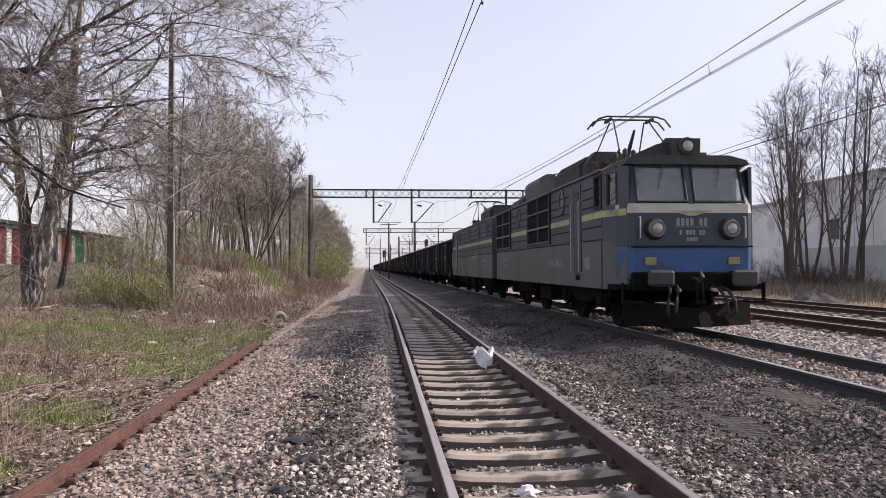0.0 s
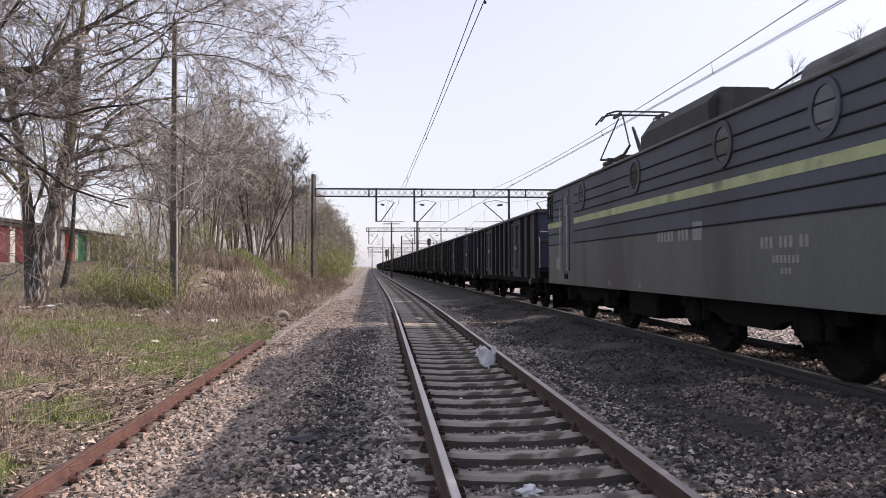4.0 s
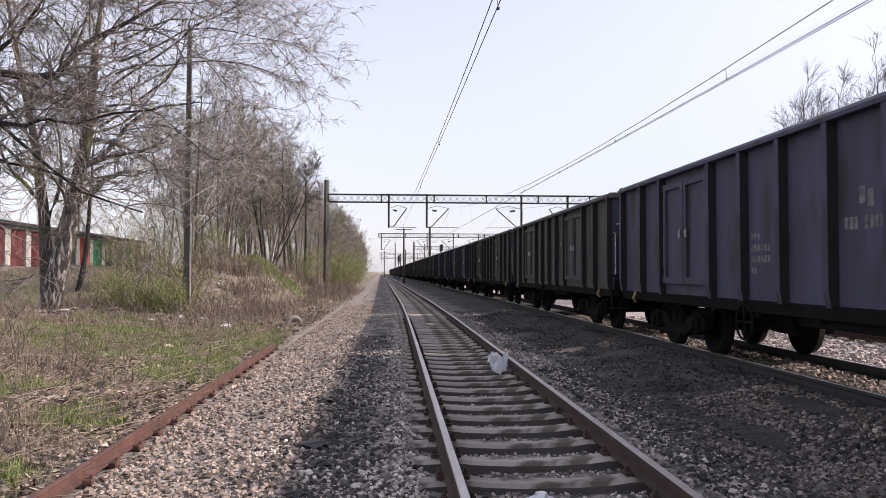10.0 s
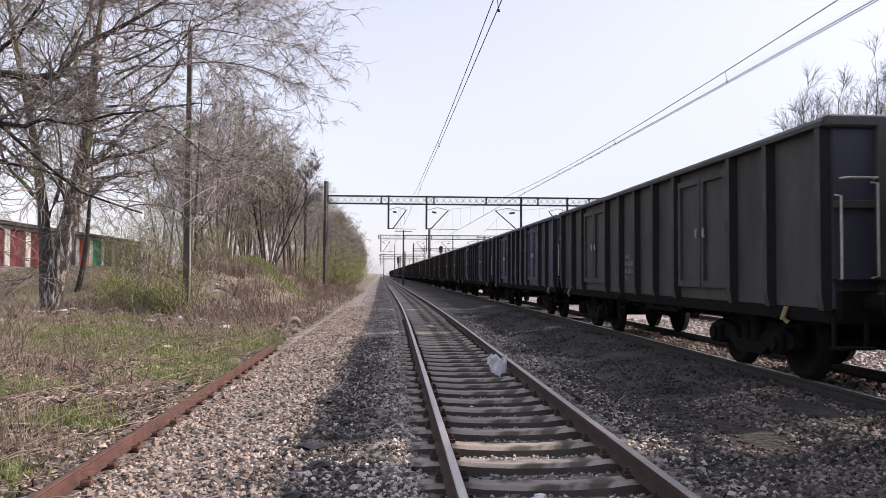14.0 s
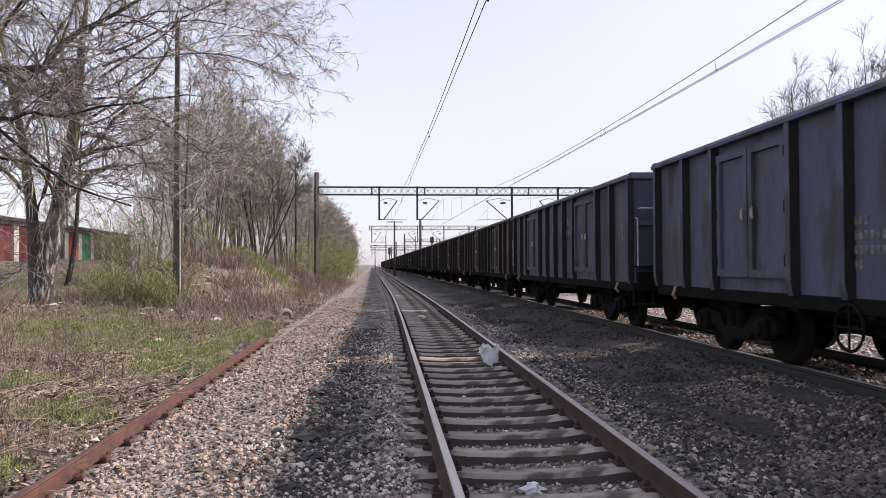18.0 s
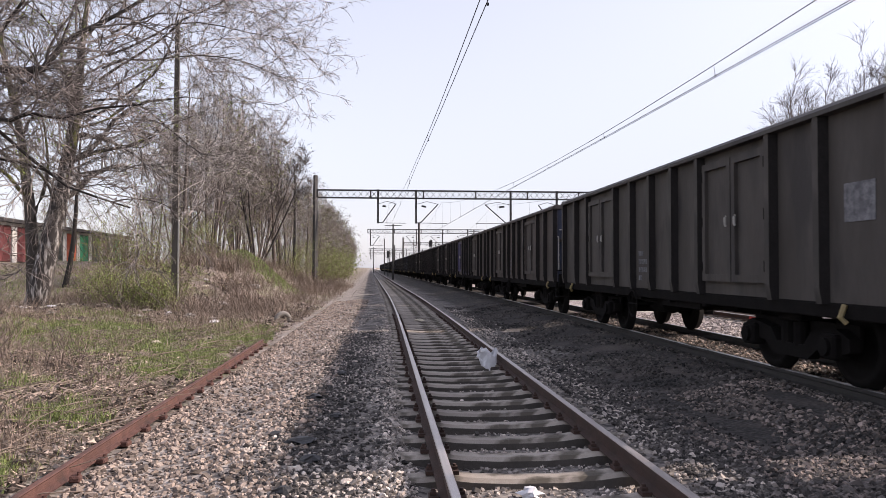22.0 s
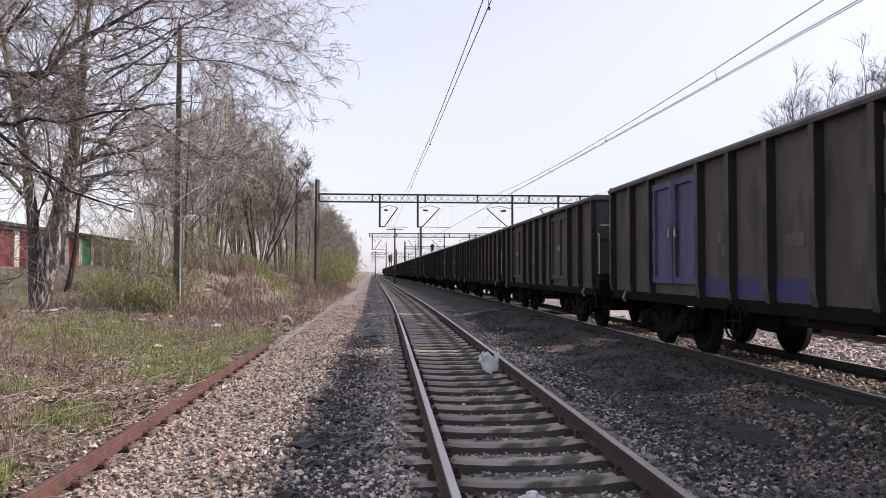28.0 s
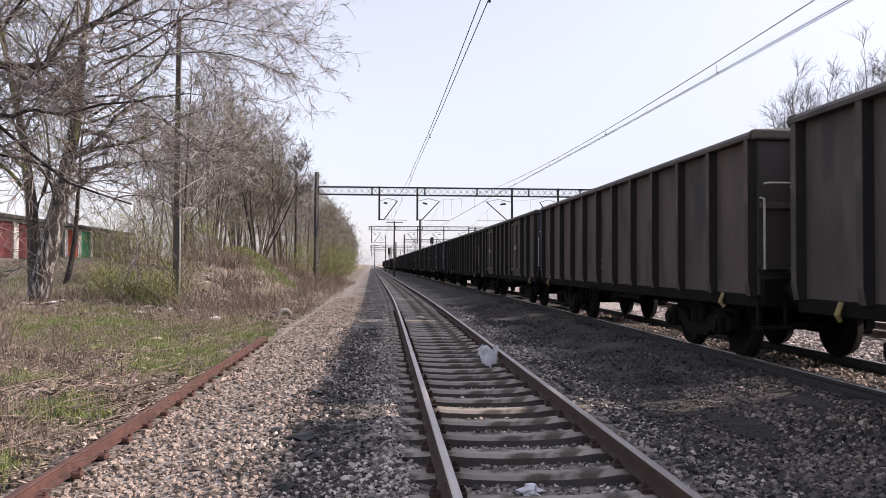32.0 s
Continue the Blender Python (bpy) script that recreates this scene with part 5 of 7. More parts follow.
def build_loco():
    a = build_loco_section()
    b = copy_thing(a, pose(0, 0, 0))
    a.scale, b.scale = (1.02, 1.02, 1.025), (1.02, 1.06, 1.025)
    LOCO.append((a, 21.49, 0))
    LOCO.append((b, 37.4, 180))


build_loco()
build_train()


# ---- overhead line ----
def lattice_beam(t, y, z0, z1, x0, x1, step):
    for z in (z0, z1):
        for dy in (-0.25, 0.25):
            part("chord", Geo().box((x0 + x1) / 2, y + dy, z, x1 - x0, 0.08, 0.1), IRON, t)
    n = int((x1 - x0) / step)
    cross = Geo()
    s = (x1 - x0) / n
    cross.tube([(0, 0, z0), (s, 0, z1)], 0.022, 4)
    cross.tube([(0, 0.001, z1), (s, 0.001, z0)], 0.022, 4)
    me = cross.mesh("lattice_cross", IRON)
    for k in range(n):
        part("lattice_cross", me, None, t, at=pose(x0 + s * k, y - 0.25, 0))
    for k in range(0, n + 1, 8):
        part("splice_plate", Geo().box(x0 + s * k, y - 0.26, (z0 + z1) / 2, 0.14, 0.06, z1 - z0), IRON, t)


def hanger(t, x, y, top, foot, tip, tip_z):
    """A mast hung from the beam, with its insulator, slanting bracket, stay and steady arm."""
    h = part("drop_mast", Geo().box(x, y, (top + foot) / 2, 0.18, 0.18, top - foot), IRON, t)
    part("bracket_tube", Geo().tube([(x, y, foot + 0.05), (x + 0.45 * (1 if tip > x else -1), y, foot + 0.08), (tip, y, tip_z)], 0.055, 6), IRON, h)
    part("stay", Geo().tube([(x, y, top - 1.4), ((x + tip) / 2, y, tip_z + 0.25), (tip, y, tip_z)], 0.025, 5), MESH_STEEL, h)
    part("insulator", Geo().tube([(x + 0.25 * (tip - x), y, top - 1.55), (x + 0.45 * (tip - x), y, top - 1.62)], 0.09, 8), IRON, h)
    part("steady_arm", Geo().tube([(x, y, foot + 0.05), (tip + 0.9 * (1 if tip > x else -1), y, foot + 0.02)], 0.025, 5), MESH_STEEL, h)


def build_gantry(y, left=-5.7, span=36.0, hangers=(), stands=(-5.7, 30.3)):
    t = thing("gantry", "dark steel lattice gantry spanning the tracks with overhead line brackets", "gantry", group="overhead line gantries")
    b = bend(y)
    z0, z1 = 8.3, 9.02
    for x in stands:
        post = Geo()
        zb = land(x + b, y)
        post.tube([(x + b, y, zb - 0.4), (x + b, y, 10.4)], [0.27, 0.21], 4)
        part("post", post, IRON, t, "dark steel post")
    lattice_beam(t, y, z0, z1, left + b + 0.2, left + span + b - 0.2, 0.62)
    for x, tip in hangers:
        hanger(t, x + b, y, z1 + 0.1, 5.9, tip + b, 7.75)
    return t


GANTRIES = [72.0 * k for k in range(1, 6)]
FAR_HANGERS = ((-0.5, 1.2), (8.2, 6.3), (13.2, 10.9), (18.0, 16.0))
for gy in GANTRIES:
    if gy == 72.0:
        build_gantry(gy, hangers=((0.19, 1.9), (3.8, 5.9), (12.9, 10.42), (17.4, 15.6), (23.9, 22.0)))
    elif gy == 216.0:
        build_gantry(gy, 8.6, 24.0, FAR_HANGERS[2:], (8.8, 32.4))
    else:
        build_gantry(gy, -1.2, 32.0, FAR_HANGERS, (8.7, 30.6))


def wire_run(x_far, stagger, z_near, z_far, low, dip, words, start=-30.0, end=360.0, twin=True, first=6.4, every=7.0):
    """Contact wire, sagging bearer and droppers along one track; the line is staggered sideways near the camera."""
    w = thing("overhead_wires", words, "overhead line")
    sup = [dip - 54.0] + GANTRIES

    def at(y):
        x = x_far + stagger * min(1.0, max(0.0, (28 - y) / 18)) + bend(y)
        z = z_near + (z_far - z_near) * smoothstep(y, 0, 45)
        if y < GANTRIES[0]:
            return x, z, low + 0.00088 * (y - dip) ** 2
        k = max(0, min(len(sup) - 2, sum(y >= q for q in sup) - 1))
        f = (y - sup[k]) / (sup[k + 1] - sup[k])
        return x, z, z_far + 0.3 + 2.0 * (2 * f - 1) ** 2
    ys = [start + 4.0 * k for k in range(int((end - start) / 4) + 1)]
    part("contact_wire", Geo().tube([(at(y)[0], y, at(y)[1]) for y in ys], 0.0075, 5), COPPER, w)
    if twin:
        part("contact_wire", Geo().tube([(at(y)[0] + 0.075, y, at(y)[1] + 0.01) for y in ys], 0.0065, 5), COPPER, w)
    part("bearer_wire", Geo().tube([(at(y)[0], y, at(y)[2]) for y in ys], 0.008, 5), COPPER, w)
    for k in range(18):
        y = first + every * k
        if y < start:
            continue
        x, z, top = at(y)
        part("dropper", Geo().tube([(x + 0.03, y, z), (x, y, top)], 0.005, 4), COPPER, w)
        part("clamp", Geo().box(x + 0.03, y, z + 0.02, 0.03, 0.03, 0.035), COPPER, w)


wire_run(1.2, 0.22, 5.3, 5.35, 5.5, 21.0, "overhead contact wire above the near track", twin=False, first=10.4, every=11.4)
wire_run(6.05, 0.0, 5.1, 5.43, 5.36, 18.0, "overhead contact wires above the train track")
wire_run(11.2, 0.0, 5.15, 5.4, 5.42, 20.0, "overhead contact wires above the third track", 8.0)


def line_post(x, y, h, arms=()):
    zb = land(x, y)
    t = thing("line_post", "tall dark trackside post", "post", group="trackside posts")
    part("shaft", Geo().tube([(x, y, zb - 0.3), (x, y, zb + h)], [0.16, 0.1], 8), IRON, t)
    for z, ln in arms:
        part("cross_arm", Geo().box(x, y, zb + z, ln, 0.1, 0.1), IRON, t)


for x, y, h, arms in ((2.7, 108, 7.95, ((7.75, 2.4),)), (3.0, 190, 9.0, ()), (0.6, 260, 9.0, ((8.5, 2.0),)), (-7.0, 66, 8.6, ()), (-12.2, 230, 9, ()), (-8.8, 160, 8, ()), (20.0, 150, 9, ((8.8, 2.2),)), (11.5, 210, 9.5, ())):
    line_post(x + bend(y), y, h, arms)


def signal_post(x, y, h):
    t = thing("railway_signal", "dark colour-light railway signal on a post", "railway signal")
    part("post", Geo().tube([(x, y, 0), (x, y, h - 0.6)], 0.09, 8), IRON, t)
    part("lamp_head", Geo().box(x, y, h, 0.5, 0.3, 1.3, 0.1), IRON, t)
    part("lamp_hood", Geo().tube([(x, y - 0.35, h + 0.35), (x, y - 0.1, h + 0.35)], 0.13, 10), IRON, t)


signal_post(2.96 + bend(150), 150, 4.4)
signal_post(11.5 + bend(150), 150, 6.6)
signal_post(11.9 + bend(158), 158, 6.8)


# ---- utility pole by the birch ----
def utility_pole():
    x, y = -7.85, 29.4
    zb = land(x, y) - 0.2
    t = thing("utility_pole", "tall weathered concrete utility pole with painted sunlit lower edge", "utility pole")
    part("shaft", Geo().slab([(-0.12, -0.11), (0.12, -0.11), (0.12, 0.11), (-0.12, 0.11)], "z", zb, zb + 11.0), POLE, t)
    me = t.children[0].data
    for v in me.vertices:
        if v.co.z > zb + 5:
            v.co.x *= 0.62
            v.co.y *= 0.62
    # Pale strip stands in for sunlight along the pole's right edge.
    part("edge_strip", Geo().box(0.14, -0.11, zb + 1.7, 0.05, 0.05, 3.3), HANDRAIL, t, "pale strip painting the sunlit edge")
    t.matrix_basis = pose(x, y, 0)


utility_pole()


# ---- garages on the bank ----
def build_garages():
    kinds = [(MAROON, "maroon")] * 3 + [(DARK_DOOR, "dark grey"), (DARK_DOOR, "dark grey"), (ORANGE, "orange-red"), (GREEN, "green"), (DARK_DOOR, "dark grey"), (DARK_DOOR, "dark grey"), (GREEN, "green"), (DARK_DOOR, "dark grey")]
    wide, zb = 2.6, 2.0
    for k, (d, wd) in enumerate(kinds):
        y = 43.6 + wide * (k - 2)
        t = thing("garage", f"low plastered garage with a {wd} double door and tar roof", "garage", pose(-20.4 - 0.06 * (y - 45), y, zb, 0, 0, 3.4), group="row of garages")
        # the front faces +x; the doors hang between the piers
        for yy in (0.16, wide - 0.17):
            part("pier", Geo().box(-0.12, yy, 0.75, 0.24, 0.32, 2.7), RENDER_WALL, t, "white plastered pier")
        part("lintel", Geo().box(-0.12, wide / 2, 2.02, 0.24, wide - 0.65, 0.16), RENDER_WALL, t)
        part("side_wall", Geo().box(-3.0, 0.12, 0.75, 5.5, 0.2, 2.7), RENDER_WALL, t)
        part("back_wall", Geo().box(-5.85, wide / 2, 0.75, 0.2, wide - 0.02, 2.7), RENDER_WALL, t)
        for q in (0, 1):
            yc = wide / 2 + (q - 0.5) * 0.97
            leaf = part("door_leaf", Geo().box(-0.1, yc, 0.95, 0.06, 0.95, 1.95, 0.01), d, t, f"{wd} door leaf")
            for z in (0.4, 1.5):
                part("brace", Geo().box(-0.055, yc, z, 0.03, 0.85, 0.06), d, leaf)
        part("roof", Geo().box(-2.9, wide / 2, 2.2, 6.4, wide - 0.01, 0.14, 0.02), TAR, t)
        part("fascia", Geo().box(0.34, wide / 2, 2.19, 0.06, wide - 0.01, 0.2), TAR, t)


build_garages()


# ---- warehouse and the ground beyond the tracks ----
def build_warehouse():
    x0, zt = 33.0, 7.9
    t = thing("warehouse", "long grey corrugated warehouse behind bare trees", "warehouse")
    part("wall", Geo().box(x0 + 12, 30.25, 3.95, 24, 52.5, 7.9), CLAD_WALL, t)
    part("roof_edge", Geo().box(x0 + 12, 30.25, 7.97, 24.3, 52.7, 0.18), CLAD_DARK, t)
    seam = Geo().box(0, 0, 0, 0.03, 0.06, 7.6).mesh("panel_seam", CLAD_DARK)
    for k in range(26):
        part("panel_seam", seam, None, t, at=pose(x0 - 0.012, 5.0 + 2.05 * k, 3.9))
    for k in range(6):
        w = part("window", Geo().box(x0 - 0.02, 15.4 + 7.4 * k, 4.3, 0.06, 1.5, 1.6, 0.01), CLAD_DARK, t, "dark window in the grey wall")
        part("pane", Geo().box(x0 - 0.055, 15.4 + 7.4 * k, 4.3, 0.012, 1.3, 1.4), DARK_PANE, w)
    part("plinth", Geo().box(x0 - 0.03, 30.25, 1.5, 0.06, 52.4, 3.0), CLAD_DARK, t)
    t2 = thing("warehouse", "lower pale grey warehouse with plain walls", "warehouse")
    part("wall", Geo().box(x0 + 12, 82, 3.4, 24, 50, 6.8), CLAD_WALL, t2)
    part("roof_edge", Geo().box(x0 + 12, 82, 6.9, 24.3, 50.2, 0.2), CLAD_DARK, t2)
    for k in range(9):
        part("panel_seam", Geo().box(x0 - 0.01, 60 + 5.4 * k, 3.3, 0.03, 0.08, 6.4), CLAD_DARK, t2)
    part("dado", Geo().box(x0 - 0.03, 82, 1.6, 0.06, 49.8, 3.2), CLAD, t2, "paler lower wall panels")


build_warehouse()


def gravel_heap(x, y, r, h):
    rnd = random.Random(3)
    g = Geo()
    n, m = 20, 6
    vs = [(x, y, land(x, y) + h)]
    for j in range(1, m + 1):
        for k in range(n):
            a = 2 * math.pi * k / n
            q = r * j / m * (1 + 0.25 * noise.noise(Vector((math.cos(a) * 2, math.sin(a) * 2, j * 0.5))))
            vs.append((x + q * math.cos(a), y + 0.7 * q * math.sin(a), land(x, y) - 0.05 + h * (1 - j / m) ** 0.9 + 0.06 * rnd.uniform(-1, 1) * (j < m)))
    fs = [(0, 1 + k, 1 + (k + 1) % n) for k in range(n)]
    for j in range(m - 1):
        for k in range(n):
            a, b = 1 + j * n + k, 1 + j * n + (k + 1) % n
            fs.append((a, a + n, b + n, b))
    g.add(vs, fs)
    solo("gravel_heap", g, SOOT_STONES, "heap of dirty gravel beside the tracks", "gravel heap")


gravel_heap(17.6, 29.3, 1.3, 0.65)
part("paint_mark", Geo().box(THIRD_X - 0.7535 + bend(21) - 0.04, 20.6, 0.24, 0.02, 0.5, 0.09), RED, bpy.data.objects["track_3"], "red paint mark")


# ---- trees ----
def bough(g, p, d, ln, r, bits, rnd, droop=0.0, wander=0.25, n=4, taper=0.35):
    """One limb of some bits; returns its points and directions."""
    pts, dirs, rad = [p.copy()], [d.copy()], [r]
    for k in range(bits):
        d = (d + Vector((rnd.uniform(-1, 1), rnd.uniform(-1, 1), rnd.uniform(-1, 1))) * wander + Vector((0, 0, -droop))).normalized()
        p = p + d * (ln / bits)
        pts.append(p.copy())
        dirs.append(d.copy())
        rad.append(r * (1 - (1 - taper) * (k + 1) / bits))
    if n == 2:
        # hair-thin shoots: a strip that turns its face at random
        w = Vector((rnd.uniform(-1, 1), rnd.uniform(-1, 1), rnd.uniform(-1, 1))).cross(dirs[0])
        w = w.normalized() if w.length > 1e-6 else Vector((1, 0, 0))
        m = len(pts)
        g.add([tuple(q + w * s) for q, s in zip(pts, rad)] + [tuple(q - w * s) for q, s in zip(pts, rad)], [(i, i + 1, m + i + 1, m + i) for i in range(m - 1)])
    else:
        g.tube(pts, rad, n, caps=False)
    return pts, dirs, rad


def side_way(d, rnd, spread):
    v = Vector((rnd.uniform(-1, 1), rnd.uniform(-1, 1), rnd.uniform(-1, 1)))
    v = (v - v.dot(d) * d)
    v = v.normalized() if v.length > 1e-6 else Vector((1, 0, 0))
    return (d * math.cos(spread) + v * math.sin(spread)).normalized()


def build_tree(name, seed, height, trunk_r, limbs, branches, twigs, fine, droop=0.0, lean=(0, 0), bark=None, twig=None, crown_from=0.25, forks=1, leaves=0, spread=0.9, limb_len=0.42, twig_len=1.0, extra=(), fine_r=0.0045, crooked=(), wind=1.0, leaf_size=1.0, fan=0.22):
    """A bare tree: forked trunk, limbs, branches and drooping twigs, some with young leaves."""
    rnd = random.Random(seed)
    t = thing(name, "", "")
    trunk, crown, leaf = Geo(), Geo(), Geo()
    stems = []
    for f in range(forks):
        d0 = Vector((lean[0] + rnd.uniform(-0.12, 0.12) + (fan * (f - (forks - 1) / 2)), lean[1] + rnd.uniform(-0.1, 0.1), 1)).normalized()
        h = height * rnd.uniform(0.85, 1.0)
        pts, dirs, rad = bough(trunk, Vector((0.12 * f, 0.05 * f, -0.3)), d0, h, trunk_r * (1 if f == 0 else 0.75), 12, rnd, -0.03, 0.07, 8, 0.12)
        stems.append((pts, dirs, rad, h))
    limb_list = []
    for pts, dirs, rad, h in stems:
        for k in range(limbs):
            f = crown_from + (0.97 - crown_from) * (k + rnd.random()) / limbs
            i = min(len(pts) - 2, int(f * (len(pts) - 1)))
            p = pts[i].lerp(pts[i + 1], f * (len(pts) - 1) - i)
            d = side_way(dirs[i], rnd, spread * rnd.uniform(0.7, 1.15))
            d.z = abs(d.z) * 0.9 + 0.1
            limb_list.append((p, d.normalized(), h * limb_len * (1.15 - 0.75 * f) * rnd.uniform(0.8, 1.2), rad[i] * 0.42))
    for e in extra:
        limb_list.append((Vector(e[0]), Vector(e[1]).normalized(), e[2] * 1.06, e[3] * 0.9, 12))
    for pts, r in crooked:
        lp = [Vector(p) for p in pts]
        ld = [(b - a).normalized() for a, b in zip(lp, lp[1:])]
        ld.append(ld[-1])
        lr = [r * (1 - 0.7 * k / (len(lp) - 1)) for k in range(len(lp))]
        trunk.tube(lp, lr, 7, caps=False)
        limb_list += [(lp[k].lerp(lp[k + 1], rnd.random()), side_way(ld[k], rnd, 0.8), rnd.uniform(1.2, 2.4), lr[k] * 0.5) for k in range(len(lp) - 1) for _ in range(2)]
    for p, d, ln, r, *more in limb_list:
        lp, ld, lr = bough(trunk if r > 0.045 else crown, p, d, ln, max(r, 0.015), 8, rnd, droop * 0.15, 0.24 * wind, 5, 0.15)
        for _ in range(branches + sum(more)):
            f = rnd.uniform(0.45 if more else 0.2, 1.0) * (len(lp) - 1.001)
            i = int(f)
            bp, bd, br = bough(crown, lp[i].lerp(lp[i + 1], f - i), side_way(ld[i], rnd, rnd.uniform(0.4, 0.9)), ln * rnd.uniform(0.25, 0.5), max(lr[i] * 0.45, 0.012), 6, rnd, droop * 0.4 - 0.03, 0.3 * wind, 3, 0.35)
            for _ in range(twigs):
                f2 = rnd.uniform(0.15, 1.0) * (len(bp) - 1.001)
                i2 = int(f2)
                tp, td, tr = bough(crown, bp[i2].lerp(bp[i2 + 1], f2 - i2), side_way(bd[i2], rnd, rnd.uniform(0.3, 0.9)), twig_len * rnd.uniform(0.4, 1.0), 0.006 if fine_r < 0.006 else fine_r, 3, rnd, droop, 0.38 * wind, 3, 0.5)
                for _ in range(fine):
                    i3 = rnd.randrange(len(tp) - 1)
                    bough(crown, tp[i3], side_way(td[i3], rnd, rnd.uniform(0.3, 0.8)), twig_len * rnd.uniform(0.2, 0.55), fine_r * 1.2, 3, rnd, droop * 1.8, 0.4, 2, 0.5)
                for _ in range(leaves):
                    q = tp[rnd.randrange(len(tp))] + Vector((rnd.uniform(-0.1, 0.1), rnd.uniform(-0.1, 0.1), rnd.uniform(-0.1, 0.1)))
                    s = rnd.uniform(0.04, 0.09) * leaf_size
                    a, b = Vector((rnd.uniform(-1, 1), rnd.uniform(-1, 1), rnd.uniform(-1, 1))) * s, Vector((rnd.uniform(-1, 1), rnd.uniform(-1, 1), rnd.uniform(-1, 1))) * s
                    leaf.add([tuple(q), tuple(q + a), tuple(q + a + b), tuple(q + b)], [(0, 1, 2, 3)])
    part("trunk", quick(trunk, "trunk", bark or BARK, True), None, t)
    part("crown", quick(crown, "crown", twig or TWIG), None, t)
    if leaves:
        part("foliage", quick(leaf, "foliage", LEAF), None, t)
    return t


def quick(g, name, mat, smooth=False):
    """A mesh straight from the lists, for large ones."""
    me = bpy.data.meshes.new(name)
    me.from_pydata(g.v, [], g.f)
    me.materials.append(mat)
    if smooth:
        me.shade_smooth()
    return me


def plant(t, x, y, turn=0.0, size=1.0, label="", group=""):
    t.matrix_basis = pose(x, y, land(x, y), 0, 0, turn) @ Matrix.Diagonal((size, size, size, 1))
    return tagged(t, label, "tree", group)


def build_trees():
    rnd = random.Random(21)
    # the old birch by the garages, its limbs hanging out over the grass
    reach = [((0.27 * z, 0, z), (0.95, b, c), ln, r) for z, b, c, ln, r in ((4.4, -0.3, 0.15, 4.6, 0.04), (5.0, 0.1, 0.3, 6.6, 0.05), (5.6, 0.3, 0.35, 6.0, 0.045), (6.2, -0.2, 0.45, 6.8, 0.06), (6.9, 0.15, 0.4, 6.8, 0.05), (7.6, -0.1, 0.5, 7.0, 0.055), (8.4, 0.1, 0.6, 6.4, 0.05), (9.2, 0.0, 0.7, 6.2, 0.05), (10.2, 0.0, 0.8, 5.6, 0.045), (7.2, 0.25, 0.25, 6.6, 0.045), (8.0, -0.3, 0.45, 6.4, 0.045))]
    big = build_tree("birch_tree", 3, 14.0, 0.38, 11, 10, 8, 6, 0.05, (0.28, 0.0), BIRCH, TWIG_PALE, 0.22, 1, 0, 0.95, 0.46, 0.75, extra=reach, fine_r=0.0055, wind=1.35)
    plant(big, -11.55, 26.0, 0, 1, "old leaning birch with flaking bark and bare drooping twigs")
    mate = build_tree("tree", 8, 13.5, 0.26, 9, 7, 6, 4, 0.03, (-0.03, 0.0), MOSSY, TWIG, 0.24, 2, 9, 0.9, 0.42, 0.8, fine_r=0.0055, leaf_size=0.65, wind=1.3, fan=0.1)
    plant(mate, -11.66, 26.6, 0, 1, "bare forked tree with mossy stems and first leaf buds")
    edge = build_tree("tree", 15, 10.5, 0.19, 7, 6, 5, 4, 0.03, (0.06, 0.0), DARK_BARK, TWIG, 0.3, 1, 0, 1.0, 0.5, 0.7, wind=1.35,
                      extra=(((0.25, 0, 4.0), (1.0, 0.1, 0.12), 4.6, 0.075), ((0.3, 0, 5.2), (0.95, -0.2, 0.3), 5.0, 0.06), ((0.2, 0, 3.2), (0.9, 0.2, 0.0), 4.0, 0.05), ((0.35, 0, 6.2), (0.9, 0.1, 0.4), 5.2, 0.05), ((0.4, 0, 7.2), (0.95, 0.2, 0.25), 5.0, 0.05), ((0.3, 0, 5.6), (0.9, 0.3, 0.15), 4.6, 0.045), ((0.3, 0, 4.6), (1.0, 0.0, 0.2), 4.4, 0.05)),
                      crooked=((((0.3, 0.0, 4.78), (1.2, 0.05, 5.23), (2.17, 0.00, 5.28), (3.33, 0.10, 5.13), (3.93, 0.20, 5.09), (4.27, 0.30, 5.17), (4.42, 0.40, 5.45), (4.56, 0.50, 5.71), (4.83, 0.60, 5.97), (5.22, 0.70, 6.22), (5.58, 0.80, 6.48), (6.19, 0.90, 6.95)), 0.1), (((0.3, 0.0, 4.28), (1.2, -0.05, 4.63), (2.19, 0.00, 4.59), (3.45, -0.09, 4.15), (3.93, -0.17, 4.09), (4.25, -0.26, 4.20), (4.87, -0.34, 4.11), (5.60, -0.43, 4.29), (6.33, -0.51, 4.35)), 0.06), (((0.3, 0.0, 5.08), (1.4, 0.0, 5.03), (2.38, 0.00, 4.70), (3.37, 0.08, 4.13), (4.14, 0.17, 3.43), (4.76, 0.25, 2.93), (5.25, 0.33, 2.75), (5.86, 0.42, 2.55)), 0.05), (((0.25, 0.0, 3.58), (1.2, 0.05, 4.28), (2.18, 0.00, 4.91), (3.42, -0.08, 5.55), (3.75, -0.17, 5.76), (3.99, -0.25, 6.03), (4.27, -0.33, 6.38), (4.50, -0.42, 6.72)), 0.06)))
    plant(edge, -10.7, 14.5, 0, 1, "bare tree with dark limbs reaching over the grass")
    # a slim dark tree leaning beside the birch, and a fan of alder stems behind the mound
    slim = build_tree("tree", 19, 8.5, 0.13, 8, 6, 5, 3, 0.0, (0.2, 0.0), DARK_BARK, TWIG, 0.35, 1, 0, 0.8, 0.45, 0.9, fine_r=0.006, wind=1.2)
    plant(slim, -13.0, 32.0, 0, 1, "slim dark tree leaning beside the birch")
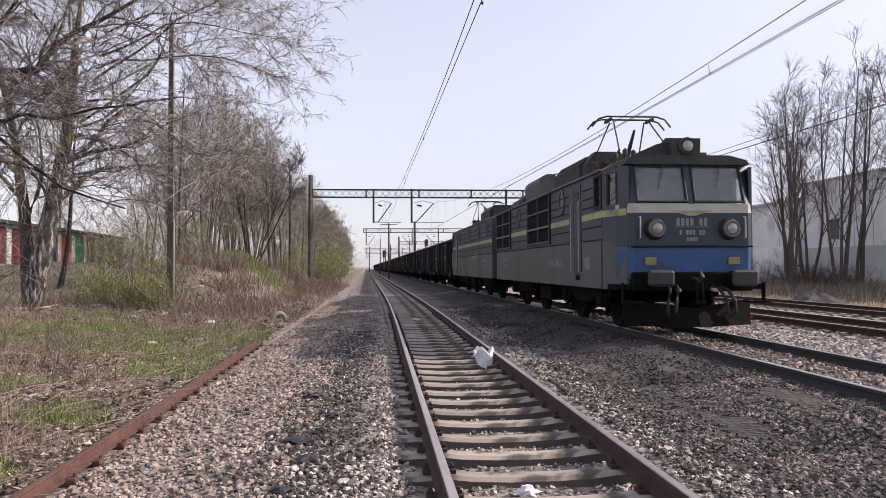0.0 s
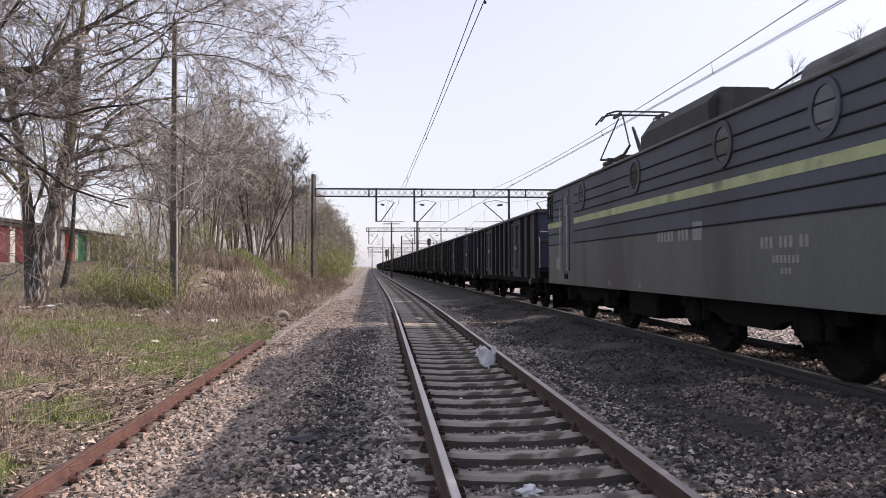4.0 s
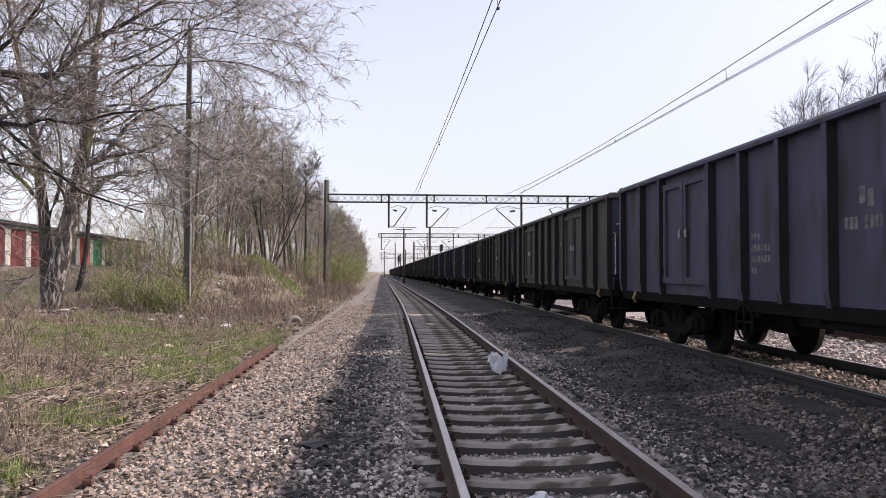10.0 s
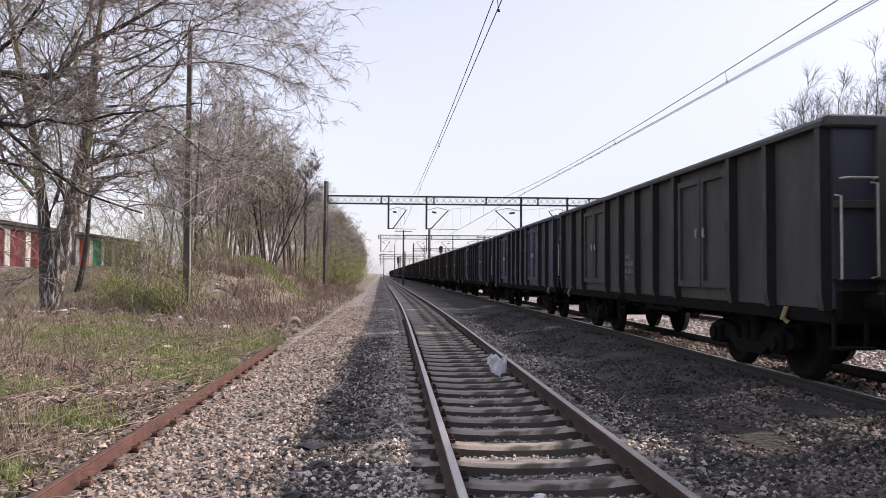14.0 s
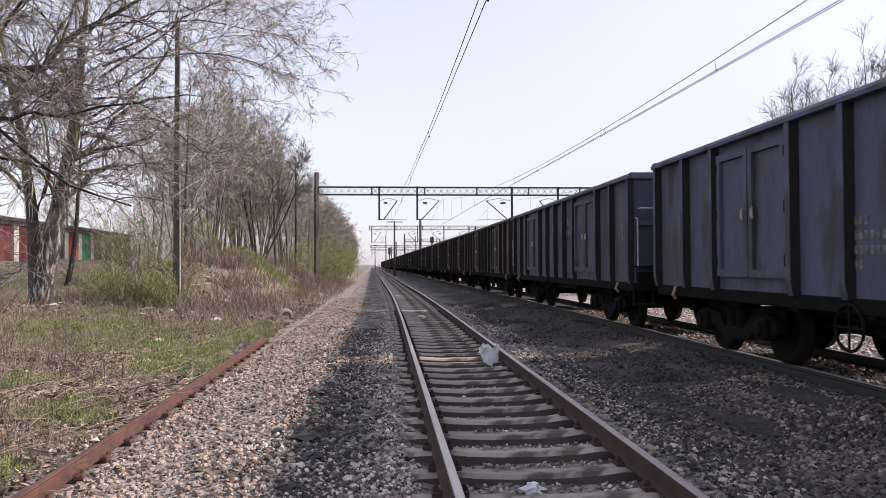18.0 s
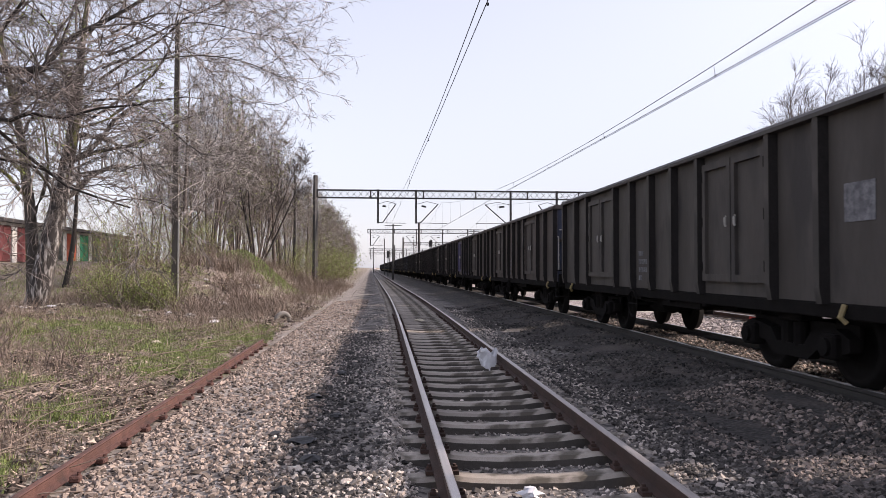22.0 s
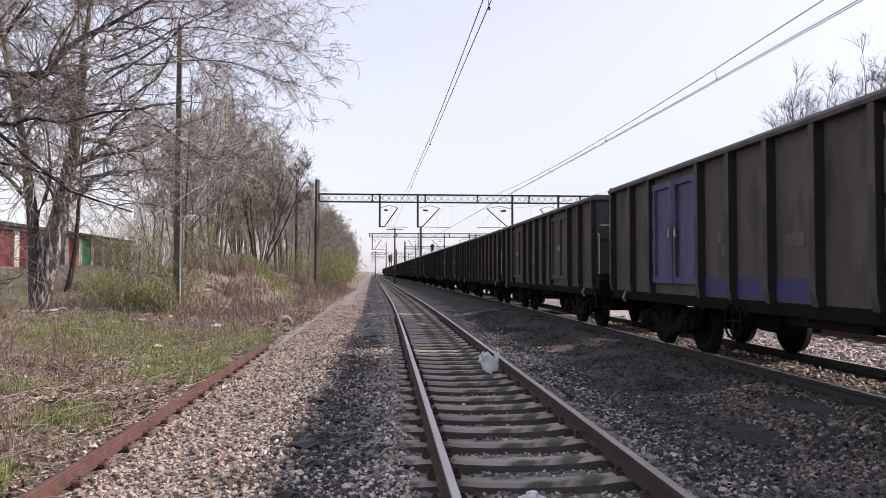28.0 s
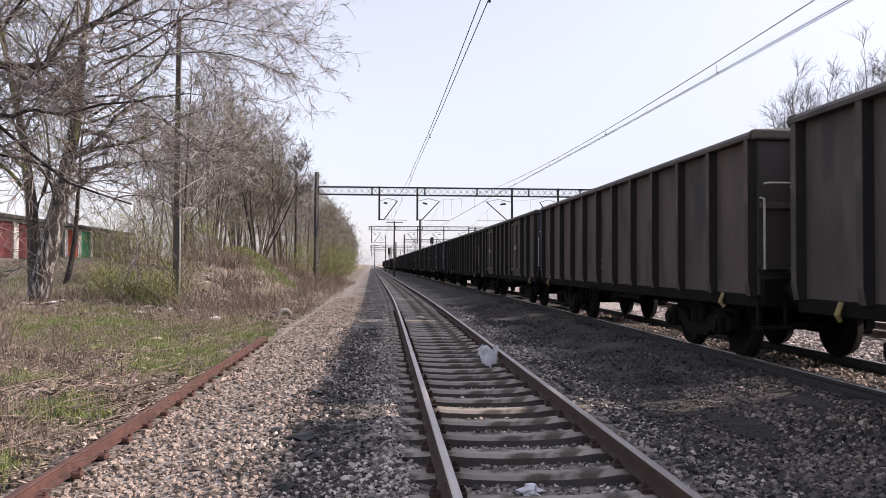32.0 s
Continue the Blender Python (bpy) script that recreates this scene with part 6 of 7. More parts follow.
    alder = build_tree("tree", 23, 9.2, 0.11, 7, 6, 5, 4, -0.02, (0.16, 0.0), DARK_BARK, TWIG_DARK, 0.3, 4, 0, 0.55, 0.4, 0.9, fine_r=0.008, wind=0.8)
    plant(alder, -8.9, 53.0, 0, 1, "fan of dark bare alder stems behind the grassy mound")
    woods = []
    for k, (h, r, fk, sp) in enumerate(((11.5, 0.13, 1, 0.75), (10.5, 0.1, 2, 0.6), (12.0, 0.15, 1, 0.7), (9.5, 0.09, 3, 0.55))):
        t = build_tree("tree", 30 + k, h, r, 14 if fk == 1 else 8 if fk == 2 else 6, 6, 5, 4, -0.015, (0, 0), BARK, WOOD_TWIG, 0.16, fk, 1 if k in (1, 3) else 0, sp, 0.44, 1.0, fine_r=0.0085, wind=0.9, leaf_size=1.3)
        woods.append(t)
    used = set()
    spots = []
    # the edge of the wood along the line
    for k in range(44):
        y = 54 + 4.2 * k
        spots.append((bend(y) - rnd.uniform(5.6, 7.2) - (2.6 if y < 76 else 0.0), y + rnd.uniform(-1.5, 1.5), rnd.uniform(0.72, 0.95)))
    for k in range(26):
        y = 50 + 6.0 * k
        spots.append((bend(y) - rnd.uniform(8.0, 12.0), y + rnd.uniform(-2, 2), rnd.uniform(0.85, 1.1)))
    # behind the mound and the utility pole
    for y in range(38, 74, 3):
        for _ in range(1 if y % 2 else 2):
            yy = y + rnd.uniform(-1, 1)
            a = rnd.uniform(0.15, 0.3)
            if a * yy > 8.0:
                spots.append((-a * yy, yy, rnd.uniform(0.8, 1.1)))
    spots += [(-8.2, 58.5, 1.08), (-9.6, 62.0, 1.12), (-10.4, 55.5, 1.05), (-8.8, 66.0, 1.05)]
    # behind the garages
    for y in range(66, 96, 6):
        spots.append((-rnd.uniform(0.34, 0.6) * y, y, rnd.uniform(0.65, 0.85)))
    for y in range(240, 420, 18):
        spots.append((bend(y) - 7.5 - rnd.uniform(0, 4), y, rnd.uniform(0.8, 1.0)))
    for x, y, s in spots:
        k = rnd.randrange(4)
        t = woods[k] if k not in used else copy_thing(woods[k], pose(0, 0, 0))
        used.add(k)
        plant(t, x, y, rnd.uniform(0, 360), s, "bare grey-brown tree in the trackside wood", "trees of the wood")
    # the row beyond the tracks
    right = []
    for k, (h, fk) in enumerate(((11.0, 2), (11.8, 2), (11.4, 3))):
        right.append(build_tree("tree", 60 + k, h, 0.12, 9, 6, 5, 2, -0.05, (0, 0), BARK, TWIG_DARK, 0.22, fk, 0, 0.42, 0.34, 0.75, fine_r=0.0048, wind=0.5))
    used = set()
    for x, y, s in ((23.3, 41, 1.05), (25.0, 39, 1.13), (26.6, 40, 1.2), (28.4, 38, 1.25), (29.8, 35, 1.28), (30.5, 30, 1.3), (27.0, 46, 1.14), (29.2, 52, 1.2), (24.2, 43, 1.08)):
        k = rnd.randrange(3)
        t = right[k] if k not in used else copy_thing(right[k], pose(0, 0, 0))
        used.add(k)
        plant(t, x, y, rnd.uniform(0, 360), s, "bare upright tree in front of the warehouse", "trees by the warehouse")


build_trees()


# ---- shrubs, grass, litter ----
def shrub(seed, x, y, h, spread, stems, leaves, label, tone):
    rnd = random.Random(seed)
    g, lf = Geo(), Geo()
    for _ in range(stems):
        p = Vector((rnd.gauss(0, spread * 0.45), rnd.gauss(0, spread * 0.3), -0.1))
        d = Vector((rnd.uniform(-0.5, 0.5), rnd.uniform(-0.5, 0.5), 1)).normalized()
        pts, dirs, _ = bough(g, p, d, h * rnd.uniform(0.5, 1.1), 0.012, 5, rnd, 0.03, 0.18, 3, 0.4)
        for _ in range(4):
            i = rnd.randrange(1, len(pts))
            qs, _, _ = bough(g, pts[i], side_way(dirs[i], rnd, 0.7), h * rnd.uniform(0.15, 0.4), 0.006, 3, rnd, 0.04, 0.25, 3, 0.5)
            for _ in range(leaves):
                q = qs[rnd.randrange(len(qs))] + Vector([rnd.uniform(-0.08, 0.08) for _ in range(3)])
                s = rnd.uniform(0.013, 0.03) * (0.7 + y / 50)
                a, b = Vector([rnd.uniform(-1, 1) for _ in range(3)]) * s, Vector([rnd.uniform(-1, 1) for _ in range(3)]) * s
                lf.add([tuple(q), tuple(q + a), tuple(q + a + b), tuple(q + b)], [(0, 1, 2, 3)])
    t = thing("shrub", label, "shrub", pose(x, y, land(x, y)), group="shrubs on the bank")
    part("branchwork", quick(g, "branchwork", tone), None, t)
    if leaves:
        part("foliage", quick(lf, "foliage", LEAF), None, t)
    return t


def build_shrubs():
    rnd = random.Random(77)
    for k, (x, y, h, s, n) in enumerate(((-8.5, 26.2, 1.35, 0.9, 150), (-7.6, 25.8, 1.15, 0.8, 120), (-9.2, 27.0, 1.3, 0.8, 90), (-9.9, 28.0, 1.7, 1.0, 50), (-8.2, 29.5, 2.2, 1.2, 50), (-9.8, 33, 2.6, 1.4, 50), (-6.6, 60, 2.6, 2.0, 60), (-5.0, 80, 3.2, 2.0, 70), (-5.4, 88, 4.2, 2.2, 80), (-5.6, 99, 4.4, 2.4, 80), (-9.2, 40, 2.4, 1.6, 60), (-12.5, 38, 2.6, 1.6, 60), (-10.8, 33.0, 4.0, 0.8, 36), (-11.0, 44.0, 3.2, 1.2, 40))):
        shrub(k, x + bend(y), y, h, s, n, 16, "shrub breaking into fresh green leaf", BRAMBLE)
    for k in range(58):
        y = rnd.uniform(25, 66)
        x = -rnd.uniform(3.7, 9.5) - max(0, 30 - y) * 0.4
        if x < -6.3 and y < 31:
            y += 9
        if abs(x + 7.9) < 2.2 and 42.5 < y < 50:
            continue
        shrub(100 + k, x, y, rnd.uniform(0.5, 1.15), rnd.uniform(0.8, 1.5), 56, 0, "bare brown bramble thicket", BRAMBLE)
    # dead canes and weeds close by, on the near end of the bank
    for k, (x, y, h) in enumerate(((-4.6, 7.3, 0.7), (-5.3, 8.6, 0.9), (-6.1, 9.9, 0.8), (-6.6, 12.2, 0.9), (-5.2, 12.6, 0.5), (-7.6, 14.6, 0.8), (-4.0, 10.9, 0.45), (-8.6, 17.2, 0.7), (-3.9, 6.2, 0.4), (-6.2, 15.3, 0.5))):
        shrub(400 + k, x, y, h, 0.55, 16, 0, "loose clump of bare brown weed stalks", BRAMBLE)
    for k in range(16):
        y = rnd.uniform(34, 64)
        shrub(500 + k, 24.5 + (y - 34) * 0.12 + rnd.uniform(0, 4), y, rnd.uniform(1.4, 2.4), 1.8, 50, 0, "dark tangled brushwood below the warehouse", TWIG_DARK)
    for k in range(12):
        y = 76 + 6 * k
        x = bend(y) - rnd.uniform(4.6, 6.4)
        shrub(300 + k, x, y, rnd.uniform(3.0, 5.2), rnd.uniform(1.4, 2.2), 60, 14 if k % 2 else 7, "trackside thicket with young green leaves", BRAMBLE)
    for k in range(26):
        y = rnd.uniform(36, 120)
        x = bend(y) - rnd.uniform(7.5, 18) * (1 if y > 50 else 1.2)
        shrub(200 + k, x, y, rnd.uniform(2.5, 5.0), rnd.uniform(1.2, 2.2), 22, 3 if k % 3 else 7, "tangled undergrowth of thin saplings", BRAMBLE)


build_shrubs()


def blades(name, label, mat, count, spot, low, high, width, seed, lean=0.5):
    """Loose stalks, each a bent strip of two faces."""
    rnd = random.Random(seed)
    v, f = [], []
    for _ in range(count):
        x, y = spot(rnd)
        z = land(x, y) - 0.01
        h, a = rnd.uniform(low, high), rnd.uniform(0, 2 * math.pi)
        dx, dy = math.cos(a) * width / 2, math.sin(a) * width / 2
        lx, ly = rnd.gauss(0, lean) * h, rnd.gauss(0, lean) * h
        k = len(v)
        v += [(x - dx, y - dy, z), (x + dx, y + dy, z), (x + lx * 0.4 - dx * 0.8, y + ly * 0.4 - dy * 0.8, z + h * 0.6), (x + lx * 0.4 + dx * 0.8, y + ly * 0.4 + dy * 0.8, z + h * 0.6), (x + lx, y + ly, z + h * 0.9)]
        f += [(k, k + 1, k + 3, k + 2), (k + 2, k + 3, k + 4)]
    g = Geo()
    g.v, g.f = v, f
    solo(name, quick(g, name, mat), None, label, name.replace("_", " "), kind="stuff")


PATCHES = ((-5.6, 17.5, 1.4, 3.0), (-7.6, 18.5, 1.6, 2.6), (-4.2, 21.0, 0.9, 2.0), (-5.5, 10.5, 0.8, 1.2), (-3.5, 13.8, 0.75, 2.6), (-3.2, 18.8, 0.5, 2.6), (-4.7, 15.5, 0.8, 1.8), (-3.55, 8.8, 0.45, 0.8), (-4.4, 6.6, 0.6, 0.7), (-3.2, 6.3, 0.3, 0.6), (-7.9, 45.0, 2.0, 3.0), (-6.3, 20.5, 1.2, 1.5), (-8.8, 23.0, 2.2, 1.6))


def grassy(rnd, x0, x1, y0, y1):
    if rnd.random() < 0.12:
        return rnd.uniform(x0, x1), rnd.uniform(y0, y1)
    cx, cy, rx, ry = rnd.choices(PATCHES, [p[2] * p[3] * (2.5 if p[1] < 12 else 1.4 if -4 < p[0] else 0.8) for p in PATCHES])[0]
    a, r = rnd.uniform(0, 6.3), math.sqrt(rnd.random())
    r *= 1 + 0.35 * math.sin(3 * a + cx) + 0.2 * math.sin(7 * a)
    return min(-2.72, cx + rx * r * math.cos(a)), cy + ry * r * math.sin(a)


def on_grass(x, y):
    return any(((x - cx) / (rx * 0.9)) ** 2 + ((y - cy) / (ry * 0.9)) ** 2 < 1 for cx, cy, rx, ry in PATCHES)


def anywhere(rnd, x0, x1, y0, y1):
    return rnd.uniform(x0, x1), y0 + (y1 - y0) * rnd.random() ** 1.4


def clumpy(rnd, x0, x1, y0, y1):
    while True:
        x, y = anywhere(rnd, x0, x1, y0, y1)
        if noise.noise(Vector((x * 0.8, y * 0.5, 11))) > rnd.uniform(-0.35, 0.3) and (x < -2.85 or y > 24) and (rnd.random() < 0.35 or not on_grass(x, y)):
            return x, y


blades("grass", "patches of short spring grass", BLADE, 70000, lambda r: grassy(r, -11, -2.8, 4.5, 24), 0.04, 0.15, 0.009, 1, 0.4)
blades("grass", "tufts of green grass on top of the mound", BLADE, 16000, lambda r: (-7.9 + r.gauss(0, 1.5), 45.2 + r.gauss(0, 2.0)), 0.06, 0.2, 0.022, 12, 0.4)
blades("dry_grass", "matted dry straw-coloured grass", STRAW, 30000, lambda r: clumpy(r, -12, -2.75, 4, 30), 0.03, 0.2, 0.008, 2, 0.9)
blades("dry_stalks", "dry stalks and weeds on the bank", BRAMBLE, 15000, lambda r: clumpy(r, -12, -2.7, 19, 75), 0.15, 0.65, 0.011, 3, 0.7)
blades("dry_stalks", "dry weeds and stalks in front of the garages", BRAMBLE, 5000, lambda r: (r.uniform(-20, -11), r.uniform(25, 37)), 0.1, 0.5, 0.012, 13, 0.8)
blades("grass", "sparse grass in front of the garages", BLADE, 6000, lambda r: (r.gauss(-15, 2.5), r.gauss(31, 3)), 0.05, 0.2, 0.014, 14, 0.5)
def weedy(rnd):
    while True:
        x, y = rnd.uniform(-9.5, -3.1), 6.0 + 15 * rnd.random() ** 1.2
        if noise.noise(Vector((x * 0.9, y * 0.6, 21))) > rnd.uniform(0.0, 0.35) and (x < -4.6 or y < 9.5):
            return x, y


blades("dry_stalks", "brown dead stalks standing in the grass", BRAMBLE, 3500, weedy, 0.12, 0.5, 0.007, 15, 0.45)
blades("dry_reeds", "tall dry reed-like grass beyond the tracks", STRAW, 15000, lambda r: (r.uniform(18.5, 33), r.uniform(14, 70)), 0.3, 0.95, 0.02, 4, 0.4)


def litter():
    rnd = random.Random(31)
    g = Geo()
    for i in range(84000):
        x, y = anywhere(rnd, -14, -2.6, 4, 37) if i % 2 else (rnd.uniform(-7.5, -2.62), rnd.uniform(4, 15))
        if on_grass(x, y) and rnd.random() < 0.75:
            continue
        z = land(x, y) + rnd.uniform(0.0, 0.035)
        s = rnd.uniform(0.016, 0.06)
        a = Vector((rnd.uniform(-1, 1), rnd.uniform(-1, 1), rnd.uniform(-0.5, 0.5))) * s
        b = Vector((rnd.uniform(-1, 1), rnd.uniform(-1, 1), rnd.uniform(-0.5, 0.5))) * s
        p = Vector((x, y, z))
        g.add([tuple(p), tuple(p + a), tuple(p + a + b), tuple(p + b)], [(0, 1, 2, 3)])
    solo("leaf_litter", quick(g, "leaf_litter", LITTER), None, "dead leaves and bark strewn over the bank", "leaf litter", kind="stuff")
    g = Geo()
    for _ in range(2600):
        x, y = anywhere(rnd, -10, -2.8, 4, 26)
        a, ln = rnd.uniform(0, math.pi), rnd.uniform(0.2, 0.9)
        z = land(x, y) + 0.03
        g.tube([(x, y, z), (x + math.cos(a) * ln / 2, y + math.sin(a) * ln / 2, z + rnd.uniform(0, 0.08)), (x + math.cos(a) * ln, y + math.sin(a) * ln, z + rnd.uniform(-0.02, 0.12))], [0.006, 0.005, 0.003], 4, caps=False)
    solo("fallen_twigs", quick(g, "fallen_twigs", BRAMBLE), None, "fallen twigs lying in the dry grass", "twigs", kind="stuff")


litter()


def debris():
    """Pale twigs, rubble and weeds on the slope below the birch."""
    rnd = random.Random(91)
    g = Geo()
    for _ in range(420):
        x, y = anywhere(rnd, -10, -2.9, 4.5, 27)
        a, ln = rnd.uniform(0, math.pi), rnd.uniform(0.25, 1.1)
        z = land(x, y) + 0.04
        g.tube([(x, y, z), (x + math.cos(a) * ln / 2, y + math.sin(a) * ln / 2, z + rnd.uniform(0, 0.12)), (x + math.cos(a) * ln, y + math.sin(a) * ln, z + rnd.uniform(-0.02, 0.2))], [0.009, 0.007, 0.003], 4, caps=False)
    solo("dry_canes", quick(g, "dry_canes", STRAW), None, "pale dry canes and sticks lying in the grass", "sticks", kind="stuff")
    for k in range(60):
        y = rnd.uniform(22, 34) if k < 30 else rnd.uniform(23, 28)
        x = rnd.uniform(-12.5, -4.5) if k < 30 else rnd.uniform(-11.5, -7)
        scrap("rubble_piece", "pale broken piece of rubble on the littered slope", x, y, rnd.uniform(0.06, 0.2), rnd.choice([RENDER_WALL, POST, PLASTIC, PAPER]), 200 + k, "rubble", rnd.uniform(0.15, 0.5), "rubble on the slope")



# ---- loose stones of the ballast ----
def stones(name, label, mat, count, spot, low, high, seed, lift=0.35):
    rng = np.random.default_rng(seed)
    base = np.array([(-1, -1, -0.7), (1, -1, -0.7), (1, 1, -0.7), (-1, 1, -0.7), (-0.7, -0.8, 0.8), (0.8, -0.7, 0.7), (0.7, 0.8, 0.9), (-0.8, 0.7, 0.75)])
    quads = [(0, 3, 2, 1), (4, 5, 6, 7), (0, 1, 5, 4), (1, 2, 6, 5), (2, 3, 7, 6), (3, 0, 4, 7)]
    rnd = random.Random(seed)
    v, f = [], []
    for i in range(count):
        x, y = spot(rnd)
        s = rnd.uniform(low, high) * (1.6 if rnd.random() < 0.05 else 1)
        q = base * (1 + rng.uniform(-0.4, 0.4, (8, 3))) * np.array([1, rng.uniform(0.6, 1.0), rng.uniform(0.45, 0.85)]) * s / 2
        m = np.array(Euler((rng.uniform(-0.6, 0.6), rng.uniform(-0.6, 0.6), rng.uniform(0, 6.3))).to_matrix())
        q = q @ m.T + np.array([x, y, land(x, y) + s * lift * 0.6])
        k = 8 * i
        v.extend(map(tuple, q))
        f.extend([tuple(a + k for a in c) for c in quads])
    g = Geo()
    g.v, g.f = v, f
    solo(name, quick(g, name, mat), None, label, name.replace("_", " "), kind="stuff")


def near_bed(rnd, x0, x1, y0, y1, power=1.7):
    return rnd.uniform(x0, x1), y0 + (y1 - y0) * rnd.random() ** power


def patchy(rnd, x0, x1, y0, y1, power):
    while True:
        x, y = near_bed(rnd, x0, x1, y0, y1, power)
        if noise.noise(Vector((x * 1.6, y * 0.6, 4))) > rnd.uniform(-0.3, 0.25):
            return x, y


stones("ballast", "coarse pinkish-grey ballast stones", STONES, 17000, lambda r: (-2.45 + 1.75 * r.random() ** 1.35, 3.0 + 37 * r.random() ** 2.4), 0.016, 0.05, 1)
stones("ballast", "grey ballast stones soiled with coal dust", COAL_STONES, 7500, lambda r: patchy(r, -1.3, 0.35, 3.0, 34, 2.3), 0.013, 0.042, 2)
stones("ballast", "fine grey gravel in the coal dirt", COAL_STONES, 6000, lambda r: near_bed(r, -1.25, 0.3, 3.0, 20, 1.6), 0.008, 0.022, 8)
stones("ballast", "grey ballast stones between the sleepers", COAL_STONES, 12000, lambda r: near_bed(r, 0.0, 2.7, 3.0, 22, 2.0), 0.014, 0.04, 3)
stones("ballast", "grey ballast stones along the sleeper ends", COAL_STONES, 3500, lambda r: (2.45 + abs(r.gauss(0, 0.3)), 4 + 26 * r.random() ** 1.8), 0.015, 0.045, 6)
stones("ballast", "dark gravel beside the near track", SOOT_STONES, 6000, lambda r: (2.4 + 1.1 * r.random() ** 1.6, 3.5 + 9 * r.random() ** 1.3), 0.012, 0.04, 7)
stones("ballast", "grey-brown ballast stones in the dirt between the tracks", DIRT_STONES, 6500, lambda r: patchy(r, 3.0, 5.0, 3.8, 9.5, 1.3), 0.015, 0.045, 14)
stones("ballast", "reddish broken stones between the rails of the train track", STONES, 3500, lambda r: near_bed(r, 5.45, 6.65, 6.0, 24), 0.025, 0.06, 15)
stones("ballast", "dark sooty stones and coal crumbs between the tracks", SOOT_STONES, 15000, lambda r: patchy(r, 2.5, 5.2, 4.0, 32, 1.9), 0.015, 0.05, 4)
stones("ballast", "ballast stones along the train track", PALE_STONES, 8000, lambda r: near_bed(r, 6.95, 10.5, 6.0, 26), 0.03, 0.08, 5)


def bare_earth(rnd):
    while True:
        x, y = anywhere(rnd, -12.5, -2.75, 4, 36)
        if not on_grass(x, y) and noise.noise(Vector((x * 1.1, y * 0.7, 31))) > rnd.uniform(-0.4, 0.2):
            return x, y


stones("clods", "dark crumbling clods of earth on the bank", SOIL, 7000, bare_earth, 0.03, 0.11, 11, 0.2)
stones("wood_chips", "pale chips of bark and rubble on the bank", CHIPS, 5000, bare_earth, 0.015, 0.055, 12, 0.5)


# ---- small things ----
def plastic_bag():
    rnd = random.Random(2)
    x, y = 1.8, 12.6
    t = thing("plastic_bag", "crumpled white plastic bag caught by the rail", "plastic bag", pose(x, y, -0.07))
    n, m = 14, 9
    vs, fs = [], []
    for j in range(m):
        f = j / (m - 1)
        r = 0.13 * (0.85 + 0.5 * f) * (1 - 0.25 * (f > 0.9))
        for k in range(n):
            a = 2 * math.pi * k / n
            w = 1 + 0.4 * noise.noise(Vector((math.cos(a) * 1.7, math.sin(a) * 1.7, f * 2.4)))
            vs.append((r * w * math.cos(a) - 0.06 * f, 0.6 * r * w * math.sin(a), 0.33 * f + 0.07 * math.sin(3 * a + 1) * f))
    for j in range(m - 1):
        for k in range(n):
            fs.append((j * n + k, j * n + (k + 1) % n, (j + 1) * n + (k + 1) % n, (j + 1) * n + k))
    fs.append(tuple(range(n)))
    g = Geo().add(vs, fs)
    part("bag_body", quick(g, "bag_body", PLASTIC, False), None, t)
    h = Geo().tube([(-0.1, 0, 0.25), (-0.18, 0.02, 0.37), (-0.22, 0.0, 0.32), (-0.16, -0.02, 0.16)], [0.03, 0.02, 0.02, 0.03], 6)
    part("handle", h, PLASTIC, t)


plastic_bag()


def scrap(name, label, x, y, s, mat, seed, category, flat=0.5, group=""):
    rnd = random.Random(seed)
    n, m = 9, 5
    vs, fs = [], []
    for j in range(m):
        f = j / (m - 1)
        r = s * math.sin(math.pi * (0.12 + 0.76 * f))
        for k in range(n):
            a = 2 * math.pi * k / n
            w = 1 + 0.45 * rnd.uniform(-1, 1)
            vs.append((r * w * math.cos(a), r * w * math.sin(a), s * flat * 2 * f))
    for j in range(m - 1):
        for k in range(n):
            fs.append((j * n + k, j * n + (k + 1) % n, (j + 1) * n + (k + 1) % n, (j + 1) * n + k))
    fs += [tuple(range(n)), tuple((m - 1) * n + k for k in range(n))]
    solo(name, Geo().add(vs, fs), mat, label, category, group, at=pose(x, y, land(x, y) - 0.01))


scrap("crumpled_foil", "crumpled white wrapper lying between the sleepers", 1.1, 5.62, 0.085, PLASTIC, 1, "litter", 0.6)
scrap("crumpled_paper", "crumpled yellowish paper lying in the grass", -4.7, 16.2, 0.12, PAPER, 2, "litter", 0.4)
scrap("rubble_piece", "pale chunk of rubble among the brambles", -6.3, 38.0, 0.26, RENDER_WALL, 3, "rubble", 0.5)
scrap("rubble_piece", "pale slab of rubble on the bank", -10.2, 27.2, 0.17, RENDER_WALL, 4, "rubble", 0.25)
scrap("rubble_piece", "pale slab of rubble on the bank", -11.2, 31.0, 0.2, RENDER_WALL, 5, "rubble", 0.3)
scrap("crumpled_paper", "crumpled yellowish paper lying on the sleepers", 1.15, 24.0, 0.16, PAPER, 6, "litter", 0.4)
stones("ballast", "black coal crumbs trodden into the ballast", CRUMBS, 5200, lambda r: (-0.62 + r.gauss(0, 0.26) + 0.15 * math.sin(r.uniform(0, 6)), 3.6 + 16 * r.random() ** 1.5), 0.012, 0.045, 9)
for k, (x, y, r) in enumerate(((-0.95, 5.1, 0.05), (-0.6, 6.5, 0.08), (-1.05, 7.6, 0.06), (-0.5, 8.4, 0.07), (-0.85, 9.6, 0.09), (-0.62, 11.8, 0.08))):
    scrap("coal_lump", "dark lump of coal on the ballast", x, y, r, COAL, 40 + k, "coal lump", 0.45)
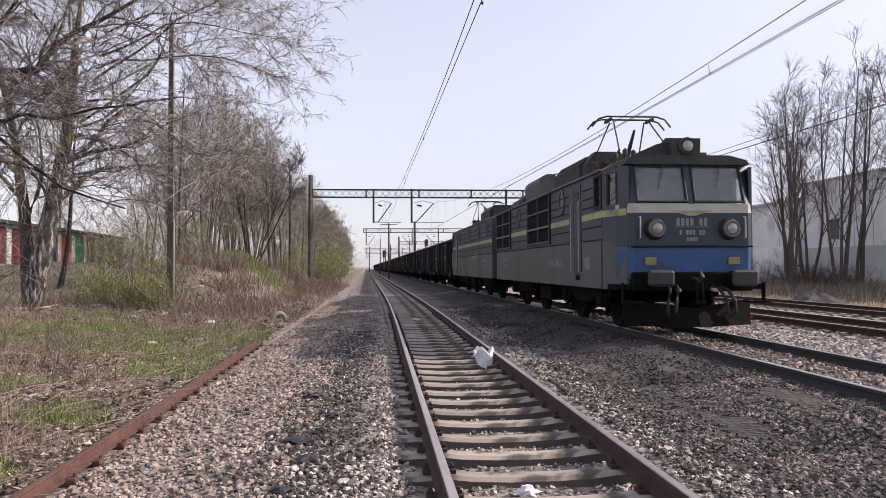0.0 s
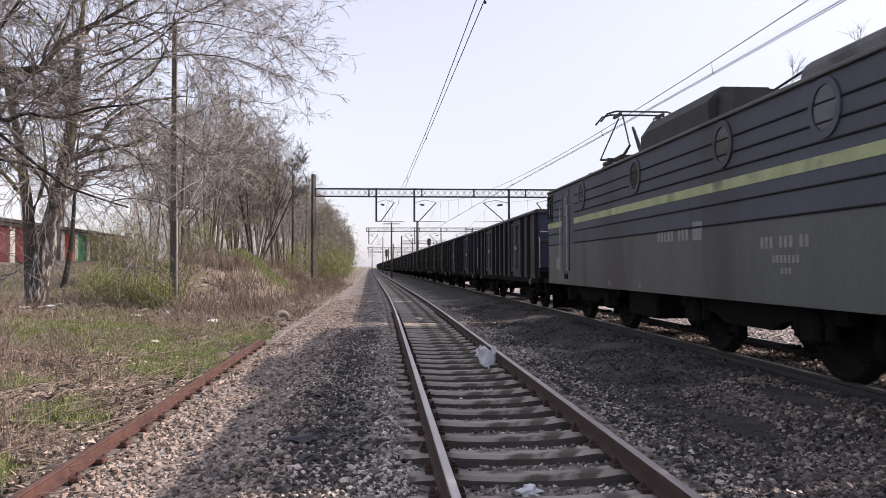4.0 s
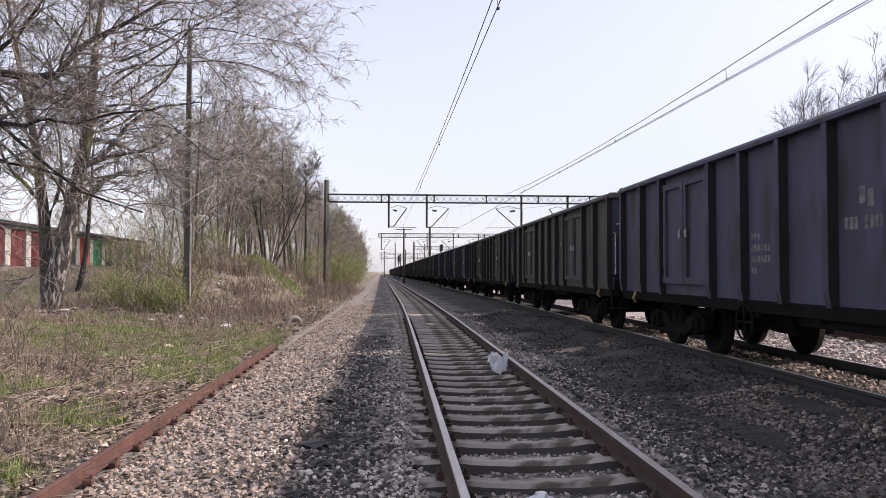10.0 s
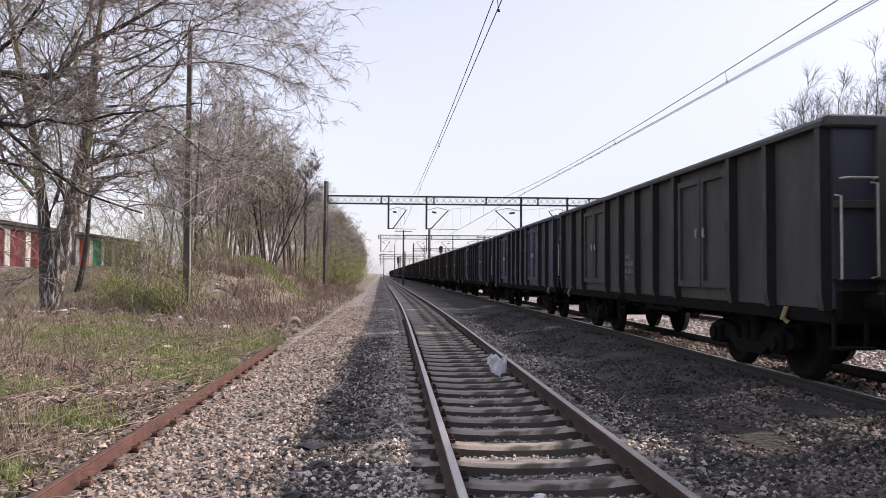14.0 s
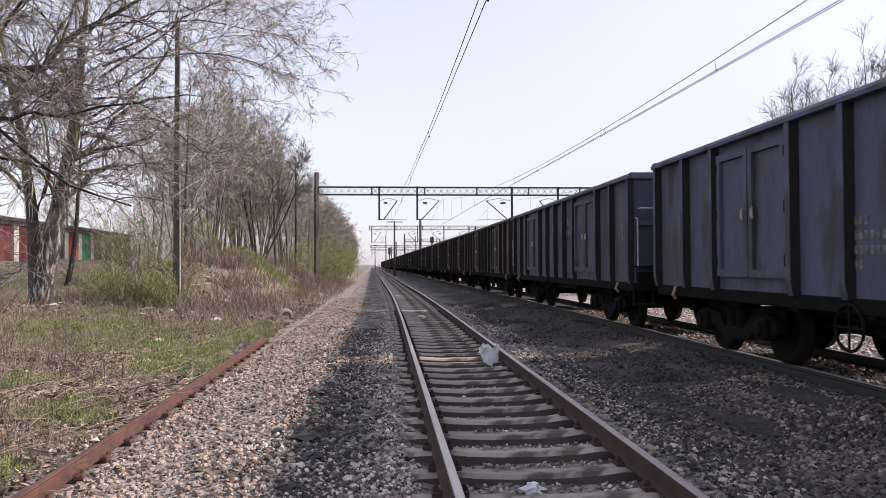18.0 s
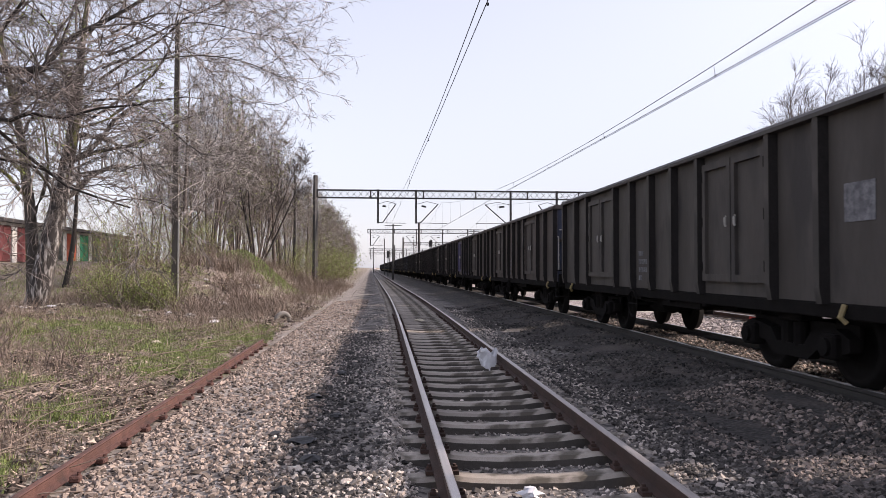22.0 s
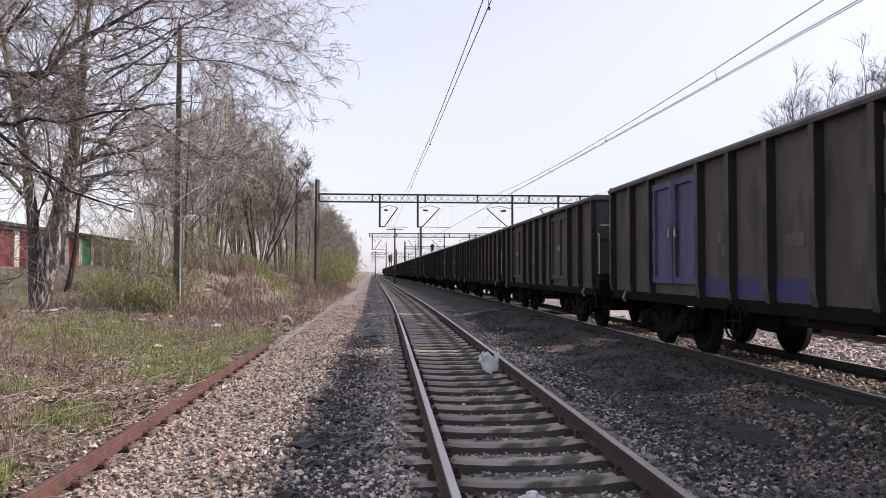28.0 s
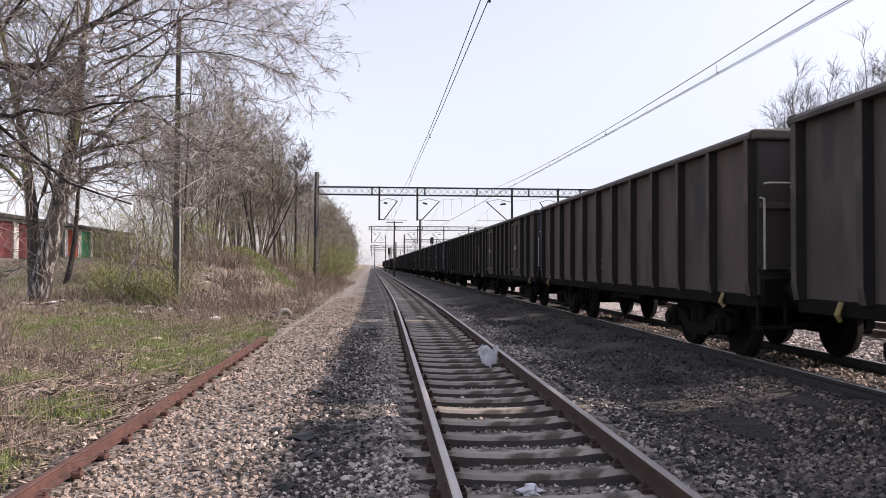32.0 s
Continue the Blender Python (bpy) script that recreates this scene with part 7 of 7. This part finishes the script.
scrap("coal_lump", "dark lump of coal on the ballast", -0.72, 5.6, 0.07, COAL, 7, "coal lump", 0.5)
scrap("coal_lump", "flat dark lump of coal on the ballast", -0.75, 7.2, 0.13, COAL, 8, "coal lump", 0.3)


debris()


def old_tyre(x, y):
    n, m, vs, fs = 28, 8, [], []
    for i in range(n):
        a = 2 * math.pi * i / n
        for k in range(m):
            b = 2 * math.pi * k / m
            r = 0.22 + 0.075 * math.cos(b)
            vs.append((r * math.cos(a), 0.08 * math.sin(b), r * math.sin(a)))
    for i in range(n):
        for k in range(m):
            fs.append((i * m + k, ((i + 1) % n) * m + k, ((i + 1) % n) * m + (k + 1) % m, i * m + (k + 1) % m))
    solo("old_tyre", Geo().add(vs, fs), POST, "old grey tyre half sunk in the grass", "tyre", smooth=True, at=pose(x, y, land(x, y) + 0.05, 8, 0, 30))


old_tyre(-3.2, 24.6)


# ---- what moves ----
# metres that the train has run by each time
RUN = ((0, 0), (1.5, 9.0), (3, 17.92), (4.5, 26.7), (6, 35.35), (9, 52.62), (11.5, 66.82), (14, 80.81), (16.5, 94.61), (19, 108.23), (21.5, 121.69), (24.5, 137.69), (27, 150.98), (29.5, 164.28), (32, 177.68))


def run(t):
    for (a, u), (b, v) in zip(RUN, RUN[1:]):
        if t <= b:
            return u + (v - u) * (t - a) / (b - a)
    return RUN[-1][1]


def on_line(y, turned=0):
    slope = bend(y + 0.5) - bend(y - 0.5)
    return pose(TRAIN_X + bend(y), y, TRAIN_RAIL, 0, 0, turned - math.degrees(math.atan(slope)))


def motions():
    for ob, y, turned in LOCO:
        walk(ob, [(t, on_line(y - run(t), turned)) for t, _ in RUN])
    for ob, y in WAGONS:
        walk(ob, [(t, on_line(y - run(t))) for t, _ in RUN])
    ticks = [0.1 * k for k in range(321)]
    for ob in [q[0] for q in LOCO] + [q[0] for q in WAGONS[:12]]:
        loco = ob.name.startswith("locomotive")
        r, way = (LOCO_R, -1) if ob is LOCO[1][0] else ((LOCO_R, 1) if loco else (WHEEL_R, 1))
        for w in [c for c in ob.children if c.name.startswith("wheelset")]:
            x, y, z = w.matrix_basis.translation
            walk(w, [(t, pose(x, y, z) @ Matrix.Rotation(way * run(t) / r, 4, "X")) for t in ticks])


motions()
